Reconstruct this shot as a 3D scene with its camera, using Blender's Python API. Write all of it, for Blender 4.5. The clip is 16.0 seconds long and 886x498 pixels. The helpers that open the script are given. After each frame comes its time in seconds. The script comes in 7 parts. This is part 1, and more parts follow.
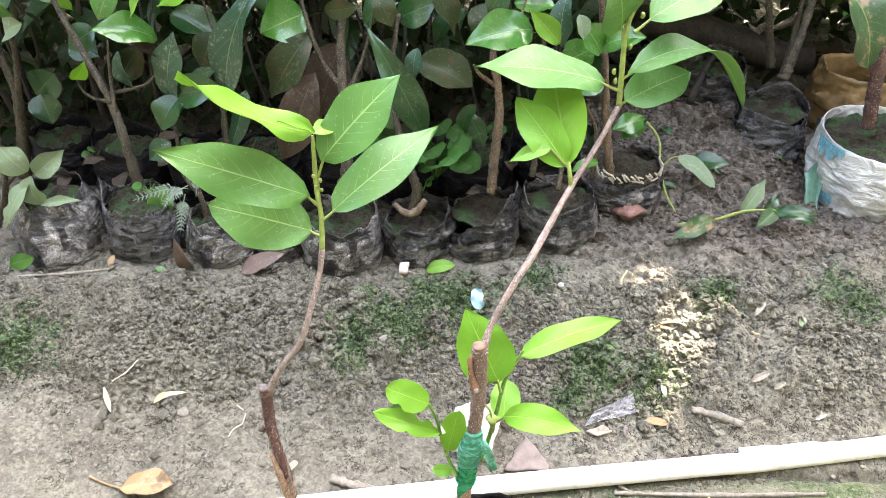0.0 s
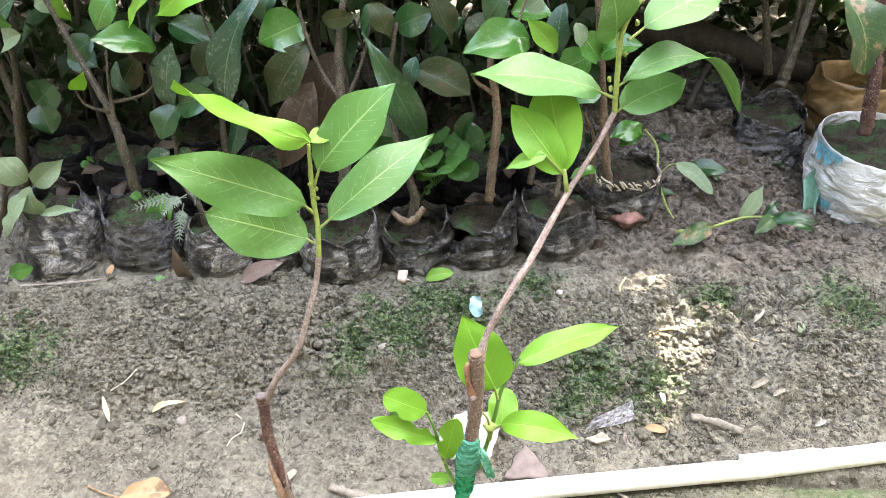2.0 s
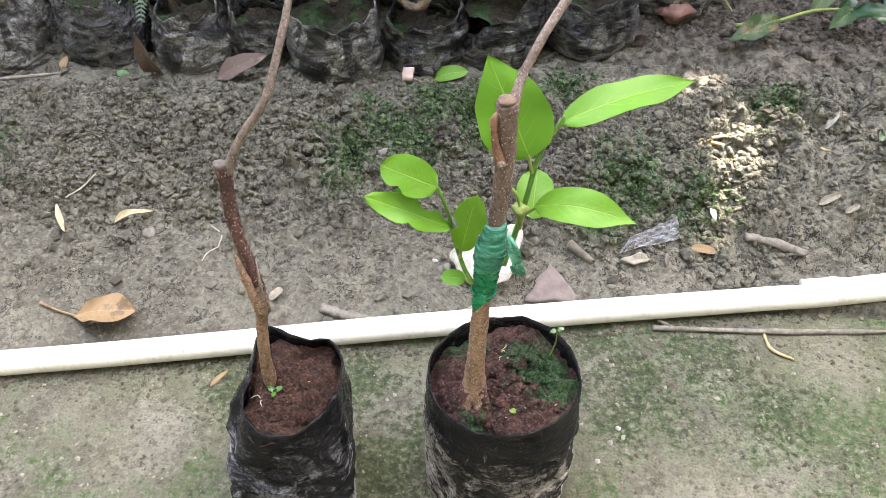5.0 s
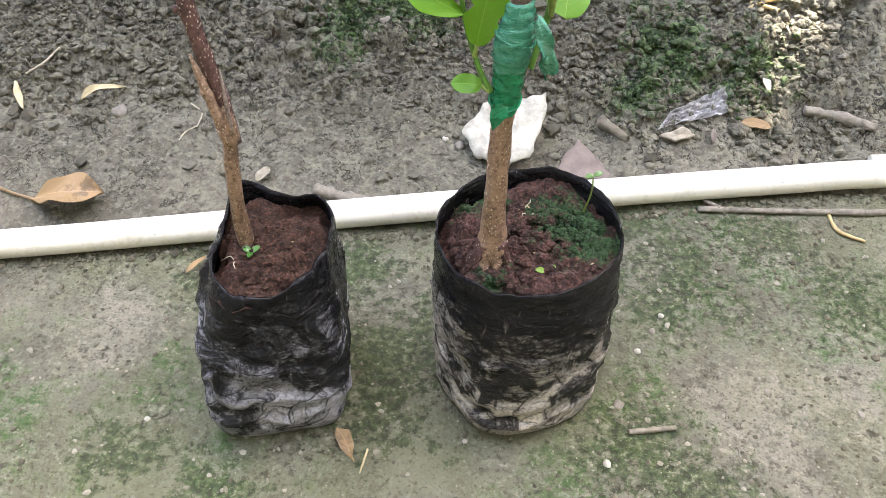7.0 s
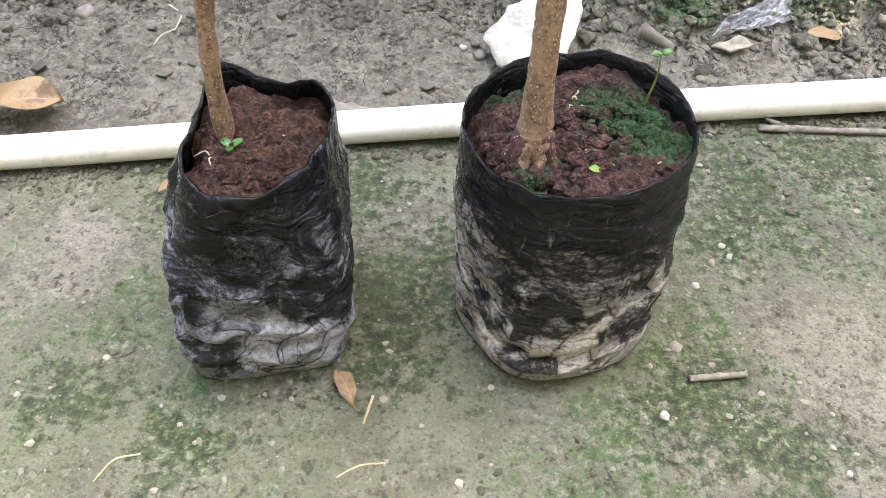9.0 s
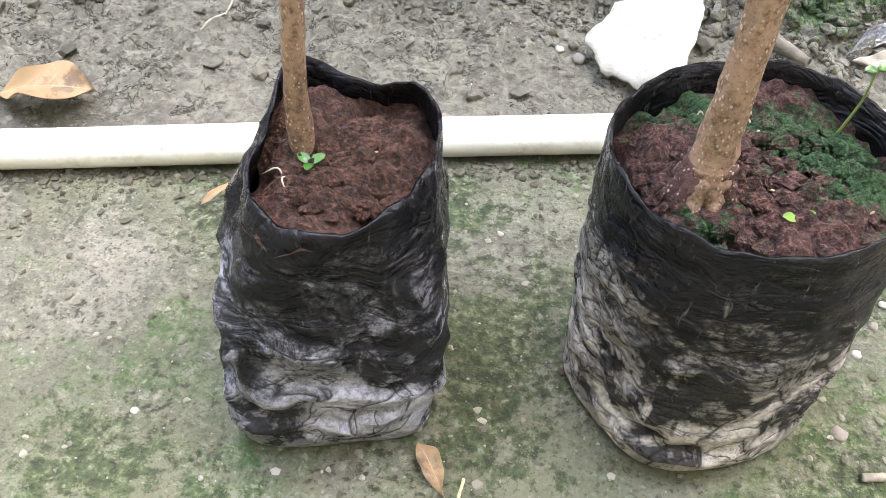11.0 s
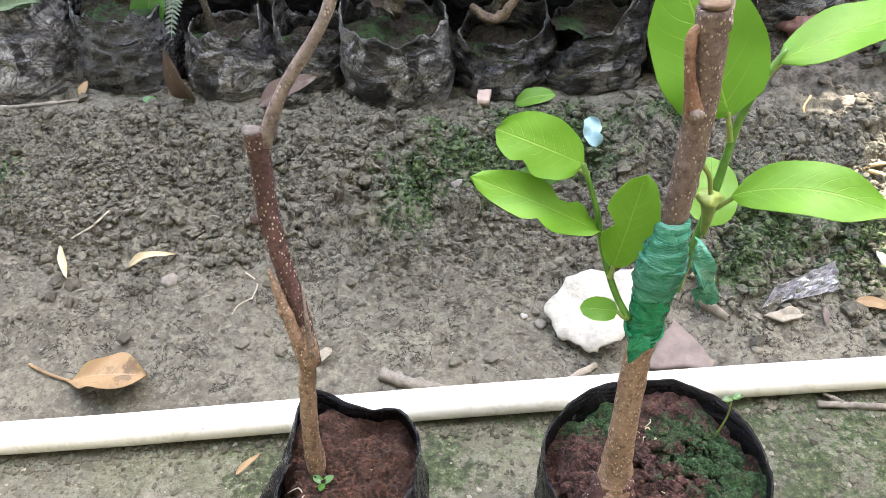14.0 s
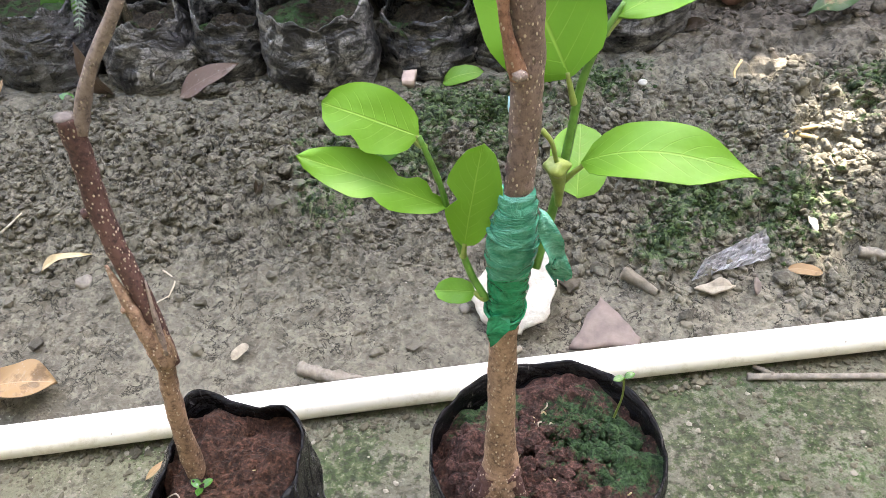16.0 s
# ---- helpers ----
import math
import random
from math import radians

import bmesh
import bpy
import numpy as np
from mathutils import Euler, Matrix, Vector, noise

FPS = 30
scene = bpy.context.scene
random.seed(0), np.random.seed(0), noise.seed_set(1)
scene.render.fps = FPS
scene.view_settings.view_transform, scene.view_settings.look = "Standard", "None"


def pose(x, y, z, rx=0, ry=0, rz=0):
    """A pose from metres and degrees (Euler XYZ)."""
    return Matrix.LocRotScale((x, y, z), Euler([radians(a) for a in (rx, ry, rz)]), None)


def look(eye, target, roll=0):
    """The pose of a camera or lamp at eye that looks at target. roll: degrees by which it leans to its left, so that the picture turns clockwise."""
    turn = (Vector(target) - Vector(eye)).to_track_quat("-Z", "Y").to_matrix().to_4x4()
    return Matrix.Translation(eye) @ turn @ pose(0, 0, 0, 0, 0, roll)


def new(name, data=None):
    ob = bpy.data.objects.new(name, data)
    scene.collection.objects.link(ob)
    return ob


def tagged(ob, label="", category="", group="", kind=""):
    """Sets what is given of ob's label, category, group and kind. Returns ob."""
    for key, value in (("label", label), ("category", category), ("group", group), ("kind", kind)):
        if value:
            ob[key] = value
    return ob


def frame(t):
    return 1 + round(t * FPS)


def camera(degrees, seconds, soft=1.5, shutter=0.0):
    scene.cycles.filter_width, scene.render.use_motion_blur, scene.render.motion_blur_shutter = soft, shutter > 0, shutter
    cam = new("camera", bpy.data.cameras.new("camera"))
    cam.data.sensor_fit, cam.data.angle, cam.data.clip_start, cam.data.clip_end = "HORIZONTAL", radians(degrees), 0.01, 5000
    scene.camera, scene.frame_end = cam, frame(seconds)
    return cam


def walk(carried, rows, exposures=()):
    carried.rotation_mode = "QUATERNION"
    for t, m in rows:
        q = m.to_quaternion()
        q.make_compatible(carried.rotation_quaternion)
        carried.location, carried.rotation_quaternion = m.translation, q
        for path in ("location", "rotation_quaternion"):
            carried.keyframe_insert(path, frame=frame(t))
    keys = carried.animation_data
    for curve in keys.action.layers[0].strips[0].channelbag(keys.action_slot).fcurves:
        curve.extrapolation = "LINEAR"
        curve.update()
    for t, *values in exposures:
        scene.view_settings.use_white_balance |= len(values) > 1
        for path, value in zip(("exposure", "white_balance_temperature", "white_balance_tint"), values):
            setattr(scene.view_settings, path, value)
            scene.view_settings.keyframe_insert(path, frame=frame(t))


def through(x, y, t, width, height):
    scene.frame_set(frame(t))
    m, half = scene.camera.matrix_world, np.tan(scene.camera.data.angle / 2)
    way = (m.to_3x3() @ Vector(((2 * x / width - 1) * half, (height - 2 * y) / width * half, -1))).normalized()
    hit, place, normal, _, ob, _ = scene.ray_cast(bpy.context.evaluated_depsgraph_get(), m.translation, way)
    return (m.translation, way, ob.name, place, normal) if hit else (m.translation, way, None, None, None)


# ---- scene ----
cam = camera(56.0, 16.0, soft=0.75)
PATH = [
    (0, (0.176, 0.144, 0.881), (0.052, 1.755, -0.297), -1.2),
    (0.5, (0.179, 0.143, 0.882), (0.054, 1.76, -0.288), -1.3),
    (1, (0.178, 0.144, 0.88), (0.051, 1.764, -0.287), -1.4),
    (1.5, (0.177, 0.146, 0.879), (0.051, 1.766, -0.286), -1.4),
    (2, (0.18, 0.143, 0.881), (0.053, 1.766, -0.281), -1.5),
    (2.5, (0.179, 0.147, 0.876), (0.051, 1.767, -0.29), -1.6),
    (3, (0.175, 0.169, 0.848), (0.051, 1.755, -0.364), -1.4),
    (3.5, (0.17, 0.188, 0.819), (0.051, 1.713, -0.471), -1.0),
    (4, (0.16, 0.206, 0.785), (0.05, 1.67, -0.575), -0.6),
    (4.2, (0.161, 0.212, 0.773), (0.051, 1.662, -0.601), -0.5),
    (6.3, (0.164, 0.242, 0.589), (-0.003, 1.642, -0.83), -2.6),
    (6.5, (0.162, 0.243, 0.581), (0.0, 1.639, -0.843), -2.4),
    (7, (0.161, 0.246, 0.546), (0.002, 1.621, -0.898), -2.3),
    (7.5, (0.156, 0.242, 0.523), (0.001, 1.614, -0.923), -2.1),
    (8, (0.154, 0.243, 0.5), (-0.002, 1.608, -0.954), -1.9),
    (8.5, (0.149, 0.255, 0.486), (-0.001, 1.607, -0.981), -1.6),
    (9, (0.137, 0.289, 0.436), (-0.008, 1.624, -1.046), -1.3),
    (9.2, (0.131, 0.306, 0.415), (-0.013, 1.608, -1.097), -1.3),
    (11.3, (0.075, 0.369, 0.377), (-0.105, 1.719, -1.088), 0.6),
    (11.5, (0.076, 0.368, 0.388), (-0.113, 1.742, -1.053), 0.3),
    (12, (0.081, 0.364, 0.411), (-0.117, 1.787, -0.98), -0.4),
    (12.5, (0.082, 0.363, 0.441), (-0.128, 1.828, -0.905), -1.0),
    (13, (0.088, 0.355, 0.476), (-0.132, 1.862, -0.821), -1.6),
    (13.5, (0.095, 0.347, 0.51), (-0.135, 1.883, -0.75), -2.2),
    (14, (0.105, 0.343, 0.538), (-0.128, 1.895, -0.702), -3.1),
    (14.5, (0.115, 0.342, 0.559), (-0.12, 1.898, -0.675), -3.8),
    (15, (0.134, 0.339, 0.57), (-0.102, 1.897, -0.662), -4.8),
    (15.5, (0.159, 0.338, 0.558), (-0.07, 1.9, -0.671), -5.5),
    (16, (0.168, 0.367, 0.517), (-0.051, 1.901, -0.746), -5.6),
]
walk(cam, [(t, look(eye, target, roll)) for t, eye, target, roll in PATH], [(0, 4.76, 7450, 11.5), (3, 4.62, 7450, 11.5), (4, 4.38, 7400, 11), (6.5, 4.04, 7350, 10.5), (9, 4.24, 7150, 10.5), (11.5, 4.52, 7150, 10.5), (13, 4.24, 7250, 10.5), (14.5, 4.26, 7350, 11), (15.5, 4.34, 7400, 11.5), (16, 4.2, 7400, 11.5)])

# ---- light ----
SUN = Vector((0.25, 0.50, 0.83)).normalized()          # towards the sun
world = bpy.data.worlds.new("sky")
scene.world = world
world.use_nodes = True
sky = world.node_tree.nodes.new("ShaderNodeTexSky")
sky.sky_type, sky.sun_disc = "NISHITA", False
sky.sun_elevation = math.asin(SUN.z)
sky.sun_rotation = math.atan2(SUN.x, SUN.y)
sky.air_density, sky.dust_density, sky.ozone_density = 1.0, 3.0, 1.0
back = world.node_tree.nodes["Background"]
back.inputs[1].default_value = 0.15
world.node_tree.links.new(sky.outputs[0], back.inputs[0])
sun = new("sun", bpy.data.lights.new("sun", "SUN"))
sun.data.energy, sun.data.angle, sun.data.color = 2.1, radians(0.6), (1.0, 0.94, 0.84)
sun.matrix_world = look(SUN * 20, (0, 0, 0))


# ---- materials ----
class Mat:
    """A small helper to write node materials."""

    def __init__(self, name):
        self.m = bpy.data.materials.new(name)
        self.m.use_nodes = True
        self.t = self.m.node_tree
        self.b = self.t.nodes["Principled BSDF"]
        self.out = self.t.nodes["Material Output"]
        self.co = self.add("ShaderNodeTexCoord").outputs["Object"]

    def add(self, kind, ins=(), operation=None, data_type=None, blend_type=None, feature=None):
        n = self.t.nodes.new(kind)
        if operation:
            n.operation = operation
        if data_type:
            n.data_type = data_type
        if blend_type:
            n.blend_type = blend_type
        if feature:
            n.feature = feature
        for k, v in dict(ins).items():
            self.put(n.inputs[k], v)
        return n

    def put(self, socket, v):
        if isinstance(v, bpy.types.NodeSocket):
            self.t.links.new(v, socket)
        else:
            socket.default_value = v

    def noise(self, scale, detail=4, rough=0.55, vec=None, distort=0.0):
        return self.add("ShaderNodeTexNoise", {"Vector": vec or self.co, "Scale": scale, "Detail": detail, "Roughness": rough, "Distortion": distort}).outputs["Fac"]

    def voronoi(self, scale, vec=None, feature="F1"):
        return self.add("ShaderNodeTexVoronoi", {"Vector": vec or self.co, "Scale": scale}, feature=feature).outputs["Distance"]

    def stretch(self, x, y, z, vec=None):
        return self.add("ShaderNodeMapping", {"Vector": vec or self.co, "Scale": (x, y, z)}).outputs[0]

    def math(self, op, a, b=0.0, c=0.0):
        n = self.add("ShaderNodeMath", operation=op)
        for i, v in enumerate((a, b, c)):
            self.put(n.inputs[i], v)
        return n.outputs[0]

    def ramp(self, f, *stops):
        n = self.add("ShaderNodeValToRGB", {"Fac": f})
        e = n.color_ramp.elements
        while len(e) < len(stops):
            e.new(0.5)
        for el, (p, c) in zip(e, stops):
            el.position = p
            el.color = (c, c, c, 1) if isinstance(c, (int, float)) else (*c, 1)
        return n.outputs[0]

    def mix(self, f, a, b, blend="MIX"):
        n = self.add("ShaderNodeMix", data_type="RGBA", blend_type=blend)
        for i, v in ((0, f), (6, a), (7, b)):
            self.put(n.inputs[i], (*v, 1) if isinstance(v, tuple) and len(v) == 3 else v)
        return n.outputs[2]

    def bump(self, h, strength=0.5, dist=0.002, normal=None):
        ins = {"Height": h, "Strength": strength, "Distance": dist}
        if normal:
            ins["Normal"] = normal
        return self.add("ShaderNodeBump", ins).outputs[0]

    def axis(self, which, vec=None):
        return self.add("ShaderNodeSeparateXYZ", {0: vec or self.co}).outputs[which]

    def random(self):
        return self.add("ShaderNodeObjectInfo").outputs["Random"]

    def island(self):
        return self.add("ShaderNodeNewGeometry").outputs["Random Per Island"]

    def done(self, colour, rough=0.6, normal=None, spec=0.5, **more):
        self.put(self.b.inputs["Base Color"], (*colour, 1) if isinstance(colour, tuple) and len(colour) == 3 else colour)
        self.put(self.b.inputs["Roughness"], rough)
        self.put(self.b.inputs["Specular IOR Level"], spec)
        if normal:
            self.put(self.b.inputs["Normal"], normal)
        for k, v in more.items():
            self.put(self.b.inputs[k.replace("_", " ")], v)
        return self.m


MOSS = ((0.040, 1.055, 0.090), 0.055), ((0.080, 1.105, 0.100), 0.05), ((-0.022, 1.022, 0.080), 0.04), ((-0.509, 0.991, 0.080), 0.05), ((0.134, 1.098, 0.100), 0.05), ((0.242, 1.145, 0.110), 0.035), ((0.323, 0.998, 0.080), 0.05), ((0.400, 0.982, 0.070), 0.04), ((0.492, 1.114, 0.100), 0.035), ((0.682, 1.112, 0.110), 0.05), ((0.291, 0.954, 0.050), 0.03)


# green moss on the paving; between the two bags it also paints their shade
PAVING_MOSS_SHADE = ((0.298, 0.744, 0), 0.055), ((0.376, 0.795, 0), 0.035), ((0.408, 0.800, 0), 0.03), ((0.448, 0.734, 0), 0.035), ((0.271, 0.810, 0), 0.03), ((0.261, 0.570, 0), 0.04), ((0.300, 0.542, 0), 0.04), ((0.071, 0.655, 0), 0.055), ((0.070, 0.600, 0), 0.045), ((0.030, 0.741, 0), 0.035), ((-0.127, 0.543, 0), 0.03), ((-0.050, 0.513, 0), 0.03), ((-0.10, 0.72, 0), 0.04)


def ragged_mask(a, patches):
    """Ragged patches: moss, pale marks, and the sun and shade painted on the paving."""
    m = None
    for (x, y, z), r in patches:
        d = a.add("ShaderNodeVectorMath", {0: a.co, 1: (x, y, z)}, operation="DISTANCE").outputs["Value"]
        d = a.math("SUBTRACT", 1.0, a.math("DIVIDE", d, r * 1.25))
        m = a.math("MAXIMUM", m, d) if m else d
    ragged = a.math("ADD", a.math("SUBTRACT", a.noise(18, 5, 0.65), 0.5), a.math("MULTIPLY", a.math("SUBTRACT", a.noise(95, 5, 0.75), 0.5), 1.6))
    return a.ramp(a.math("ADD", a.math("MULTIPLY", m, 0.55), a.math("MULTIPLY", ragged, 1.7)), (0.08, 0), (0.30, 1))


def mud_material(name, dry, wet, moss_amount, pieces=False):
    """Damp clay soil: crumbly, wetter in patches, the shade of pores and short cracks painted in."""
    a = Mat(name)
    big, mid, fine = a.noise(6, 5, 0.6), a.noise(45, 6, 0.62), a.noise(520, 3, 0.6)
    pore = a.noise(165, 4, 0.62, None, 0.5)
    lumps = a.noise(95, 5, 0.62, None, 0.3)
    line = a.math("ABSOLUTE", a.math("SUBTRACT", a.noise(42, 5, 0.62, None, 0.4), 0.5))
    crack = a.math("MULTIPLY", a.ramp(line, (0.004, 1), (0.018, 0)), a.ramp(a.noise(14, 3), (0.44, 0), (0.54, 1)))
    col = a.mix(a.ramp(a.math("ADD", a.math("MULTIPLY", mid, 0.5), a.math("MULTIPLY", lumps, 0.5)), (0.40, 0), (0.55, 1)), wet, dry)
    col = a.mix(a.ramp(big, (0.36, 0.6), (0.54, 0)), col, tuple(c * 0.62 for c in wet))
    if not pieces:
        col = a.mix(a.ramp(pore, (0.53, 0.0), (0.62, 0.5)), col, tuple(min(1, c * 1.30) for c in dry))
    band = a.math("ADD", a.axis(1), a.math("MULTIPLY", a.math("SUBTRACT", a.noise(10, 5, 0.65), 0.5), 0.22))
    moist = a.ramp(a.math("MULTIPLY", band, 0.5), (0.462, 0), (0.482, 0.45), (0.525, 0.45), (0.55, 0.1))
    col = a.mix(moist, col, a.mix(a.ramp(pore, (0.44, 0), (0.58, 1)), tuple(c * 0.50 for c in wet), tuple(c * 0.95 for c in dry)))
    # painted paler to the right, to make up for weaker light there
    col = a.mix(a.ramp(a.math("ADD", a.axis(0), a.math("MULTIPLY", a.math("SUBTRACT", a.noise(7, 4, 0.6), 0.5), 0.6)), (0.16, 0), (0.36, 0.55)), col, a.mix(a.ramp(lumps, (0.38, 0), (0.56, 1)), wet, tuple(c * 1.45 for c in dry)))
    away = a.add("ShaderNodeVectorMath", {0: a.co, 1: (0.56, 1.50, 0.12)}, operation="DISTANCE").outputs["Value"]
    damp = a.ramp(a.math("ADD", away, a.math("MULTIPLY", a.math("SUBTRACT", a.noise(9, 4), 0.5), 0.25)), (0.27, 0.9), (0.42, 0))
    col = a.mix(damp, col, a.mix(a.ramp(lumps, (0.4, 0), (0.6, 1)), (0.040, 0.032, 0.026), (0.140, 0.117, 0.098)))
    if pieces:
        col = a.mix(a.ramp(a.island(), (0.0, 0.7), (0.7, 0.0)), col, tuple(c * 0.5 for c in wet))
    else:
        cluster = a.ramp(a.math("ADD", a.math("MULTIPLY", a.noise(24, 4, 0.6), 0.7), a.math("MULTIPLY", moist, 0.35)), (0.36, 0.15), (0.50, 1))
        # shade inside pores and cracks, painted as near-black soil
        deep = a.math("MAXIMUM", a.math("MULTIPLY", a.ramp(pore, (0.40, 0.95), (0.465, 0)), cluster), crack)
        deep = a.math("MAXIMUM", deep, a.math("MULTIPLY", a.ramp(a.noise(330, 3, 0.6), (0.36, 0.8), (0.43, 0)), 0.5))
        col = a.mix(deep, col, tuple(c * 0.26 for c in wet))
        col = a.mix(a.math("MULTIPLY", a.ramp(a.voronoi(150), (0.05, 0.8), (0.11, 0)), a.ramp(a.noise(20, 4), (0.52, 0), (0.62, 1))), col, (0.44, 0.41, 0.36))
    if moss_amount:
        col = a.mix(a.math("MULTIPLY", ragged_mask(a, MOSS), moss_amount), col, a.mix(a.ramp(pore, (0.44, 0), (0.58, 1)), (0.010, 0.026, 0.009), (0.080, 0.125, 0.048)))
    h = a.math("ADD", a.math("MULTIPLY", pore, 1.0), a.math("ADD", a.math("MULTIPLY", lumps, 0.7), a.math("MULTIPLY", fine, 0.2)))
    n = a.bump(a.math("SUBTRACT", h, a.math("MULTIPLY", crack, 0.25)), 0.7, 0.002 if pieces else 0.0045)
    return a.done(col, a.ramp(mid, (0.3, 0.5), (0.7, 0.85)), n, 0.30)


# pale marks of the concrete; the third one paints a patch of sunlight
PALE_PATCHES = ((0.446, 0.652, 0), 0.06), ((0.350, 0.610, 0), 0.05), ((0.392, 0.760, 0), 0.035), ((0.522, 0.784, 0), 0.05), ((-0.163, 0.668, 0), 0.04)


def concrete_material():
    a = Mat("mossy_concrete")
    big, mid, fine = a.noise(4.2, 5, 0.6), a.noise(26, 6, 0.7), a.noise(400, 4, 0.65)
    pore = a.noise(140, 5, 0.66, None, 0.3)
    col = a.mix(a.ramp(mid, (0.36, 0), (0.62, 1)), (0.088, 0.087, 0.064), (0.186, 0.177, 0.143))
    col = a.mix(a.ramp(big, (0.42, 0.75), (0.56, 0.0)), col, a.mix(mid, (0.085, 0.092, 0.050), (0.180, 0.186, 0.115)))
    col = a.mix(a.math("MULTIPLY", ragged_mask(a, PALE_PATCHES), 0.32), col, a.mix(mid, (0.24, 0.225, 0.19), (0.38, 0.355, 0.305)))
    green = a.math("MULTIPLY", a.ramp(a.noise(6.5, 5, 0.7), (0.50, 0), (0.58, 1)), a.ramp(a.noise(95, 6, 0.8), (0.40, 0), (0.56, 1)))
    col = a.mix(a.math("MULTIPLY", green, 0.9), col, a.mix(fine, (0.018, 0.050, 0.012), (0.07, 0.130, 0.036)))
    # moss, and the shade painted between the bags
    near = ragged_mask(a, PAVING_MOSS_SHADE)
    col = a.mix(a.math("MULTIPLY", near, 0.80), col, a.mix(a.ramp(pore, (0.42, 0), (0.58, 1)), (0.014, 0.030, 0.009), (0.066, 0.092, 0.036)))
    crust = a.ramp(a.noise(14, 5, 0.7), (0.42, 0.15), (0.60, 1))
    col = a.mix(a.math("MULTIPLY", crust, a.ramp(pore, (0.38, 0.95), (0.455, 0))), col, (0.038, 0.036, 0.024))
    col = a.mix(a.math("MULTIPLY", crust, a.ramp(pore, (0.56, 0), (0.65, 0.5))), col, (0.32, 0.30, 0.255))
    col = a.mix(a.ramp(fine, (0.34, 0.75), (0.43, 0)), col, (0.050, 0.050, 0.034))
    col = a.mix(a.ramp(fine, (0.60, 0), (0.70, 0.35)), col, (0.38, 0.36, 0.31))
    h = a.math("ADD", a.math("MULTIPLY", mid, 0.6), a.math("ADD", pore, a.math("MULTIPLY", fine, 0.35)))
    return a.done(col, a.ramp(mid, (0.3, 0.6), (0.7, 0.9)), a.bump(h, 1.0, 0.005), 0.30)


def soil_material(name, dark, light, mossy=False, patches=None):
    a = Mat(name)
    mid, fine = a.noise(90, 6, 0.7), a.noise(420, 4, 0.7)
    col = a.mix(a.ramp(mid, (0.36, 0), (0.64, 1)), dark, light)
    col = a.mix(a.ramp(fine, (0.52, 0), (0.68, 0.8)), col, tuple(min(1, c * 2.3) for c in light))
    col = a.mix(a.ramp(fine, (0.36, 0.8), (0.48, 0)), col, tuple(c * 0.4 for c in dark))
    if mossy:
        g = a.math("MULTIPLY", a.ramp(a.noise(24, 4, 0.6), (0.49, 0), (0.54, 1)), a.ramp(a.noise(150, 4, 0.7), (0.36, 0), (0.5, 1)))
        col = a.mix(g, col, a.mix(fine, (0.008, 0.028, 0.008), (0.045, 0.10, 0.03)))
    if patches:
        col = a.mix(ragged_mask(a, patches), col, a.mix(a.ramp(fine, (0.4, 0), (0.62, 1)), (0.007, 0.024, 0.009), (0.040, 0.092, 0.034)))
    return a.done(col, 0.85, a.bump(a.math("ADD", mid, a.math("MULTIPLY", fine, 0.5)), 1.0, 0.007), 0.3)


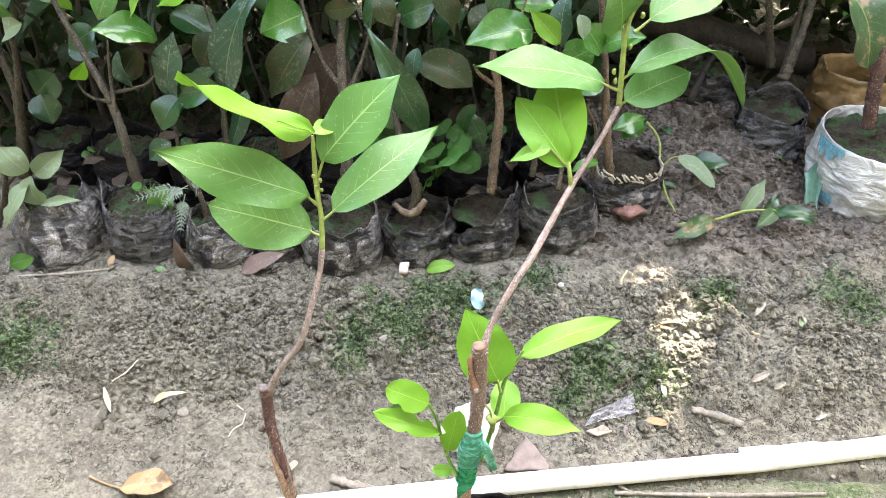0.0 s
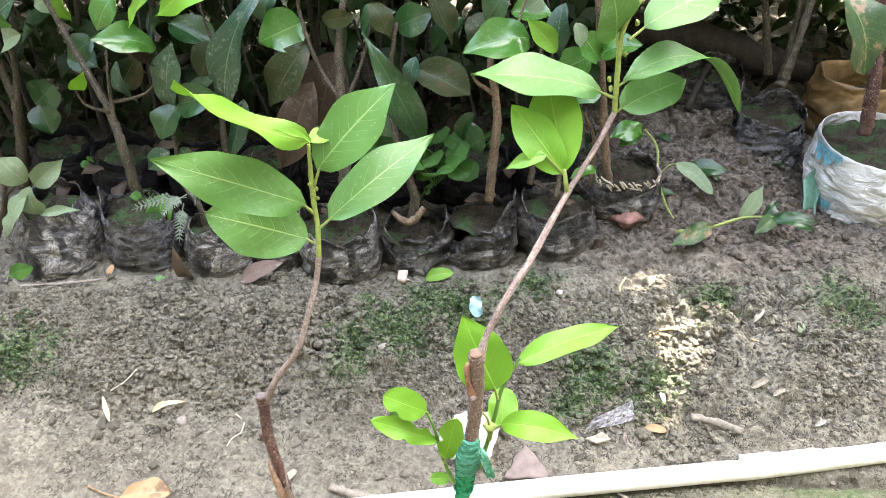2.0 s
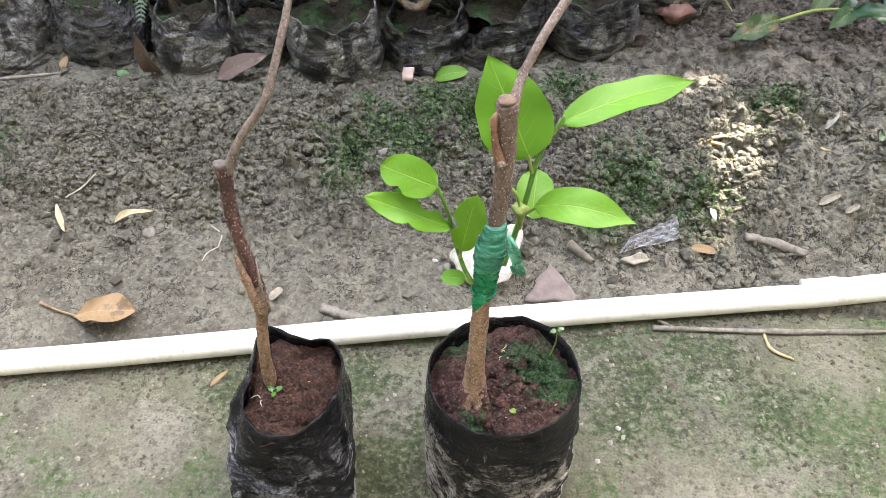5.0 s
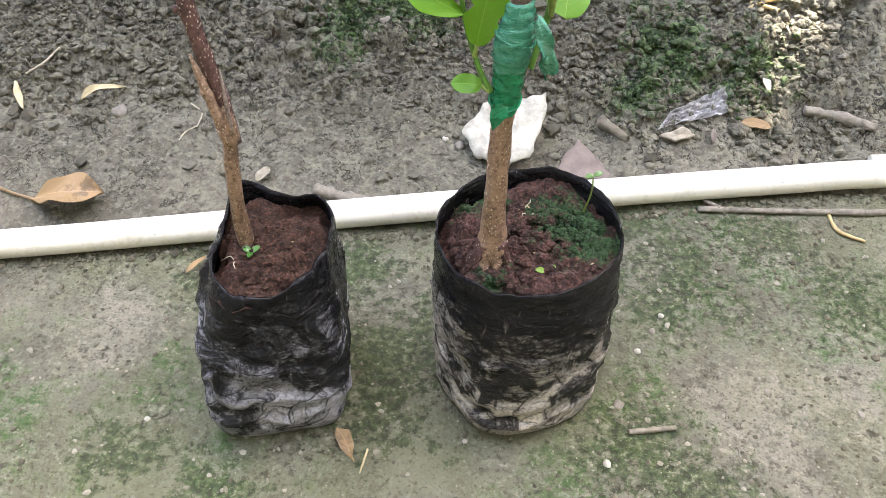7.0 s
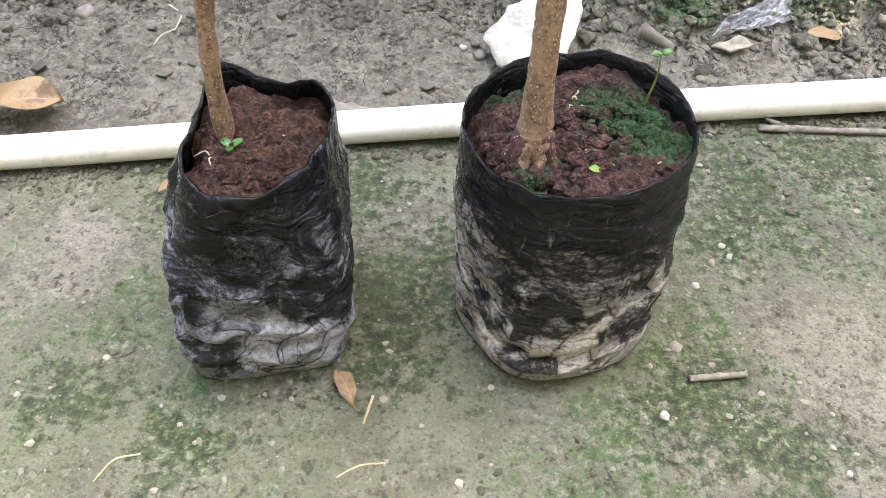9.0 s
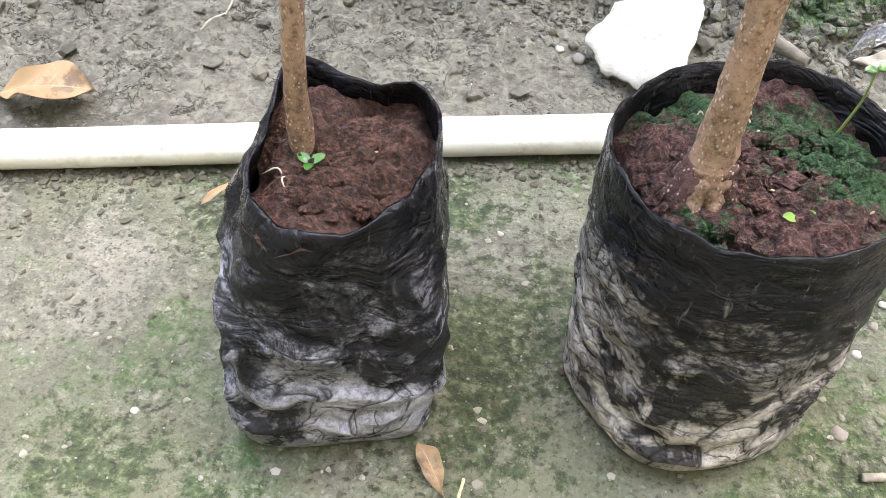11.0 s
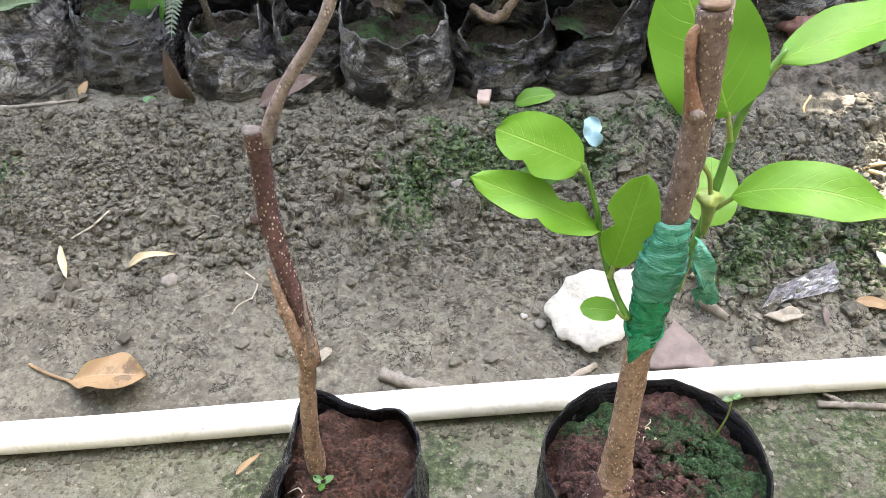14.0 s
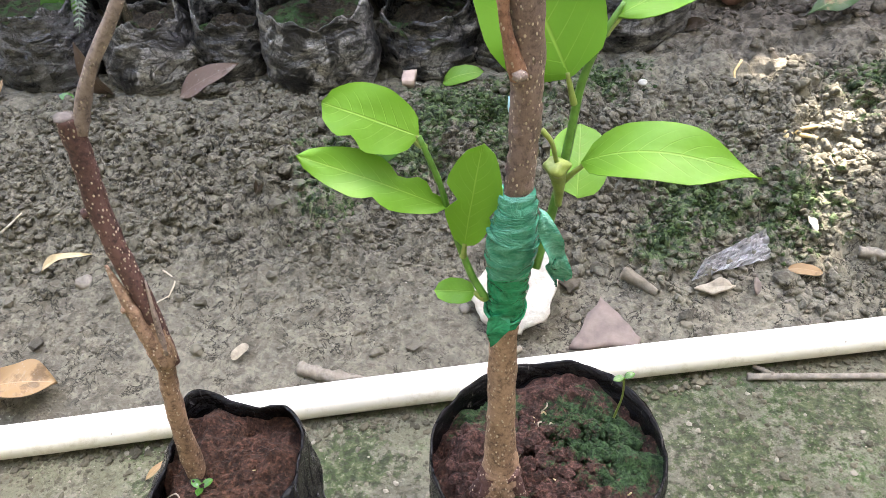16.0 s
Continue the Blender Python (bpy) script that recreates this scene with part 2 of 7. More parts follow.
def poly_material(name, dust, dust_colour, low=0.0, gloss=0.30, foot=0.0, fine=1.0, streaks=1.0, sheen=0.17):
    """Black polythene with dried mud on it; low: how much more of it sits near the foot, streaks: how much the mud lies in level smears."""
    a = Mat(name)
    wide = a.noise(13 * fine, 4, 0.55, a.stretch(1, 1, 1.3), 0.6)
    smear = a.noise(34 * fine, 7, 0.74, a.stretch(1, 1, 3.4 * streaks), 0.5)
    speck = a.noise(330, 5, 0.8)
    z = a.axis(2)
    edge = a.math("SUBTRACT", 0.60 - dust * 0.14, a.math("MULTIPLY", a.math("SUBTRACT", 0.075, z), low))
    edge = a.math("SUBTRACT", edge, a.math("MULTIPLY", a.math("MAXIMUM", a.math("SUBTRACT", 0.032, z), 0.0), foot))
    m = a.math("ADD", a.math("MULTIPLY", wide, 0.42), a.math("ADD", a.math("MULTIPLY", smear, 0.42), a.math("MULTIPLY", speck, 0.16)))
    over = a.math("SUBTRACT", m, edge)
    blot = a.ramp(a.noise(23 * fine, 5, 0.62, a.stretch(1, 1, 1.4 * streaks), 0.8), (0.44, 0.06), (0.54, 1))
    film = a.math("MULTIPLY", a.ramp(over, (0.0, 0), (0.06, 0.22), (0.15, 0.75), (0.22, 1)), a.math("MAXIMUM", blot, a.ramp(z, (0.0, 1.0), (0.022, 0.0))))
    wrinkle = a.math("ABSOLUTE", a.math("SUBTRACT", a.noise(30 * fine, 4, 0.55, a.stretch(1, 1, 2.4 * streaks), 1.1), 0.5))
    rub = a.math("ABSOLUTE", a.math("SUBTRACT", a.noise(16 * fine, 3, 0.5, a.stretch(1, 1, 1.2), 1.4), 0.5))
    bare = a.math("MULTIPLY", a.ramp(wrinkle, (0.0, 0.22), (0.028, 1)), a.ramp(rub, (0.0, 0.15), (0.030, 1)))
    f = a.math("MULTIPLY", a.math("MULTIPLY", film, bare), a.ramp(speck, (0.34, 0.40), (0.56, 1)))
    haze = a.math("MULTIPLY", a.ramp(smear, (0.46, 0.0), (0.68, 0.05)), a.ramp(speck, (0.42, 0.0), (0.60, 1)))
    scratch = a.ramp(a.noise(85, 6, 0.75, a.stretch(2.4, 2.4, 0.7), 0.7), (0.60, 0), (0.72, 0.20))
    f = a.math("MAXIMUM", f, a.math("MAXIMUM", scratch, haze))
    tone = a.mix(a.noise(40, 5, 0.7), tuple(c * 0.55 for c in dust_colour), dust_colour)
    col = a.mix(f, (0.006, 0.006, 0.008), tone)
    n = a.bump(a.math("MINIMUM", wrinkle, 0.10), 0.7, 0.012)
    n = a.bump(a.math("MINIMUM", rub, 0.12), 0.6, 0.014, n)
    n = a.bump(a.math("ADD", smear, f), 0.5, 0.0016, n)
    return a.done(col, a.math("ADD", gloss, a.math("MULTIPLY", f, 0.4)), n, sheen)


def leaf_material(name, a_col, b_col, vein, rough=0.4, trans=0.35, dirt=0.0, spec=0.5, blotch=None):
    """A leaf with a pale midrib and side veins, laid along its own two axes."""
    a = Mat(name)
    uv = a.add("ShaderNodeTexCoord").outputs["UV"]
    u, v = a.axis(0, uv), a.axis(1, uv)
    across = a.math("ABSOLUTE", a.math("SUBTRACT", u, 0.5))
    mid = a.ramp(across, (0.006, 1), (0.020, 0))
    side = a.math("PINGPONG", a.math("SUBTRACT", a.math("ADD", a.math("MULTIPLY", v, 8.5), a.math("MULTIPLY", a.noise(9, 2), 0.5)), a.math("MULTIPLY", across, a.math("ADD", 3.2, a.math("MULTIPLY", across, 3.5)))), 0.5)
    side = a.math("MULTIPLY", a.ramp(side, (0.012, 1), (0.045, 0)), a.ramp(across, (0.05, 1), (0.44, 0.0)))
    veins = a.math("MAXIMUM", mid, a.math("MULTIPLY", side, 0.60))
    patch = a.noise(30, 4)
    tone = a.mix(a.math("MULTIPLY", a.math("ADD", patch, a.random()), 0.5), a_col, b_col)
    if blotch:
        tone = a.mix(a.ramp(a.noise(30, 5, 0.7), (0.56, 0), (0.64, 0.9)), tone, blotch)
    col = a.mix(a.math("MULTIPLY", veins, 0.72), tone, vein)
    if dirt:
        d = a.math("MAXIMUM", a.ramp(a.voronoi(170), (0.08, 1), (0.17, 0)), a.math("MULTIPLY", a.ramp(a.noise(26, 4, 0.7), (0.48, 0), (0.6, 1)), a.ramp(a.noise(150, 5, 0.75), (0.50, 0), (0.66, 0.8))))
        col = a.mix(a.math("MULTIPLY", d, dirt), col, (0.42, 0.43, 0.38))
    n = a.bump(a.math("ADD", a.math("MULTIPLY", veins, -0.25), a.math("ADD", a.math("MULTIPLY", a.noise(120, 3), 0.3), a.math("MULTIPLY", a.noise(28, 3), 1.6))), 0.4, 0.0018)
    a.done(col, rough, n, spec)
    tr = a.add("ShaderNodeBsdfTranslucent", {"Color": a.mix(0.35, col, (0.46, 0.60, 0.13)), "Normal": n})
    sh = a.add("ShaderNodeMixShader", {0: trans, 1: a.b.outputs[0], 2: tr.outputs[0]})
    a.t.links.new(sh.outputs[0], a.out.inputs[0])
    return a.m


def bark_material(name, dark, light, speck=0.5, rings=0.0):
    a = Mat(name)
    long = a.noise(70, 5, 0.65, a.stretch(1, 1, 0.25))
    fine = a.noise(380, 4, 0.7)
    col = a.mix(a.ramp(a.math("ADD", a.math("MULTIPLY", long, 0.6), a.math("MULTIPLY", fine, 0.4)), (0.38, 0), (0.62, 1)), dark, light)
    col = a.mix(a.ramp(fine, (0.34, 0.6), (0.48, 0)), col, tuple(c * 0.55 for c in dark))
    col = a.mix(a.ramp(a.noise(30, 5, 0.75), (0.54, 0), (0.68, 0.25)), col, tuple(min(1, c * 1.2) for c in light))
    dots = a.math("MULTIPLY", a.ramp(a.voronoi(560, a.stretch(1, 1, 0.7)), (0.19, 1), (0.33, 0)), a.ramp(a.noise(150, 3), (0.42, 0), (0.52, 1)))
    col = a.mix(a.math("MULTIPLY", dots, speck), col, (0.58, 0.48, 0.37))
    h = a.math("ADD", a.math("MULTIPLY", long, 0.8), a.math("ADD", a.math("MULTIPLY", fine, 0.4), a.math("MULTIPLY", dots, 0.5)))
    return a.done(col, 0.7, a.bump(h, 0.8, 0.0018), 0.35)


def plain(name, colour, rough=0.6, scale=120, vary=0.3, bump=0.3, **more):
    a = Mat(name)
    n = a.noise(scale, 5, 0.65)
    col = a.mix(a.ramp(n, (0.3, 0), (0.7, 1)), tuple(c * (1 - vary) for c in colour), tuple(min(1, c * (1 + vary)) for c in colour))
    return a.done(col, rough, a.bump(n, bump, 0.002), **more)


def pipe_material():
    a = Mat("weathered_pvc")
    d = a.ramp(a.noise(40, 7, 0.78), (0.50, 0), (0.72, 0.75))
    scuff = a.ramp(a.noise(30, 5, 0.7, a.stretch(0.25, 2.5, 2.5)), (0.60, 0), (0.70, 0.6))
    d = a.math("MAXIMUM", d, scuff)
    low = a.ramp(a.axis(2), (0.0, 0.9), (0.013, 0.0))
    col = a.mix(a.math("MAXIMUM", d, a.math("MULTIPLY", low, a.noise(90, 5, 0.7))), (0.86, 0.84, 0.77), (0.50, 0.45, 0.33))
    col = a.mix(a.ramp(a.voronoi(38), (0.02, 0.8), (0.035, 0)), col, (0.12, 0.10, 0.08))
    return a.done(col, 0.38, a.bump(a.noise(150, 4), 0.12, 0.001), 0.5)


def film_material(name, deep, pale, rough, through):
    """Stretched plastic film: glossy, creased, a little see-through."""
    a = Mat(name)
    n = a.noise(60, 4, 0.6, a.stretch(1, 1, 2.6), 1.2)
    fine = a.noise(240, 3, 0.6, a.stretch(1, 1, 2.0), 0.8)
    col = a.mix(a.ramp(a.math("ADD", a.math("MULTIPLY", n, 0.7), a.math("MULTIPLY", fine, 0.3)), (0.40, 0), (0.64, 1)), deep, pale)
    return a.done(col, rough, a.bump(a.math("ADD", n, a.math("MULTIPLY", fine, 0.3)), 0.7, 0.004), 0.4, Transmission_Weight=through)


def grit_material():
    a = Mat("mixed_grit")
    col = a.mix(a.ramp(a.island(), (0.3, 0), (1.0, 1)), (0.085, 0.082, 0.058), (0.30, 0.28, 0.235))
    return a.done(col, 0.85, a.bump(a.noise(500, 3), 0.5, 0.001), 0.3)


def sack_material():
    """White woven cloth, creased, with soil stains towards the foot."""
    a = Mat("white_woven_sack")
    n = a.noise(34, 5, 0.65, a.stretch(1, 1, 2.0), 0.8)
    col = a.mix(a.ramp(n, (0.35, 0), (0.6, 1)), (0.46, 0.47, 0.46), (0.66, 0.67, 0.66))
    dirt = a.math("ADD", a.noise(28, 5, 0.75), a.math("MULTIPLY", a.math("SUBTRACT", 0.045, a.axis(2)), 2.6))
    col = a.mix(a.ramp(dirt, (0.50, 0), (0.66, 0.75)), col, (0.24, 0.205, 0.165))
    return a.done(col, 0.6, a.bump(n, 1.0, 0.012), 0.3)


MUD = mud_material("damp_bank_soil", (0.165, 0.155, 0.122), (0.088, 0.081, 0.062), 0.95)
CRUMB = mud_material("crumbled_soil", (0.160, 0.150, 0.118), (0.080, 0.073, 0.056), 0.9, True)
DARK_CRUMB = mud_material("dark_soil_crumb", (0.13, 0.12, 0.085), (0.07, 0.066, 0.045), 0.0, True)
TINY_CRUMB = mud_material("fine_soil_crumb", (0.19, 0.176, 0.148), (0.095, 0.086, 0.070), 0.0, True)
CONCRETE = concrete_material()
RED_SOIL = soil_material("red_potting_soil", (0.022, 0.010, 0.007), (0.070, 0.033, 0.023))
RED_MOSSY = soil_material("red_mossy_potting_soil", (0.020, 0.009, 0.008), (0.082, 0.040, 0.034), False, (((0.030, 0.030, 0.138), 0.032), ((-0.034, 0.044, 0.138), 0.020), ((-0.020, -0.036, 0.136), 0.015), ((0.046, 0.012, 0.138), 0.018)))
BROWN_SOIL = soil_material("brown_potting_soil", (0.012, 0.009, 0.006), (0.042, 0.033, 0.022), True)
POLY_FRONT = poly_material("dusty_black_polythene", 1.62, (0.70, 0.64, 0.59), 3.4, 0.22, 3.0, 1.1, 1.1)
POLY_LEFT = poly_material("scuffed_black_polythene", 1.46, (0.52, 0.52, 0.59), 2.6, 0.20, 1.5, 1.1, 0.7)
POLY_ROW = poly_material("muddy_black_polythene", 1.30, (0.42, 0.405, 0.385), 0.5, 0.27, 0.0, 1.4, 0.9, 0.5)
POLY_GREY = poly_material("grey_dusty_polythene", 1.50, (0.50, 0.485, 0.46), 0.3, 0.30, 0.0, 1.4, 0.6, 0.5)
POLY_DARK = poly_material("dark_black_polythene", 0.35, (0.22, 0.20, 0.18), 0.2)
POLY_CLEAN = poly_material("smooth_black_polythene", 1.25, (0.36, 0.36, 0.39), 0.4, 0.24, 0.0, 1.8, 1.0, 0.9)
ANNONA = leaf_material("soft_green_leaf", (0.058, 0.175, 0.036), (0.092, 0.240, 0.050), (0.33, 0.47, 0.17), 0.42, 0.30, 0.30)
YOUNG = leaf_material("yellow_green_leaf", (0.14, 0.33, 0.040), (0.21, 0.43, 0.055), (0.45, 0.62, 0.15), 0.45, 0.45)
SPROUT = leaf_material("bright_green_leaf", (0.13, 0.345, 0.028), (0.19, 0.42, 0.038), (0.34, 0.55, 0.10), 0.45, 0.45)
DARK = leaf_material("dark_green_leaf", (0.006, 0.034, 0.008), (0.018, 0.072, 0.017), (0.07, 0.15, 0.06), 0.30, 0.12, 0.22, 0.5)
GREY = leaf_material("dusty_grey_green_leaf", (0.011, 0.042, 0.022), (0.030, 0.082, 0.044), (0.15, 0.22, 0.13), 0.38, 0.10, 0.55, 0.45)
PALE = leaf_material("pale_dusty_leaf", (0.12, 0.185, 0.10), (0.19, 0.265, 0.16), (0.32, 0.39, 0.27), 0.6, 0.2, 0.6)
GLOSSY = leaf_material("glossy_green_leaf", (0.030, 0.120, 0.019), (0.070, 0.210, 0.032), (0.20, 0.34, 0.10), 0.20, 0.24, 0.25, 0.6)
OLIVE = leaf_material("spotted_olive_leaf", (0.012, 0.024, 0.006), (0.034, 0.046, 0.014), (0.08, 0.09, 0.04), 0.5, 0.10, 0.2, 0.25, (0.06, 0.035, 0.016))
BROWN = leaf_material("dead_brown_leaf", (0.022, 0.014, 0.009), (0.060, 0.040, 0.026), (0.085, 0.06, 0.04), 0.65, 0.1, 0.2, 0.3, (0.018, 0.012, 0.008))
TAN = leaf_material("dry_tan_leaf", (0.24, 0.15, 0.075), (0.36, 0.245, 0.135), (0.42, 0.30, 0.18), 0.6, 0.12, 0.2, 0.4, (0.14, 0.09, 0.055))
BLIGHT = leaf_material("blighted_green_leaf", (0.022, 0.060, 0.020), (0.045, 0.095, 0.032), (0.2, 0.28, 0.1), 0.45, 0.15, 0.2, 0.4, (0.25, 0.16, 0.09))
BARK = bark_material("reddish_brown_bark", (0.13, 0.060, 0.040), (0.30, 0.165, 0.105), 0.55)
BARK_TAN = bark_material("tan_brown_bark", (0.098, 0.058, 0.040), (0.34, 0.222, 0.155), 0.75)
BARK_DARK = bark_material("dark_purple_brown_bark", (0.040, 0.020, 0.020), (0.118, 0.060, 0.055), 0.8)
TWIG = bark_material("pale_grey_brown_bark", (0.125, 0.092, 0.083), (0.27, 0.213, 0.190), 0.55)
BARK_UPPER = bark_material("grey_purple_speckled_bark", (0.088, 0.058, 0.052), (0.205, 0.145, 0.125), 0.75)
TAN_BARK = bark_material("peeling_tan_bark", (0.045, 0.032, 0.022), (0.20, 0.145, 0.098), 0.3)
# much darker than BACK_BARK; for the log, brush and stems at the back
BLACK_BARK = bark_material("near_black_bark", (0.012, 0.010, 0.009), (0.045, 0.038, 0.032), 0.1)
BACK_BARK = bark_material("mossy_brown_bark", (0.016, 0.014, 0.009), (0.080, 0.068, 0.045), 0.3)
GREEN_STEM = plain("green_shoot", (0.19, 0.25, 0.06), 0.5, 200, 0.25)
DEEP_STEM = plain("deep_green_shoot", (0.075, 0.19, 0.025), 0.45, 200, 0.25)
PVC = pipe_material()
TAPE = film_material("green_grafting_film", (0.002, 0.110, 0.045), (0.010, 0.265, 0.125), 0.18, 0.0)
FILM = film_material("pale_green_film", (0.016, 0.18, 0.11), (0.085, 0.34, 0.24), 0.20, 0.15)
DUSTY = leaf_material("dusty_dead_leaf", (0.085, 0.055, 0.048), (0.19, 0.14, 0.12), (0.24, 0.19, 0.16), 0.65, 0.1, 0.4, 0.3, (0.06, 0.035, 0.03))
STRAW = plain("dry_straw", (0.50, 0.38, 0.19), 0.6, 90, 0.25)
HUSK = plain("pale_dry_husk", (0.46, 0.38, 0.23), 0.6, 90, 0.25)
STICK = plain("grey_weathered_wood", (0.20, 0.18, 0.15), 0.8, 160, 0.4, 0.8)
STONE = plain("grey_pebble", (0.22, 0.20, 0.175), 0.8, 150, 0.3, 0.6)
WHITE_STONE = plain("white_pebble", (0.40, 0.385, 0.345), 0.7, 150, 0.2, 0.4)
BRICK = plain("crumbling_red_brick", (0.25, 0.135, 0.115), 0.85, 130, 0.35, 0.9)
TILE = plain("dull_brown_tile", (0.17, 0.135, 0.12), 0.75, 60, 0.3, 0.4)
PAPER = plain("dirty_white_flake", (0.40, 0.385, 0.335), 0.75, 70, 0.38, 1.2)
PALE_BARK = plain("pale_bark_flake", (0.30, 0.265, 0.21), 0.8, 120, 0.35, 0.7)
GREY_FILM = plain("crumpled_grey_film", (0.52, 0.51, 0.54), 0.28, 70, 0.35, 1.0, Transmission_Weight=0.6)
BLUE_SCRAP = plain("pale_blue_plastic", (0.25, 0.42, 0.48), 0.35, 70, 0.25, 0.6)
SACK = sack_material()
BLUE = plain("blue_sack_print", (0.16, 0.42, 0.55), 0.6, 200, 0.45, 0.4)
NET = plain("green_plastic_sheet", (0.10, 0.22, 0.17), 0.4, 60, 0.4, 0.5)
CARD = plain("brown_kraft_bag", (0.190, 0.120, 0.050), 0.6, 28, 0.6, 1.2)
FERN = plain("silver_grey_frond", (0.115, 0.155, 0.115), 0.7, 150, 0.4, 0.4)
GRIT = grit_material()
ROOT = plain("pale_root", (0.38, 0.34, 0.27), 0.8, 120, 0.25, 0.6)



def moss_green():
    a = Mat("moss_green")
    fine = a.noise(500, 4, 0.7)
    col = a.mix(a.island(), (0.010, 0.026, 0.008), (0.055, 0.10, 0.032))
    return a.done(a.mix(a.ramp(fine, (0.4, 0.5), (0.55, 0)), col, (0.03, 0.035, 0.02)), 0.9, a.bump(fine, 1.0, 0.002), 0.2)


# ---- noise and ground ----


def lattice(ix, iy, seed):
    h = (ix * 374761393 + iy * 668265263 + seed * 974634777) & 0x7FFFFFFF
    h = ((h ^ (h >> 13)) * 1274126177) & 0x7FFFFFFF
    return ((h ^ (h >> 16)) & 0xFFFF) / 65535.0


def value_noise(x, y, seed=0):
    x, y = np.asarray(x, float), np.asarray(y, float)
    ix, iy = np.floor(x).astype(np.int64), np.floor(y).astype(np.int64)
    fx, fy = x - ix, y - iy
    fx, fy = fx * fx * (3 - 2 * fx), fy * fy * (3 - 2 * fy)
    a, b = lattice(ix, iy, seed), lattice(ix + 1, iy, seed)
    c, d = lattice(ix, iy + 1, seed), lattice(ix + 1, iy + 1, seed)
    return (a + (b - a) * fx) * (1 - fy) + (c + (d - c) * fx) * fy - 0.5


def fbm(x, y, octaves=4, seed=0):
    total, amp = 0.0, 1.0
    for k in range(octaves):
        total = total + amp * value_noise(x * 2 ** k + 13.7 * k, y * 2 ** k + 7.1 * k, seed + k)
        amp *= 0.5
    return total


def domes(x, y, size, seed=0):
    """Rounded, uneven crumbs packed together with narrow gaps, 0 to 1 high."""
    x, y = np.asarray(x, float) / size, np.asarray(y, float) / size
    x, y = x + 0.8 * fbm(x * 0.8, y * 0.8, 2, seed + 5), y + 0.8 * fbm(x * 0.8 + 40, y * 0.8, 2, seed + 6)
    ix, iy = np.floor(x).astype(np.int64), np.floor(y).astype(np.int64)
    top = np.zeros(x.shape)
    for dx in (-1, 0, 1):
        for dy in (-1, 0, 1):
            jx, jy = ix + dx, iy + dy
            ox, oy = jx + lattice(jx, jy, seed) - x, jy + lattice(jx, jy, seed + 1) - y
            a = lattice(jx, jy, seed + 3) * 6.283
            ca, sa = np.cos(a), np.sin(a)
            ox, oy = ox * ca + oy * sa, (oy * ca - ox * sa) * (0.8 + 0.7 * lattice(jx, jy, seed + 4))
            wide = 0.45 + 0.50 * lattice(jx, jy, seed + 7)
            h = (0.25 + 0.75 * lattice(jx, jy, seed + 2)) * np.sqrt(np.clip(1 - (ox * ox + oy * oy) / (wide * wide), 0, 1))
            top = np.maximum(top, h)
    return top


def ground(x, y, rough=True):
    """The height of the soil: flat before the pipe, then a low bank with a shelf on top, and a mound on the right."""
    x, y = np.asarray(x, float), np.asarray(y, float)
    low = np.clip((0.96 - y) / 0.10, 0, 1)
    s = y + 0.020 * np.clip((-0.05 - x) / 0.3, 0, 1) * (1 - low) - 0.177 * np.clip(x - 0.03, -0.8, 0.9) * low
    left = np.interp(s, [0.70, 0.780, 0.798, 0.90, 0.95, 1.00, 1.06, 1.12, 1.18, 1.30, 1.6, 4.0, 60], [-0.04, -0.012, 0.003, 0.020, 0.042, 0.072, 0.094, 0.100, 0.088, 0.085, 0.09, 0.10, 0.1])
    right = np.interp(s, [0.70, 0.780, 0.798, 0.90, 0.95, 1.00, 1.06, 1.12, 1.18, 1.30, 1.45, 1.62, 1.8, 4.0, 60], [-0.04, -0.012, 0.003, 0.018, 0.034, 0.062, 0.092, 0.108, 0.106, 0.116, 0.145, 0.160, 0.11, 0.10, 0.1])
    k = np.clip((x - 0.15) / 0.22, 0, 1)
    z = left * (1 - k) + right * k
    z = z - 0.05 * np.clip((x - 0.62) / 0.12, 0, 1) * np.clip((y - 1.28) / 0.15, 0, 1)
    if rough:
        m = np.clip((y - 0.82) / 0.12, 0.12, 1) * np.clip((3.0 - y) / 1.0, 0.3, 1)
        z = z + m * (0.016 * fbm(x * 7, y * 7, 2, 3) + 0.012 * fbm(x * 21, y * 25, 3, 11))
        lumpy = np.clip(0.62 + 1.5 * fbm(x * 6, y * 8, 2, 61), 0, 1) * np.clip((y - 0.88) / 0.07, 0.10, 1) * np.clip((1.15 - y) / 0.05, 0.45, 1)
        z = z + m * lumpy * (0.018 * domes(x, y, 0.040, 71) + 0.010 * domes(x, y, 0.019, 81) - 0.014)
        z = z + m * (0.30 + 0.70 * lumpy) * 0.0052 * domes(x, y, 0.0095, 91)
        pits = np.clip(fbm(x * 40, y * 46, 2, 33) - 0.10, 0, 0.30) * np.clip(0.3 + lumpy, 0, 1)
        fine = np.clip((y - 0.80) / 0.03, 0, 1) * np.clip((1.75 - y) / 0.1, 0, 1)
        z = z - fine * m * 0.040 * pits
        crumbly = np.clip(0.62 + 1.6 * fbm(x * 11, y * 13, 3, 63), 0.12, 1)
        z = z + fine * crumbly * (0.0018 * domes(x, y, 0.0062, 101))
        z = z + 0.0016 * fine * fbm(x * 120, y * 120, 2, 31)
    return z


def gz(x, y):
    return float(ground(np.array([x]), np.array([y]))[0])


# ---- mesh helpers ----
def thing(name, at, label, category, group="", kind=""):
    ob = new(name)
    ob.location = at
    ob.empty_display_size = 0.02
    return tagged(ob, label, category, group, kind)


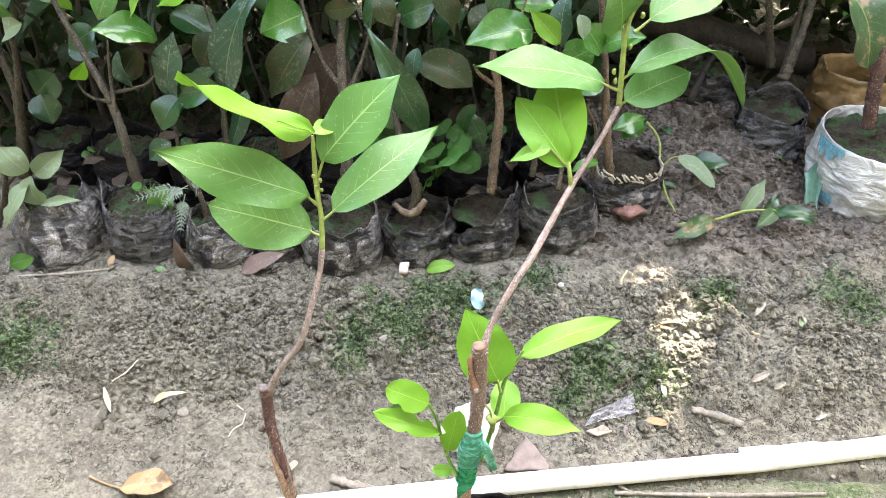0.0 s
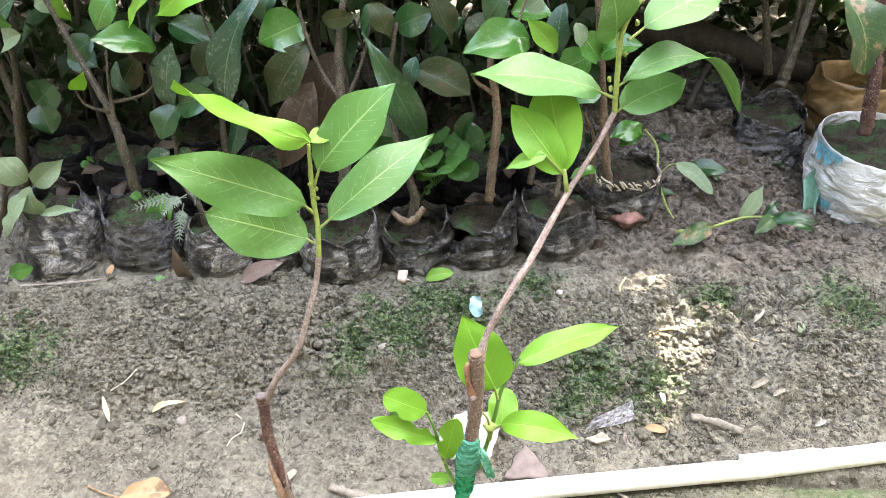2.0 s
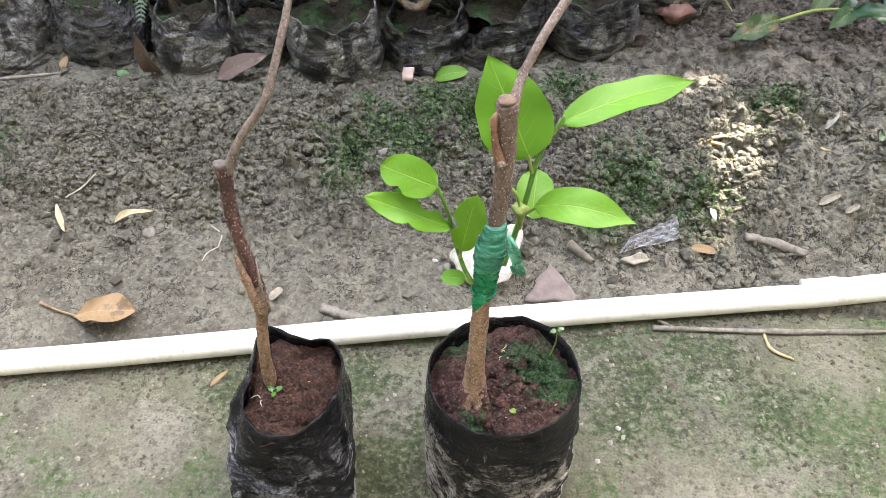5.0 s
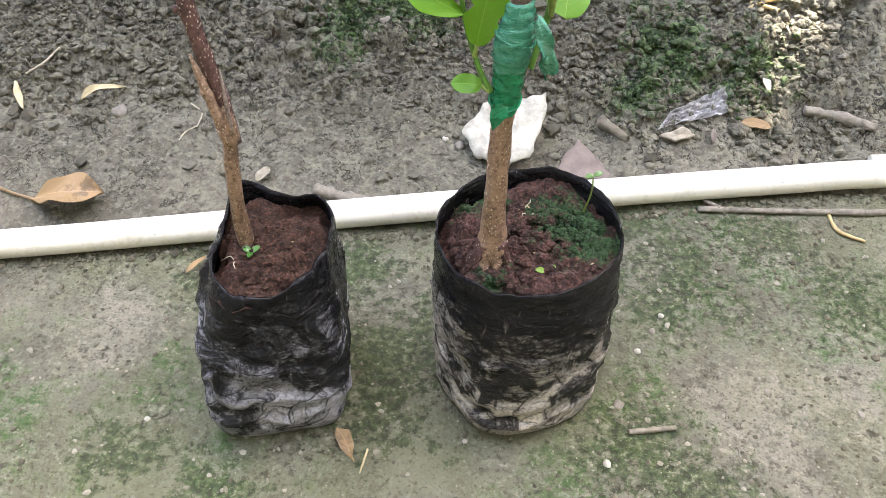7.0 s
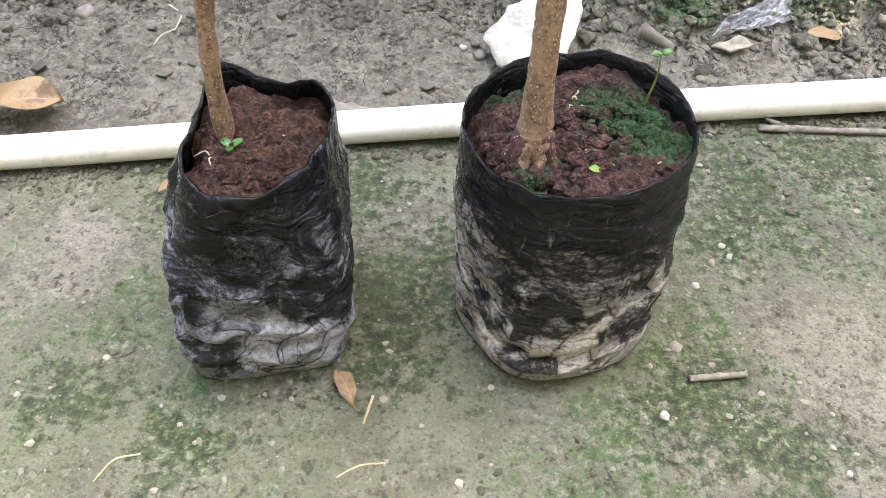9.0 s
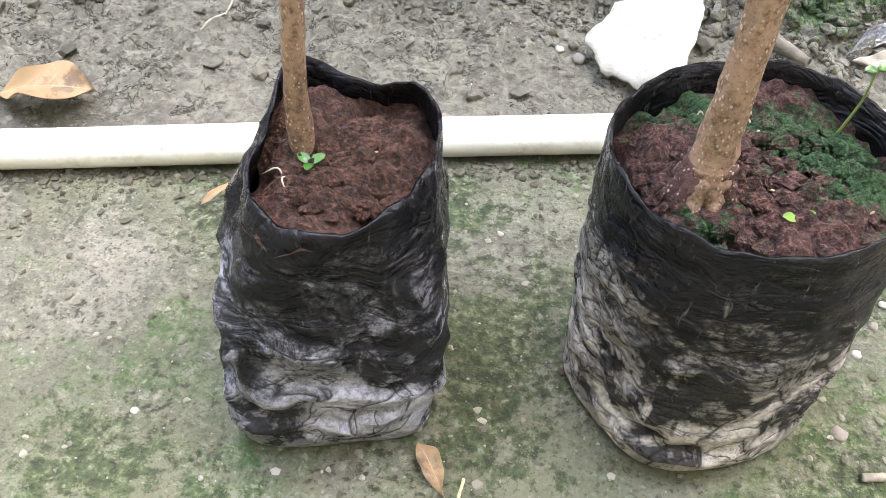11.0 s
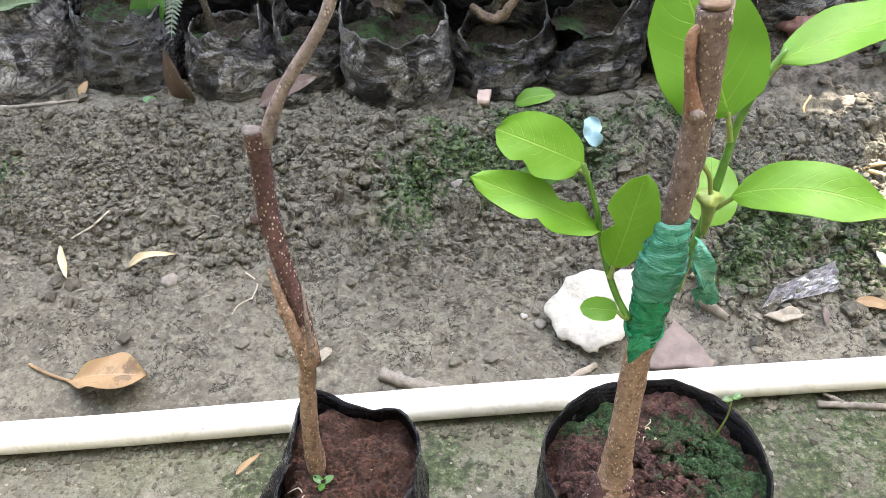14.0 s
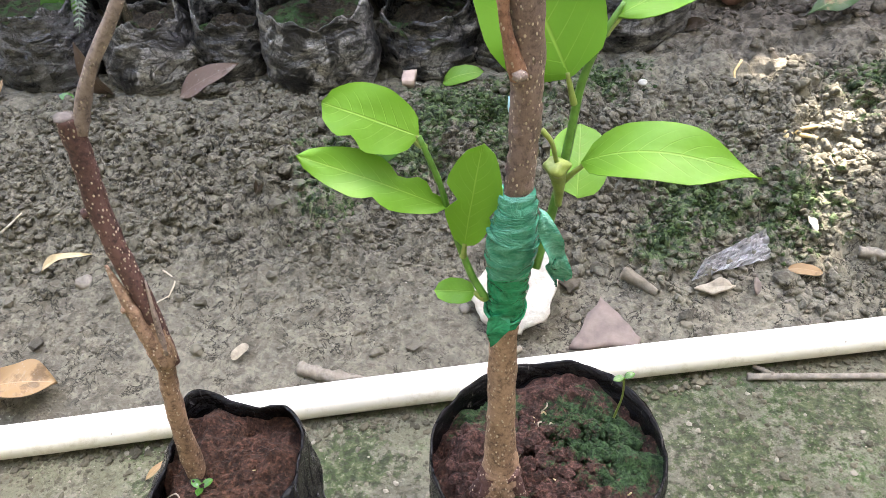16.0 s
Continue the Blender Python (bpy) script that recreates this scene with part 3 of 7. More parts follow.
def part(name, bm, material, parent, label="", smooth=True):
    """Links a bmesh, given in world places, as one mesh under a thing or under a part."""
    root, shift = parent, Vector((0, 0, 0))
    while root is not None:
        shift += root.location
        root = root.parent
    bmesh.ops.translate(bm, verts=bm.verts[:], vec=-shift)
    return link(name, bm, material, parent, label, smooth)


def link(name, bm, material, parent=None, label="", smooth=True):
    me = bpy.data.meshes.new(name)
    bmesh.ops.recalc_face_normals(bm, faces=bm.faces[:])
    bm.to_mesh(me)
    bm.free()
    me.materials.append(material)
    if smooth:
        me.polygons.foreach_set("use_smooth", [True] * len(me.polygons))
    ob = new(name, me)
    ob.parent = parent
    if label:
        ob["label"] = label
    return ob


def spline(points, steps):
    """A smooth run through the points."""
    p = [Vector(q) for q in points]
    if len(p) == 2:
        return [p[0].lerp(p[1], k / steps) for k in range(steps + 1)]
    p = [p[0] * 2 - p[1]] + p + [p[-1] * 2 - p[-2]]
    out, n = [], len(p) - 3
    for k in range(steps + 1):
        s = min(k / steps * n, n - 1e-6)
        i, t = int(s), s - int(s)
        a, b, c, d = p[i:i + 4]
        out.append(0.5 * ((2 * b) + (c - a) * t + (2 * a - 5 * b + 4 * c - d) * t * t + (3 * b - a - 3 * c + d) * t ** 3))
    return out


def tube(points, radii, sides=10, steps=None, rough=0.0, seed=0, bm=None, flat=1.0):
    """A bent, tapering, slightly knobbly rod with closed ends."""
    bm = bm or bmesh.new()
    steps = steps or max(4, 5 * (len(points) - 1))
    run = spline(points, steps)
    side = Vector((0.31, 0.17, 0.93))
    rings = []
    for k, c in enumerate(run):
        t = (run[min(k + 1, steps)] - run[max(k - 1, 0)]).normalized()
        side = (side - t * side.dot(t)).normalized() if abs(side.dot(t)) < 0.97 else t.orthogonal().normalized()
        other = t.cross(side)
        s = k / steps * (len(radii) - 1)
        i = min(int(s), len(radii) - 2)
        r = radii[i] + (radii[i + 1] - radii[i]) * (s - i)
        ring = []
        for j in range(sides):
            a = 2 * math.pi * j / sides
            w = 1 + rough * noise.noise(Vector((math.cos(a) * 1.3 + seed, math.sin(a) * 1.3, k * 0.45 + seed)))
            ring.append(bm.verts.new(c + (side * math.cos(a) + other * math.sin(a) * flat) * r * w))
        rings.append(ring)
    for a, b in zip(rings, rings[1:]):
        for j in range(sides):
            bm.faces.new((a[j], a[(j + 1) % sides], b[(j + 1) % sides], b[j]))
    bm.faces.new(rings[0][::-1])
    bm.faces.new(rings[-1])
    return bm


def leaf_mesh(base, tip, width, face=(0, -0.5, 1), arch=0.08, fold=0.12, wide=0.42, blunt=0.8, wave=0.02, thick=0.0004, bites=(), twist=0.0, nl=16, nw=4, bm=None, seed=0):
    """A leaf from base to tip: arch lifts its middle, fold raises its halves into a V, wide is where it is broadest, blunt rounds its tip."""
    bm = bm or bmesh.new()
    uv = bm.loops.layers.uv.verify()
    base, tip = Vector(base), Vector(tip)
    along = tip - base
    length = along.length
    along.normalize()
    up = Vector(face)
    up = (up - along * up.dot(along)).normalized()
    p, q = wide / (1 - wide) * blunt, blunt
    top_w = wide ** p * (1 - wide) ** q
    grid = []
    for i in range(nl + 1):
        v = i / nl
        w = 0.5 * width * (max(v, 1e-4) ** p) * (max(1 - v, 1e-4) ** q) / top_w
        w *= 1 - 0.62 * max(0.0, (v - 0.62) / 0.38) ** 1.4 * min(1, max(0.0, blunt - 0.3) * 2.6)
        turn = Matrix.Rotation(twist * (v - 0.3), 3, along)
        n, row = turn @ up, []
        s = along.cross(n)
        mid = base + along * (v * length) + up * (arch * length * math.sin(math.pi * v ** 0.85))
        for j in range(-nw, nw + 1):
            u = j / nw
            ww = w * (1 + 0.07 * noise.noise(Vector((v * 4.5, 3.0 * (u > 0), seed * 1.7 + length * 90))))
            for side, at, deep, size in bites:
                if u * side > 0:
                    ww *= 1 - deep * math.exp(-((v - at) / size) ** 2)
            ripple = wave * length * abs(u) * math.sin(v * 11 + u * 2 + seed)
            row.append((mid + s * (u * ww) + n * (fold * abs(u) * ww + ripple), u * 0.5 + 0.5, v, n))
        grid.append(row)
    layers = []
    for side in ((0,) if thick <= 0 else (0, 1)):
        layers.append([[bm.verts.new(c - n * (thick * side)) for c, _, _, n in row] for row in grid])
    for k, vs in enumerate(layers):
        for i in range(nl):
            for j in range(2 * nw):
                ij = ((i, j), (i, j + 1), (i + 1, j + 1), (i + 1, j))
                f = bm.faces.new([vs[a][b] for a, b in (ij if k == 0 else ij[::-1])])
                f.smooth = True
                for loop, (a, b) in zip(f.loops, ij if k == 0 else ij[::-1]):
                    loop[uv].uv = (grid[a][b][1], grid[a][b][2])
    if thick > 0:
        a, b = layers
        for i in range(nl):
            for j in (0, 2 * nw):
                f = bm.faces.new((a[i][j], a[i + 1][j], b[i + 1][j], b[i][j]))
                for loop in f.loops:
                    loop[uv].uv = (0.02, 0.5)
                for e in f.edges:
                    e.smooth = False
    return bm


def leaf(parent, base, tip, width, material, label="", stalk=None, name="leaf", **shape):
    """One leaf as a part, with its stalk back to the stem where a place for it is given."""
    ob = part(name, leaf_mesh(base, tip, width, **shape), material, parent, label)
    if stalk is not None:
        mid = (Vector(stalk) + Vector(base)) / 2 + Vector((0, 0, -0.001))
        into = Vector(base) + (Vector(tip) - Vector(base)) * 0.03
        part("leaf_stalk", tube([stalk, mid, into], [0.0016, 0.0013, 0.0010], 7), GREEN_STEM, ob)
    return ob


def lump(c, r, flat=0.7, seed=0, sub=2, bm=None, rough=0.35):
    """An irregular stone or clod."""
    bm = bm or bmesh.new()
    made = bmesh.ops.create_icosphere(bm, subdivisions=sub, radius=1)["verts"]
    for v in made:
        d = 1 + rough * noise.noise(v.co * 1.4 + Vector((seed * 3.1, seed, 0))) + 0.4 * rough * noise.noise(v.co * 3.5 + Vector((seed, 0, seed)))
        v.co = Vector(c) + Vector((v.co.x * d, v.co.y * d, v.co.z * d * flat)) * r
    return bm


def flake(outline, thick, bend=0.0, wave=0.0, seed=0, rings=5):
    """A thin, slightly curled plate from a closed outline in its own plane."""
    bm = bmesh.new()
    pts = [Vector(p) for p in outline]
    n = len(pts)
    c = sum(pts, Vector((0, 0, 0))) / n
    up = (pts[0] - c).cross(pts[n // 3] - c).normalized()
    up = up if up.z > 0 else -up
    fine = []
    for i in range(n):
        a, b = pts[i], pts[(i + 1) % n]
        for k in range(8):
            j = (b - a).length * (0.10 * noise.noise(Vector((i * 2.3 + k * 0.35, seed, 0.5))) + 0.06 * noise.noise(Vector((i * 9.3 + k * 1.7, seed, 3.5))))
            fine.append(a.lerp(b, k / 8) + (c - a).normalized() * j)
    m, size = len(fine), max((p - c).length for p in pts)
    layers = []
    for side in (1, -1):
        rows = []
        for r in range(1, rings + 1):
            s, row = r / rings, []
            for p in fine:
                q = c.lerp(p, s)
                lift = bend * size * s * s * ((p - c).normalized().x) + wave * size * noise.noise((q - c) / size * 2.2 + Vector((seed, 0, 0)))
                row.append(bm.verts.new(q + up * (lift + side * thick / 2)))
            rows.append(row)
        mid = bm.verts.new(c + up * (side * thick / 2 + wave * size * noise.noise(Vector((seed, 0, 0)))))
        for j in range(m):
            k = (j + 1) % m
            bm.faces.new((mid, rows[0][j], rows[0][k]))
            for a, b in zip(rows, rows[1:]):
                bm.faces.new((a[j], b[j], b[k], a[k]))
        layers.append(rows)
    for j in range(m):
        k = (j + 1) % m
        bm.faces.new((layers[0][-1][j], layers[1][-1][j], layers[1][-1][k], layers[0][-1][k]))
    return bm


def polybag(owner, foot, r_foot, r_rim, height, material, soil, lean=(0, 0), rim=(), square=0.0, wrinkle=0.004, depth=0.015, seed=0, sides=72, rows=30, turn=0.0, oval=1.0, bulge=0.06, pleat=0.0, ragged=0.0035, folds=(), tucks=(), crumple=0.0, crumbly=0.0, steps=14, name="bag"):
    """A soft planting bag, open at the top, with folds in its wall, a thin uneven rim and soil a little way down."""
    fx, fy, fz = foot

    def edge(a):
        h = height
        for at, dz, spread in rim:
            d = (math.degrees(a) - at + 180) % 360 - 180
            h += dz * math.exp(-(d / spread) ** 2)
        u = Vector((math.cos(a), math.sin(a), 0))
        return h + ragged * noise.noise(u * 2.5 + Vector((0, 0, seed))) + 0.45 * ragged * noise.noise(u * 7 + Vector((0, 0, seed + 4)))

    def place(a, s, inner=0.0):
        h = edge(a) * s
        r = r_foot + (r_rim - r_foot) * s + bulge * r_foot * math.sin(math.pi * min(1, s * 1.15))
        b = a - radians(turn)
        e = 2 + 5 * square * (1 - s) ** 0.7
        r /= (abs(math.cos(b)) ** e + abs(math.sin(b)) ** e) ** (1 / e)
        r *= min(1, 0.95 + s * 1.2)
        p = Vector((math.cos(a) * 1.6, math.sin(a) * 1.6, 0))
        foldy = noise.noise(p * 1.6 + Vector((0, seed, s * 5))) + 0.7 * noise.noise(p * 1.5 + Vector((seed, 0, s * 7 + 4.5 * math.sin(a + seed)))) + 0.14 * noise.noise(p * 4 + Vector((seed, 1, s * 6)))
        crease = 1 - abs(noise.noise(p * 2.1 + Vector((seed, 3, s * 7 + 1.4 * math.cos(a * 2)))) * 2)
        fade = min(1, s * 5 + 0.3) * (1 - 0.65 * s ** 3)
        r += wrinkle * fade * (0.9 * foldy + 0.6 * crease - 0.3) - inner
        r += pleat * (1 - s) ** 2.5 * math.sin(s * 60 + 3.0 * noise.noise(p * 1.5 + Vector((seed, 0, s * 2))) + 1.5 * math.sin(a))
        if crumple:
            c = Vector((math.cos(a) * r_foot, math.sin(a) * r_foot, h * 1.7)) * 24 + Vector((seed * 1.7, seed, 0))
            c += Vector((noise.noise(c * 0.7), noise.noise(c * 0.7 + Vector((5, 0, 0))), noise.noise(c * 0.7 + Vector((0, 5, 0)))))
            crisp = abs(noise.noise(c)) + 0.5 * abs(noise.noise(c * 2.1 + Vector((0, 3, 0)))) + 0.25 * abs(noise.noise(c * 4.3))
            r -= crumple * min(1, s * 6 + 0.2) * (1 - 0.5 * s ** 4) * (crisp - 0.35) * 2
        for at, spread, deep, start in tucks:
            d = ((math.degrees(a) - at + 180) % 360 - 180) / spread
            r -= deep * math.exp(-d * d) * max(0.0, (s - start) / (1 - start)) ** 1.5
        for a0, s0, a1, s1, deep, width in folds:
            da = ((math.degrees(a) - a0 + 180) % 360 - 180) / 60
            ex, ey = (a1 - a0) / 60, s1 - s0
            k = max(0.0, min(1.0, (da * ex + (s - s0) * ey) / (ex * ex + ey * ey)))
            off = (ey * da - ex * (s - s0)) / math.hypot(ex, ey)
            gap = math.hypot(da - k * ex, s - s0 - k * ey)
            r += deep * math.exp(-(gap / width) ** 2) * (0.6 + 0.8 * math.tanh(off / width * 3)) * math.sin(math.pi * (0.12 + 0.76 * k))
        return Vector((fx + lean[0] * s + math.cos(a) * r, fy + lean[1] * s + math.sin(a) * r * oval, fz + h))

    bm = bmesh.new()
    angles = [2 * math.pi * j / sides for j in range(sides)]
    rings = [[bm.verts.new(place(a, k / rows)) for a in angles] for k in range(rows + 1)]
    down = max(0.3, 1 - (depth + 0.02) / height)
    inner = [[bm.verts.new(place(a, 1 - (1 - down) * k / 6, 0.0013)) for a in angles] for k in range(7)]
    for run in (rings, inner):
        for p, q in zip(run, run[1:]):
            for j in range(sides):
                bm.faces.new((p[j], p[(j + 1) % sides], q[(j + 1) % sides], q[j]))
    for j in range(sides):
        k = (j + 1) % sides
        bm.faces.new((rings[-1][j], rings[-1][k], inner[0][k], inner[0][j]))
    bm.faces.new(rings[0][::-1])
    ob = part(name, bm, material, owner)
    # the soil
    bm = bmesh.new()
    level = fz + height - depth
    ss = min(0.97, (height - depth) / height)
    mid = bm.verts.new((fx + lean[0] * ss, fy + lean[1] * ss, level + 0.004))
    prev = None
    cx, cy = fx + lean[0] * ss, fy + lean[1] * ss
    brim = np.array([place(a, ss, 0.0008)[:2] for a in angles])
    for k in range(1, steps + 1):
        qx, qy = cx + (brim[:, 0] - cx) * k / steps, cy + (brim[:, 1] - cy) * k / steps
        qz = level + 0.004 * (1 - (k / steps) ** 2) + 0.018 * fbm(qx * 45 + seed, qy * 45, 3, 5) + 0.003 * fbm(qx * 190, qy * 190, 2, 9)
        if crumbly:
            rough = np.clip(0.6 + 1.6 * fbm(qx * 40, qy * 40, 2, 17), 0.15, 1)
            qz = qz + crumbly * rough * (domes(qx, qy, 0.011, 23) + 0.55 * domes(qx, qy, 0.0052, 29) - 0.8)
        ring = [bm.verts.new(q) for q in zip(qx.tolist(), qy.tolist(), qz.tolist())]
        for j in range(sides):
            i = (j + 1) % sides
            bm.faces.new((mid, ring[j], ring[i]) if prev is None else (prev[j], ring[j], ring[i], prev[i]))
        prev = ring
    part("soil", bm, soil, owner)
    return ob


# ---- ground, paving, pipe ----
def sheet(xs, ys, height):
    gx, gy = np.meshgrid(xs, ys)
    z = height(gx, gy)
    v = np.stack([gx, gy, z], -1).reshape(-1, 3)
    nx, ny = len(xs), len(ys)
    i = np.arange(nx * (ny - 1)).reshape(ny - 1, nx)[:, :-1].ravel()
    return v, np.stack([i, i + 1, i + 1 + nx, i + nx], -1)


def mesh_object(name, v, f, material, parent=None, smooth=True):
    me = bpy.data.meshes.new(name)
    me.from_pydata(v.tolist() if hasattr(v, "tolist") else v, [], f.tolist() if hasattr(f, "tolist") else f)
    me.materials.append(material)
    me.polygons.foreach_set("use_smooth", [smooth] * len(me.polygons))
    me.update()
    ob = new(name, me)
    ob.parent = parent
    return ob


far = np.array([1.3, 1.5, 1.9, 2.5, 3.5, 5, 8, 14, 30, 60])
xs = np.concatenate([-far[::-1], np.arange(-0.92, -0.56, 0.003), np.arange(-0.56, 0.72, 0.0015), np.arange(0.72, 1.10, 0.003), far])
ys = np.concatenate([-far[::-1], [-0.5, 0.2, 0.6], np.arange(0.76, 0.82, 0.0024), np.arange(0.82, 1.15, 0.0014), np.arange(1.15, 1.26, 0.0020), np.arange(1.26, 1.70, 0.0034), np.arange(1.76, 2.6, 0.03), far[3:]])
v, f = sheet(xs, ys, ground)
tagged(mesh_object("ground", v, f, MUD), "damp grey-brown soil bank with moss patches", "ground", kind="structure")


def paving_height(x, y):
    z = 0.0022 * fbm(x * 9, y * 9, 3, 41) + 0.0016 * fbm(x * 60, y * 60, 3, 51)
    return z - 0.05 * np.clip((y - 0.86) / 0.05, 0, 1)


xs = np.concatenate([[-6, -3, -1.5], np.arange(-0.7, 0.95, 0.0075), [1.5, 3, 6]])
ys = np.concatenate([[-4, -2, -1, -0.4], np.arange(0.1, 0.92, 0.0075)])
v, f = sheet(xs, ys, paving_height)
tagged(mesh_object("pavement", v, f, CONCRETE), "mossy grey-green worn concrete paving with grit", "pavement", kind="structure")

pipe = thing("water_pipe", (0.03, 0.793, 0.0), "long white weathered plastic pipe lying on the paving", "pipe")
part("pipe_wall", tube([(-1.3, 0.565, 0.016), (-0.375, 0.722, 0.0138), (-0.15, 0.762, 0.0138), (0.033, 0.797, 0.0138), (0.256, 0.836, 0.0138), (0.458, 0.869, 0.0140), (0.638, 0.901, 0.015), (1.6, 1.075, 0.05)], [0.0134] * 2, 20, 60), PVC, pipe)

# unseen dark walls, added on all sides to cut low sky light and bounce
UNSEEN_WALL = plain("dark_unseen_wall", (0.050, 0.055, 0.045), 0.9, 6, 0.35, 0.4)
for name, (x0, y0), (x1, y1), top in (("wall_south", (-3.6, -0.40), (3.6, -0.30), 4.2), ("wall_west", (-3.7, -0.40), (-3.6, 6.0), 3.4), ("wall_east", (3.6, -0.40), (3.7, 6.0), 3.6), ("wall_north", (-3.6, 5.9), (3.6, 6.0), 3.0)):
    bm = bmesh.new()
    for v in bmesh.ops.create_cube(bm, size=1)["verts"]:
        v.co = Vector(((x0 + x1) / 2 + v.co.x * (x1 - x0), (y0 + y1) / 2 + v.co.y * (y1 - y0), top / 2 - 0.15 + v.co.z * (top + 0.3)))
    tagged(link(name, bm, UNSEEN_WALL, smooth=False), "plain dark unseen wall added to cut side light", "wall", kind="structure")

# ---- the two grafted saplings ----
left_bag = thing("grafted_sapling", (-0.012, 0.618, 0.0), "young grafted sapling with broad green leaves in a scuffed black bag", "sapling", "saplings in front")
polybag(left_bag, (-0.014, 0.617, 0.0), 0.0480, 0.0470, 0.146, POLY_LEFT, RED_SOIL, lean=(0.014, 0.013), rim=((125, 0.006, 20), (58, 0.004, 14), (90, -0.003, 50), (-20, 0.002, 40), (-112, -0.004, 40)), square=0.75, wrinkle=0.0030, depth=0.014, seed=4, sides=120, rows=80, turn=12, oval=1.10, crumbly=0.0045, steps=40, bulge=0.09, crumple=0.0022, tucks=((180, 34, 0.011, 0.55), (-5, 45, 0.008, 0.40), (127, 16, -0.012, 0.55), (85, 18, 0.005, 0.6)), folds=((168, 0.95, 205, 0.62, 0.0060, 0.16), (205, 0.80, 262, 0.36, 0.0055, 0.10), (262, 0.40, 335, 0.30, 0.0045, 0.06), (222, 0.45, 275, 0.12, 0.0045, 0.08), (285, 0.20, 350, 0.26, 0.0035, 0.05), (215, 0.66, 320, 0.50, 0.003, 0.05), (235, 0.28, 330, 0.10, 0.003, 0.045)))
part("trunk", tube([(-0.0205, 0.633, 0.115), (-0.0190, 0.634, 0.175), (-0.0150, 0.635, 0.215), (-0.0112, 0.636, 0.231), (-0.0135, 0.639, 0.250)], [0.0066, 0.0050, 0.0046, 0.0046, 0.0038], 14, 40, 0.20, 2), BARK_TAN, left_bag, "tan rough-barked rootstock")
stock = part("graft_stump", tube([(-0.0100, 0.637, 0.223), (-0.0132, 0.640, 0.251), (-0.0190, 0.644, 0.283), (-0.023, 0.648, 0.310), (-0.023, 0.651, 0.334), (-0.023, 0.652, 0.354)], [0.0032, 0.0045, 0.0050, 0.0050, 0.0050, 0.0050], 14, 40, 0.18, 5), BARK_DARK, left_bag, "purple-brown speckled stump with a cut top")
part("bark_flap", tube([(-0.0128, 0.633, 0.226), (-0.0166, 0.634, 0.248), (-0.0213, 0.637, 0.268), (-0.0255, 0.640, 0.284)], [0.0040, 0.0036, 0.0028, 0.0008], 10, 24, 0.3, 3), BARK_TAN, stock, "lifted lip of tan bark at the graft")
part("bark_flap", tube([(-0.010, 0.634, 0.233), (-0.010, 0.637, 0.255), (-0.011, 0.642, 0.273)], [0.0022, 0.0013, 0.0005], 8, 12, 0.3, 7), TWIG, stock)
part("bud_knob", lump((-0.0280, 0.646, 0.309), 0.0028, 0.9, 3), BARK_DARK, stock)
part("bud_knob", lump((-0.0218, 0.634, 0.262), 0.0020, 0.9, 4), BARK_TAN, stock)
part("bud_knob", lump((-0.0155, 0.631, 0.236), 0.0022, 0.8, 6), BARK_TAN, stock)
part("cut_face", lump((-0.024, 0.652, 0.354), 0.0050, 0.25, 8), plain("grey_cut_wood", (0.12, 0.10, 0.09), 0.8, 200, 0.4), stock)
part("branch", tube([(-0.020, 0.652, 0.347), (-0.008, 0.655, 0.372), (0.013, 0.660, 0.402), (0.023, 0.672, 0.430), (0.030, 0.687, 0.455), (0.033, 0.695, 0.475)], [0.0038, 0.0029, 0.0026, 0.0025, 0.0024, 0.0025], 12, 50, 0.14, 6), TWIG, left_bag, "slender grey-brown bent scion")
shoot = part("shoot", tube([(0.033, 0.695, 0.474), (0.033, 0.705, 0.500), (0.031, 0.710, 0.516), (0.030, 0.715, 0.529), (0.030, 0.717, 0.549), (0.031, 0.717, 0.569)], [0.0023, 0.0021, 0.0022, 0.0024, 0.0018, 0.0014], 11, 40, 0.15, 3), GREEN_STEM, left_bag, "green shoot tip with small buds")
for k, b in enumerate(((0.029, 0.712, 0.535), (0.034, 0.712, 0.531), (0.030, 0.712, 0.525), (0.034, 0.712, 0.522))):
    part("bud", lump(b, 0.0017, 1.2, k), GREEN_STEM, shoot)
leaf(left_bag, (0.026, 0.704, 0.521), (-0.081, 0.675, 0.578), 0.044, ANNONA, stalk=(0.030, 0.708, 0.510), face=(0.1, -0.75, 0.65), arch=0.05, fold=0.06, wide=0.46, blunt=0.72, seed=1)
leaf(left_bag, (0.024, 0.705, 0.486), (-0.058, 0.700, 0.513), 0.052, ANNONA, stalk=(0.032, 0.700, 0.485), face=(0.1, -0.7, 0.7), arch=0.06, fold=0.05, wide=0.50, blunt=0.55, seed=2)
leaf(left_bag, (0.036, 0.716, 0.547), (0.099, 0.745, 0.609), 0.046, ANNONA, stalk=(0.031, 0.715, 0.529), face=(-0.15, -0.8, 0.55), arch=0.06, fold=0.10, wide=0.46, blunt=0.70, seed=3)
leaf(left_bag, (0.042, 0.708, 0.504), (0.125, 0.780, 0.546), 0.040, ANNONA, stalk=(0.033, 0.704, 0.498), face=(-0.2, -0.75, 0.6), arch=0.05, fold=0.08, wide=0.45, blunt=0.70, seed=4)
leaf(left_bag, (0.032, 0.717, 0.572), (-0.044, 0.660, 0.645), 0.030, YOUNG, "curled yellow-green young leaf", face=(0.25, -0.35, 0.9), arch=-0.07, fold=0.25, wide=0.42, blunt=0.72, twist=1.1, wave=0.03, seed=5)
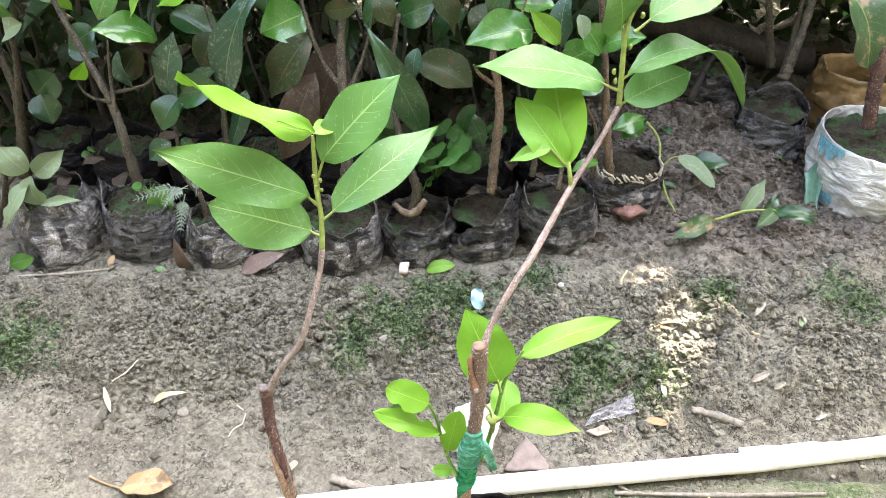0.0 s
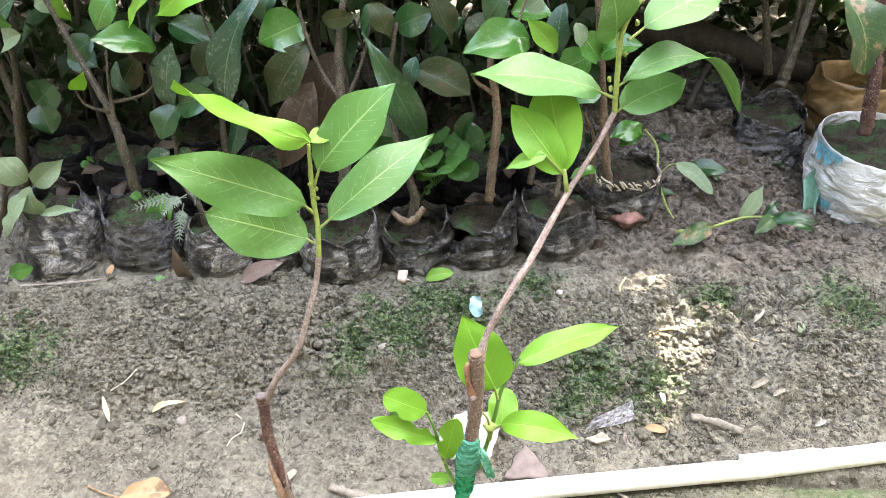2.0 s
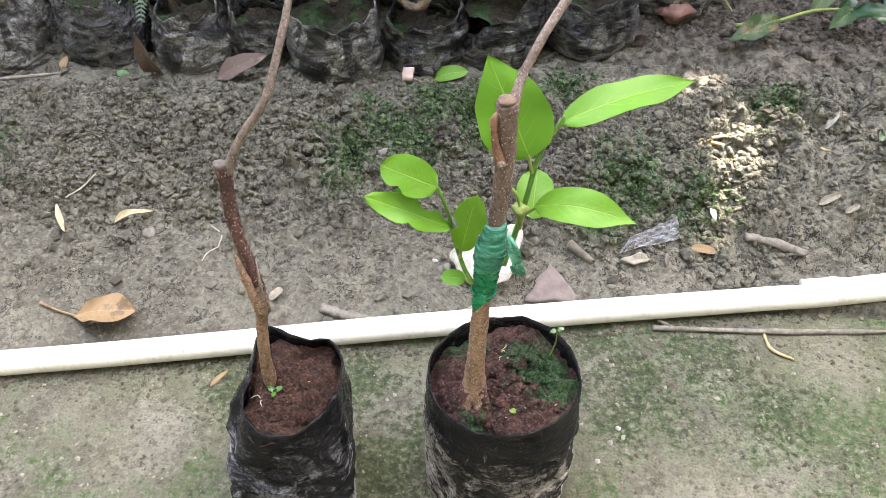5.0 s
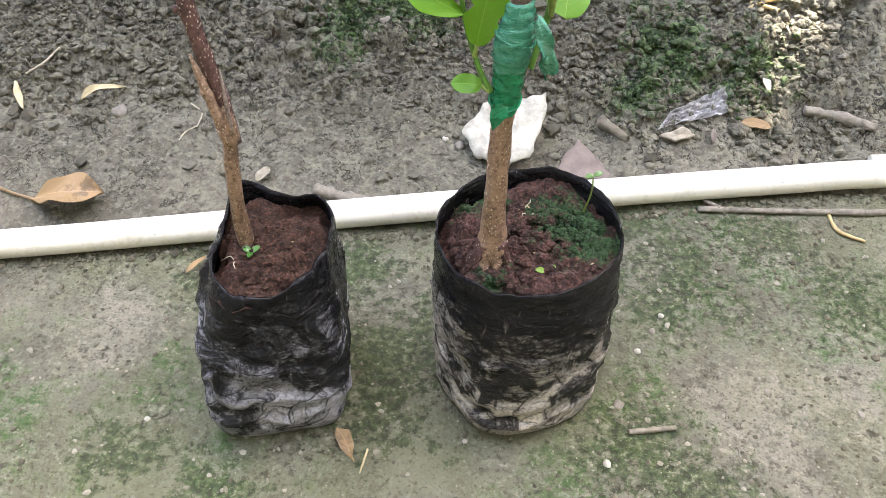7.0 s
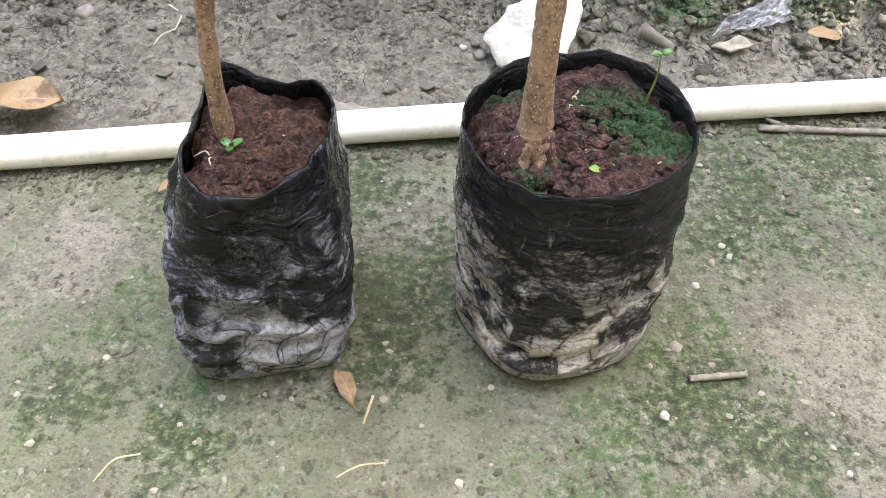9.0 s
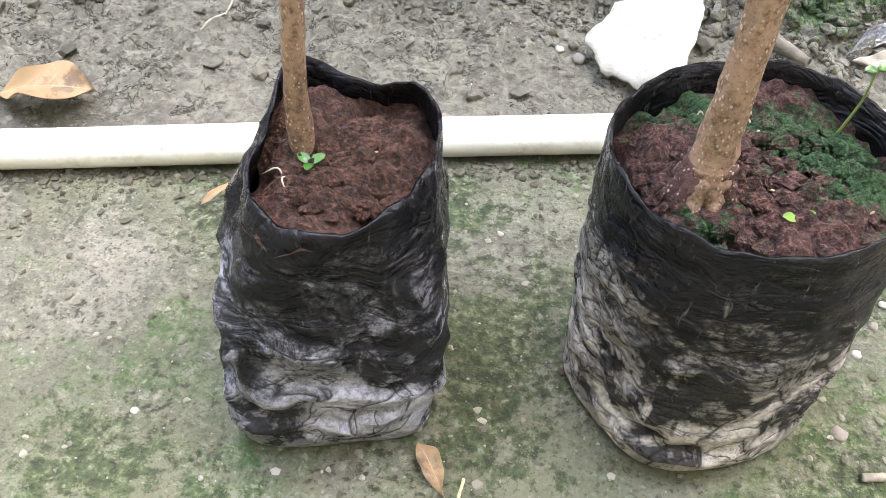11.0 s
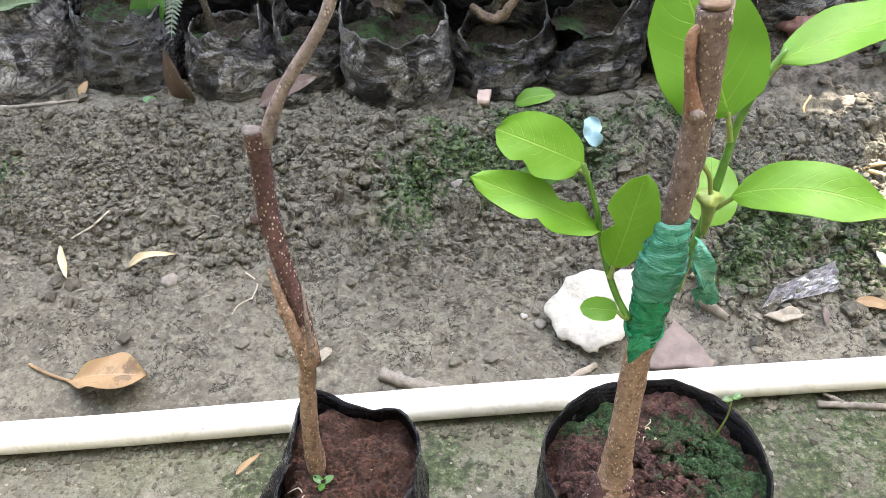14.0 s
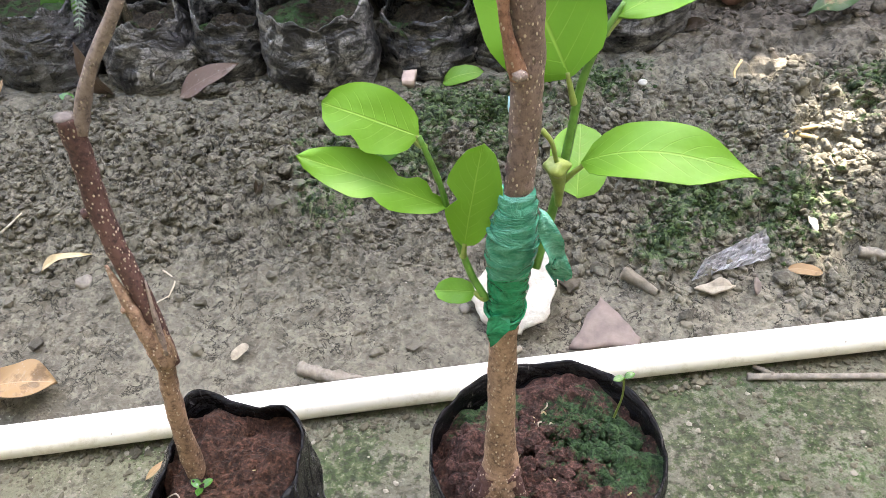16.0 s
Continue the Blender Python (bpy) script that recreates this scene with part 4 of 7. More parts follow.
leaf(left_bag, (0.033, 0.716, 0.571), (0.011, 0.695, 0.593), 0.008, YOUNG, "narrow unopened yellow-green leaf", name="bud_leaf", face=(0.1, -0.4, 0.9), arch=0.05, fold=0.6, nl=10, nw=2)
leaf(left_bag, (0.032, 0.718, 0.570), (0.047, 0.740, 0.567), 0.016, YOUNG, name="bud_leaf", face=(0, -0.6, 0.8), fold=0.3, nl=10, nw=3)

right_bag = thing("grafted_sapling", (0.172, 0.636, 0.0), "grafted sapling bound with green tape in a muddy black bag", "sapling", "saplings in front")
polybag(right_bag, (0.169, 0.631, 0.0), 0.0575, 0.0630, 0.150, POLY_FRONT, RED_MOSSY, lean=(0.0045, 0.015), rim=((-90, -0.003, 40), (60, 0.004, 50), (-135, -0.005, 12)), square=0.10, wrinkle=0.0030, depth=0.013, seed=9, sides=120, rows=80, turn=30, oval=0.94, bulge=0.04, pleat=0.0007, crumple=0.0018, folds=((215, 0.14, 330, 0.16, 0.003, 0.035), (205, 0.22, 300, 0.10, 0.0025, 0.04), (230, 0.55, 300, 0.62, 0.0025, 0.06), (280, 0.30, 345, 0.42, 0.003, 0.06), (200, 0.40, 260, 0.30, 0.0025, 0.05)), crumbly=0.0048, steps=50)
trunk = part("trunk", tube([(0.1490, 0.628, 0.118), (0.1492, 0.628, 0.145), (0.1510, 0.631, 0.192), (0.154, 0.636, 0.251), (0.159, 0.640, 0.297)], [0.0140, 0.0098, 0.0069, 0.0066, 0.0062], 18, 60, 0.18, 8), BARK_TAN, right_bag, "tan rough speckled rootstock")
upper = part("upper_trunk", tube([(0.158, 0.6395, 0.290), (0.161, 0.642, 0.318), (0.164, 0.644, 0.343), (0.166, 0.647, 0.376), (0.165, 0.648, 0.413)], [0.0059, 0.0058, 0.0059, 0.0064, 0.0064], 18, 60, 0.18, 9), BARK_UPPER, right_bag, "grey-purple speckled stem with a cut top")
for k, (dx, dy) in enumerate(((-0.022, -0.006), (-0.008, -0.018), (0.018, -0.010), (0.012, 0.016), (-0.016, 0.014), (0.006, -0.017), (-0.016, -0.013))):
    part("root", tube([(0.1495 + dx * 0.2, 0.628 + dy * 0.2, 0.155), (0.1495 + dx * 0.5, 0.628 + dy * 0.5, 0.143), (0.1495 + dx, 0.628 + dy, 0.133)], [0.0060, 0.0042, 0.0018], 8, 16, 0.5, k), BARK_TAN if k % 2 else BARK_DARK, trunk)
part("bark_flap", tube([(0.163, 0.641, 0.372), (0.159, 0.641, 0.388), (0.158, 0.644, 0.403), (0.162, 0.646, 0.408)], [0.0040, 0.0022, 0.0024, 0.0012], 8, 20, 0.2, 3), BARK, upper, "dark red-brown dead side spur")
part("bud_knob", lump((0.163, 0.638, 0.374), 0.0030, 0.8, 3), TWIG, upper)
part("cut_face", lump((0.165, 0.648, 0.415), 0.0060, 0.35, 5), plain("brown_cut_wood", (0.15, 0.10, 0.07), 0.8, 200, 0.4), upper)
def tape_roll(points, radii, seed, steps=70, sides=28):
    """Film wound round a stem: overlapping turns with stepped edges and puckers."""
    bm, run = bmesh.new(), spline(points, steps)
    rings = []
    for k, c in enumerate(run):
        s = k / steps * (len(radii) - 1)
        q = min(int(s), len(radii) - 2)
        r = radii[q] + (radii[q + 1] - radii[q]) * (s - q)
        ring = []
        for j in range(sides):
            a = 2 * math.pi * j / sides
            turn = (k / steps * 5 + 0.5 * math.sin(a + seed) + j / sides) % 1
            pucker = noise.noise(Vector((math.cos(a) * 2.2, math.sin(a) * 2.2, k * 0.16 + seed)))
            ring.append(bm.verts.new(c + Vector((math.cos(a), math.sin(a), 0)) * (r * (1 + 0.10 * pucker) + 0.0007 * turn)))
        rings.append(ring)
    for p, q in zip(rings, rings[1:]):
        for j in range(sides):
            bm.faces.new((p[j], p[(j + 1) % sides], q[(j + 1) % sides], q[j]))
    bm.faces.new(rings[0][::-1])
    bm.faces.new(rings[-1])
    return bm


tape_ob = part("grafting_tape", tape_roll([(0.1542, 0.6360, 0.2545), (0.1552, 0.637, 0.265), (0.157, 0.638, 0.280), (0.158, 0.639, 0.292)], [0.0074, 0.0082, 0.0086, 0.0092], 1), TAPE, right_bag, "glossy green plastic tape wound round the graft")
part("tape_wrap", tape_roll([(0.157, 0.638, 0.283), (0.158, 0.639, 0.292), (0.1595, 0.6395, 0.303), (0.1605, 0.640, 0.311), (0.1615, 0.641, 0.321)], [0.0092, 0.0106, 0.0102, 0.0086, 0.0070], 5, 46), FILM, tape_ob, "pale see-through green upper turns of film")
for k in range(3):
    c = Vector((0.154, 0.636, 0.255)).lerp(Vector((0.160, 0.640, 0.305)), 0.15 + 0.38 * k)
    rr = 0.0090 + 0.0016 * (k > 1)
    ring = [c + Vector((math.cos(a) * rr, math.sin(a) * rr, 0.0036 * math.sin(a + k * 2.3))) for a in [2 * math.pi * j / 14 for j in range(15)]]
    part("tape_fold", tube(ring, [0.0005, 0.0010, 0.0006], 6, 42, 0.5, k), FILM if k > 1 else TAPE, tape_ob)
leaf(tape_ob, (0.170, 0.632, 0.318), (0.180, 0.629, 0.284), 0.008, FILM, "loose hanging end of pale green film", name="tape_end", face=(0.3, -0.9, 0.2), arch=0.10, fold=0.4, wide=0.5, blunt=0.3, wave=0.08, nl=14)
leaf(tape_ob, (0.172, 0.634, 0.303), (0.177, 0.634, 0.276), 0.006, FILM, name="tape_end", face=(0.5, -0.8, 0.2), arch=0.06, fold=0.5, wide=0.45, blunt=0.4, wave=0.10, nl=14, seed=3)
leaf(tape_ob, (0.1535, 0.6285, 0.265), (0.148, 0.625, 0.248), 0.010, TAPE, name="tape_end", face=(0.1, -0.95, 0.2), arch=0.04, fold=0.15, wide=0.3, blunt=0.9, wave=0.05, nl=10)
branch = part("branch", tube([(0.168, 0.648, 0.405), (0.174, 0.662, 0.424), (0.191, 0.680, 0.452), (0.208, 0.702, 0.470), (0.231, 0.745, 0.491), (0.245, 0.772, 0.501), (0.264, 0.800, 0.519), (0.283, 0.826, 0.545)], [0.0042, 0.0029, 0.0027, 0.0031, 0.0026, 0.0025, 0.0025, 0.0025], 12, 64, 0.2, 4), TWIG, right_bag, "pale knobbly leaning scion")
part("shoot", tube([(0.283, 0.826, 0.544), (0.283, 0.831, 0.575), (0.283, 0.836, 0.604), (0.287, 0.840, 0.623), (0.299, 0.846, 0.642), (0.310, 0.852, 0.666)], [0.0026, 0.0025, 0.0024, 0.0022, 0.0019, 0.0014], 10, 40, 0.12, 7), GREEN_STEM, right_bag, "green leading shoot")
for k, b in enumerate(((0.275, 0.822, 0.579), (0.277, 0.822, 0.570), (0.288, 0.834, 0.597), (0.296, 0.838, 0.623))):
    part("bud", lump(b, 0.0020, 1.5, k), GREEN_STEM, branch)
leaf(right_bag, (0.268, 0.825, 0.567), (0.156, 0.800, 0.592), 0.050, ANNONA, stalk=(0.283, 0.828, 0.558), face=(0.0, -0.35, 0.94), arch=0.06, fold=0.10, wide=0.46, blunt=0.70, seed=6)
leaf(right_bag, (0.288, 0.826, 0.549), (0.351, 0.870, 0.558), 0.040, ANNONA, stalk=(0.283, 0.826, 0.547), face=(-0.1, -0.65, 0.75), arch=0.05, fold=0.08, wide=0.48, blunt=0.60, seed=7)
leaf(right_bag, (0.288, 0.828, 0.576), (0.415, 0.900, 0.512), 0.042, ANNONA, "drooping green leaf with a turned tip", stalk=(0.283, 0.830, 0.567), face=(-0.25, -0.25, 0.93), arch=0.24, fold=0.22, wide=0.42, blunt=0.75, twist=-0.7, seed=8)
leaf(right_bag, (0.279, 0.838, 0.612), (0.264, 0.800, 0.674), 0.048, ANNONA, stalk=(0.282, 0.836, 0.602), face=(0.1, -0.75, 0.65), arch=0.05, fold=0.08, seed=9)
leaf(right_bag, (0.303, 0.845, 0.617), (0.383, 0.900, 0.633), 0.042, ANNONA, stalk=(0.290, 0.838, 0.608), face=(0.0, -0.6, 0.8), arch=0.08, fold=0.10, seed=10)
fork = Vector((0.241, 0.765, 0.496))
part("side_shoot", tube([fork, (0.239, 0.765, 0.508), (0.237, 0.770, 0.519)], [0.0024, 0.0022, 0.0016], 8, 12, 0.1), GREEN_STEM, right_bag)
leaf(right_bag, (0.236, 0.770, 0.514), (0.191, 0.800, 0.565), 0.036, SPROUT, face=(0.2, -0.8, 0.5), arch=0.05, fold=0.12, wide=0.50, blunt=0.60, seed=11)
leaf(right_bag, (0.238, 0.772, 0.514), (0.222, 0.830, 0.577), 0.047, SPROUT, face=(-0.1, -0.8, 0.5), arch=0.05, fold=0.08, wide=0.55, blunt=0.60, seed=12)
leaf(right_bag, (0.222, 0.772, 0.531), (0.186, 0.770, 0.518), 0.014, YOUNG, "small yellowing leaf", stalk=(0.238, 0.770, 0.513), face=(0.1, -0.5, 0.85), arch=0.1, fold=0.2, nl=12, seed=13)

# shoots from below the graft
part("low_shoot", tube([(0.147, 0.634, 0.268), (0.140, 0.640, 0.279), (0.133, 0.648, 0.298), (0.129, 0.650, 0.319), (0.122, 0.652, 0.341)], [0.0018, 0.0017, 0.0016, 0.0014, 0.0012], 9, 30, 0.1), DEEP_STEM, right_bag, "thin green shoot from the rootstock")
leaf(right_bag, (0.122, 0.652, 0.341), (0.084, 0.655, 0.356), 0.027, SPROUT, stalk=(0.123, 0.652, 0.337), face=(0.1, -0.75, 0.65), arch=0.05, fold=0.08, wide=0.52, blunt=0.42, bites=((-1, 0.62, 0.35, 0.10),), seed=14)
leaf(right_bag, (0.119, 0.657, 0.337), (0.082, 0.668, 0.314), 0.013, GLOSSY, stalk=(0.124, 0.652, 0.336), face=(0.1, -0.6, 0.8), arch=0.05, fold=0.15, seed=15)
leaf(right_bag, (0.131, 0.648, 0.308), (0.074, 0.640, 0.341), 0.021, SPROUT, "insect-bitten bright green leaf", face=(0.15, -0.6, 0.8), arch=0.04, fold=0.16, wide=0.55, blunt=0.5, bites=((1, 0.35, 0.5, 0.08), (1, 0.12, 0.4, 0.05), (-1, 0.5, 0.3, 0.06)), seed=16)
leaf(right_bag, (0.138, 0.642, 0.292), (0.148, 0.645, 0.341), 0.0235, SPROUT, "insect-bitten bright green leaf", stalk=(0.137, 0.642, 0.286), face=(0.0, -0.8, 0.6), arch=0.05, fold=0.10, wide=0.58, blunt=0.45, bites=((-1, 0.5, 0.5, 0.08), (1, 0.4, 0.3, 0.05)), seed=17)
leaf(right_bag, (0.142, 0.636, 0.271), (0.124, 0.636, 0.272), 0.0115, SPROUT, stalk=(0.146, 0.634, 0.269), face=(0.1, -0.6, 0.8), wide=0.5, blunt=0.4, fold=0.1, nl=10, seed=18)
part("low_shoot", tube([(0.168, 0.645, 0.277), (0.175, 0.655, 0.298), (0.182, 0.662, 0.329), (0.187, 0.668, 0.354), (0.195, 0.674, 0.371), (0.203, 0.680, 0.382)], [0.0022, 0.0021, 0.0020, 0.0018, 0.0015, 0.0010], 9, 36, 0.1), DEEP_STEM, right_bag, "thin green shoot from the rootstock")
leaf(right_bag, (0.182, 0.664, 0.359), (0.152, 0.690, 0.420), 0.048, SPROUT, stalk=(0.184, 0.664, 0.347), face=(0.1, -0.8, 0.5), arch=0.04, fold=0.07, wide=0.36, blunt=0.66, seed=19)
leaf(right_bag, (0.200, 0.678, 0.377), (0.292, 0.720, 0.386), 0.026, SPROUT, stalk=(0.196, 0.675, 0.371), face=(-0.1, -0.35, 0.92), arch=0.07, fold=0.18, wide=0.45, blunt=0.65, seed=20)
leaf(right_bag, (0.187, 0.655, 0.325), (0.255, 0.640, 0.326), 0.027, SPROUT, stalk=(0.180, 0.658, 0.314), face=(-0.1, -0.45, 0.88), arch=0.20, fold=0.14, wide=0.43, blunt=0.82, seed=21)
leaf(right_bag, (0.188, 0.690, 0.282), (0.191, 0.725, 0.301), 0.029, SPROUT, face=(0.1, -0.75, 0.6), arch=0.03, fold=0.06, wide=0.5, blunt=0.42, seed=22)
gall = part("swollen_bud", lump((0.177, 0.652, 0.325), 0.0052, 0.75, 2, 3), GREEN_STEM, right_bag, "round swollen green bud")
part("bud_stalk", tube([(0.178, 0.655, 0.304), (0.178, 0.653, 0.316), (0.177, 0.652, 0.324)], [0.0016, 0.0028, 0.0040], 9), GREEN_STEM, gall)
part("bud_hook", tube([(0.177, 0.651, 0.328), (0.175, 0.650, 0.338), (0.171, 0.650, 0.344)], [0.0010, 0.0011, 0.0013], 7), GREEN_STEM, gall)


def weed(name, at, height, material, label, leaves=2, size=0.012, spread=0.7, seed=0):
    ob = thing(name, at, label, "weed")
    top = Vector(at) + Vector((0.004, -0.002, height))
    part("stem", tube([Vector(at) - Vector((0, 0, 0.004)), (Vector(at) + top) / 2 + Vector((0.002, 0, 0)), top], [0.0008, 0.0006, 0.0005], 6), GREEN_STEM, ob)
    for k in range(leaves):
        a = seed + k * 2 * math.pi / leaves
        leaf(ob, top, top + Vector((math.cos(a) * size, math.sin(a) * size, size * (1 - spread))), size * 0.6, material, face=(0, -0.3, 1), nl=8, nw=2, thick=0.0003, blunt=0.5, wide=0.5)
    return ob


GREENLING = leaf_material("seedling_leaf", (0.12, 0.25, 0.03), (0.18, 0.32, 0.05), (0.3, 0.4, 0.15), 0.5, 0.3)
weed("seedling_weed", (-0.018, 0.625, 0.134), 0.005, GLOSSY, "tiny bright green seedling in red soil", 3, 0.007, 0.7, 0.6)
weed("seedling_weed", (0.181, 0.617, 0.138), 0.004, GREENLING, "tiny yellow-green seedling in mossy soil", 2, 0.007, 0.6, 0.3)
weed("seedling_weed", (0.211, 0.675, 0.141), 0.034, GLOSSY, "thin seedling with two small round leaves", 2, 0.0065, 0.9, 0.4)

# ---- litter ----
def lying(name, label, category, x, y):
    return thing(name, (x, y, gz(x, y)), label, category)


def stick(label, a, b, r, material, z=None, name="stick", bend=0.0, sides=9, seed=0, taper=0.7):
    a, b = Vector(a), Vector(b)
    if z is None:
        za, zb = gz(a.x, a.y) + r * 0.6, gz(b.x, b.y) + r * 0.6
    else:
        za = zb = z + r * 0.85
    a.z, b.z = za, zb
    mid = (a + b) / 2 + (b - a).cross(Vector((0, 0, 1))) * bend
    ob = thing(name, a, label, name.replace("_", " "))
    part("wood", tube([a, mid, b], [r, r * 0.9, r * 1.05, r * 0.85, r * taper], sides, 28, 0.45, seed), material, ob)
    return ob


def ground_leaf(label, base, tip, width, material, z=None, lift=0.006, stalk=None, name="fallen_leaf", **shape):
    base, tip = Vector(base), Vector(tip)
    base.z = (gz(base.x, base.y) if z is None else z) + 0.003
    tip.z = (gz(tip.x, tip.y) if z is None else z) + lift
    ob = thing(name, base, label, "debris" if name == "soil_scrap" else "leaf")
    leaf(ob, base, tip, width, material, name="blade", **shape)
    if stalk is not None:
        s = Vector(stalk)
        s.z = (gz(s.x, s.y) if z is None else z) + 0.004
        part("leaf_stalk", tube([s, (s + base) / 2, base + (tip - base) * 0.1], [0.0016, 0.0013, 0.0010], 7), material, ob)
    return ob


ground_leaf("large dry tan leaf lying on bare soil", (-0.296, 0.792, 0.022), (-0.224, 0.799, 0.030), 0.050, TAN, lift=0.012, stalk=(-0.338, 0.807, 0.018), face=(0.0, -0.1, 1), arch=0.10, fold=0.50, wide=0.62, blunt=0.75, wave=0.05, bites=((-1, 0.40, 0.45, 0.30),))
ground_leaf("narrow yellow dry leaf beside the pipe", (-0.125, 0.720, 0.002), (-0.110, 0.740, 0.004), 0.005, TAN, z=0.0, face=(0, -0.4, 1), fold=0.3)
ground_leaf("small curled orange dry leaf on the paving", (0.038, 0.573, 0.003), (0.055, 0.546, 0.003), 0.011, TAN, z=0.0, lift=0.002, face=(0.3, -0.2, 1), fold=0.5, twist=1.0, wave=0.06)
ground_leaf("round grey dead leaf lying on soil", (-0.086, 0.831, 0.018), (-0.073, 0.842, 0.022), 0.009, PALE_BARK, wide=0.5, blunt=0.35, lift=0.008, face=(0, -0.5, 1))
ground_leaf("small oval tan leaf on the bank foot", (0.385, 0.932, 0.035), (0.414, 0.929, 0.035), 0.011, TAN, wide=0.5, blunt=0.45, face=(0, -0.4, 1))
ground_leaf("pale husk lying on soil", (-0.362, 0.935, 0.050), (-0.338, 0.895, 0.045), 0.007, HUSK, name="husk", wide=0.6, blunt=0.5, fold=0.5, face=(0.2, -0.5, 1))
ground_leaf("curved yellow dry leaf on the bank", (-0.290, 0.920, 0.045), (-0.242, 0.934, 0.055), 0.009, HUSK, lift=0.006, arch=0.20, fold=0.5, wide=0.35, blunt=0.9, face=(0, -0.3, 1))
ground_leaf("yellow-green fallen leaf below the bags", (0.070, 1.175, 0.090), (0.115, 1.174, 0.090), 0.022, YOUNG, lift=0.012, arch=0.12, fold=0.2, face=(0, -0.6, 1), wide=0.5, blunt=0.5)
ground_leaf("brown dead leaf below the bags", (-0.218, 1.151, 0.090), (-0.145, 1.160, 0.100), 0.030, DUSTY, lift=0.026, arch=0.05, fold=0.25, face=(0, -0.5, 1))
ground_leaf("dark brown curled dead leaf against a bag", (-0.297, 1.157, 0.090), (-0.303, 1.130, 0.150), 0.022, DUSTY, lift=0.072, arch=0.12, fold=0.5, face=(0, -0.9, 0.3))
ground_leaf("dark green fallen leaf by a bag", (-0.597, 1.157, 0.090), (-0.538, 1.138, 0.100), 0.026, GLOSSY, lift=0.030, arch=0.05, fold=0.1, face=(0, -0.8, 0.5), wide=0.5, blunt=0.5)
ground_leaf("brown dead leaf below the bags", (-0.423, 1.141, 0.090), (-0.418, 1.157, 0.100), 0.010, TAN, lift=0.012, face=(0, -0.8, 0.5))
ground_leaf("dead brown leaf flake on soil", (-0.102, 1.009, 0.090), (-0.083, 1.025, 0.100), 0.010, BROWN, lift=0.008, face=(0, -0.6, 0.8), fold=0.3)
ground_leaf("small oval pale leaf on the bank", (0.604, 1.047, 0.080), (0.611, 1.063, 0.090), 0.010, PALE, wide=0.5, blunt=0.45, face=(0, -0.5, 1))
ground_leaf("reddish dead leaf beside a bag", (0.331, 1.243, 0.100), (0.356, 1.225, 0.100), 0.016, BROWN, lift=0.012, face=(0, -0.6, 0.8), fold=0.3)

stick("weathered grey wood piece behind the pipe", (-0.027, 0.824, 0.020), (0.052, 0.811, 0.020), 0.0058, STICK, seed=3, bend=0.03)
stick("thin pale grey twig beside the pipe", (0.335, 0.829, 0.004), (0.601, 0.841, 0.004), 0.0030, STICK, 0.0, "twig", seed=5, bend=0.01)
fork = stick("thin forked end of a grey twig beside the pipe", (0.355, 0.830, 0.004), (0.341, 0.839, 0.004), 0.0020, STICK, 0.003, "twig", seed=15)
stick("short pale twig on the paving", (0.255, 0.585, 0.002), (0.290, 0.591, 0.002), 0.0022, STICK, 0.0, "twig", seed=6, taper=0.8)
stick("grey forked stick on the bank", (0.449, 0.953, 0.040), (0.515, 0.932, 0.035), 0.0058, STICK, seed=7, bend=-0.04)
stick("pale split pipe stub on the bank foot", (0.504, 0.893, 0.030), (0.688, 0.916, 0.035), 0.0075, PVC, name="pipe_stub", seed=1, taper=1.0)
stick("thin white dry stem on the paving", (0.063, 0.558, 0.001), (0.060, 0.538, 0.001), 0.0008, HUSK, 0.0, "straw")
stick("thin white dry stem on the paving", (-0.066, 0.508, 0.001), (-0.087, 0.489, 0.001), 0.0006, HUSK, 0.0, "straw", bend=0.2)
stick("thin white dry stem on the paving", (0.050, 0.503, 0.001), (0.077, 0.514, 0.001), 0.0006, HUSK, 0.0, "straw", bend=-0.1)
stick("curved yellow stem on the paving", (0.453, 0.833, 0.003), (0.478, 0.796, 0.003), 0.0017, STRAW, 0.0, "straw", bend=0.22)
stick("short pale stick on the bank", (0.401, 1.062, 0.090), (0.434, 1.062, 0.095), 0.0022, STRAW, name="straw")
stick("thin grey dry stem below the bags", (-0.567, 1.126, 0.090), (-0.409, 1.139, 0.090), 0.0024, STICK, name="twig", bend=0.02)
stick("pale split stick beside the white flake", (0.131, 0.833, 0.018), (0.156, 0.852, 0.018), 0.0035, PALE_BARK, seed=4)
stick("dark dry twig on the bank", (-0.103, 1.015, 0.080), (-0.080, 1.045, 0.090), 0.0022, STICK, name="twig")
stick("thin white rootlet on soil", (-0.173, 0.924, 0.030), (-0.160, 0.896, 0.030), 0.0009, ROOT, name="rootlet", bend=-0.25)
stick("thin white rootlet on soil", (-0.160, 0.896, 0.030), (-0.174, 0.876, 0.025), 0.0009, ROOT, name="rootlet", bend=0.15)
stick("thin pale rootlet on the bank", (-0.354, 0.944, 0.050), (-0.325, 0.975, 0.070), 0.0011, ROOT, name="rootlet", bend=0.1)
stick("thin pale rootlet on the bank", (0.151, 1.023, 0.080), (0.171, 1.010, 0.070), 0.0010, ROOT, name="rootlet", bend=-0.25)
stick("pale dry stem on the bank", (0.399, 1.051, 0.090), (0.438, 1.071, 0.090), 0.0018, STRAW, name="straw", bend=-0.1)


def plate(name, label, category, material, corners, thick=0.003, lift=0.004, bend=0.0, wave=0.05, seed=0):
    pts = []
    for c in corners:
        pts.append(Vector((c[0], c[1], gz(c[0], c[1]) * 0.3 + c[2] * 0.7 + lift)))
    ob = thing(name, sum(pts, Vector()) / len(pts), label, category)
    part("sheet", flake(pts, thick, bend, wave, seed), material, ob)
    return ob


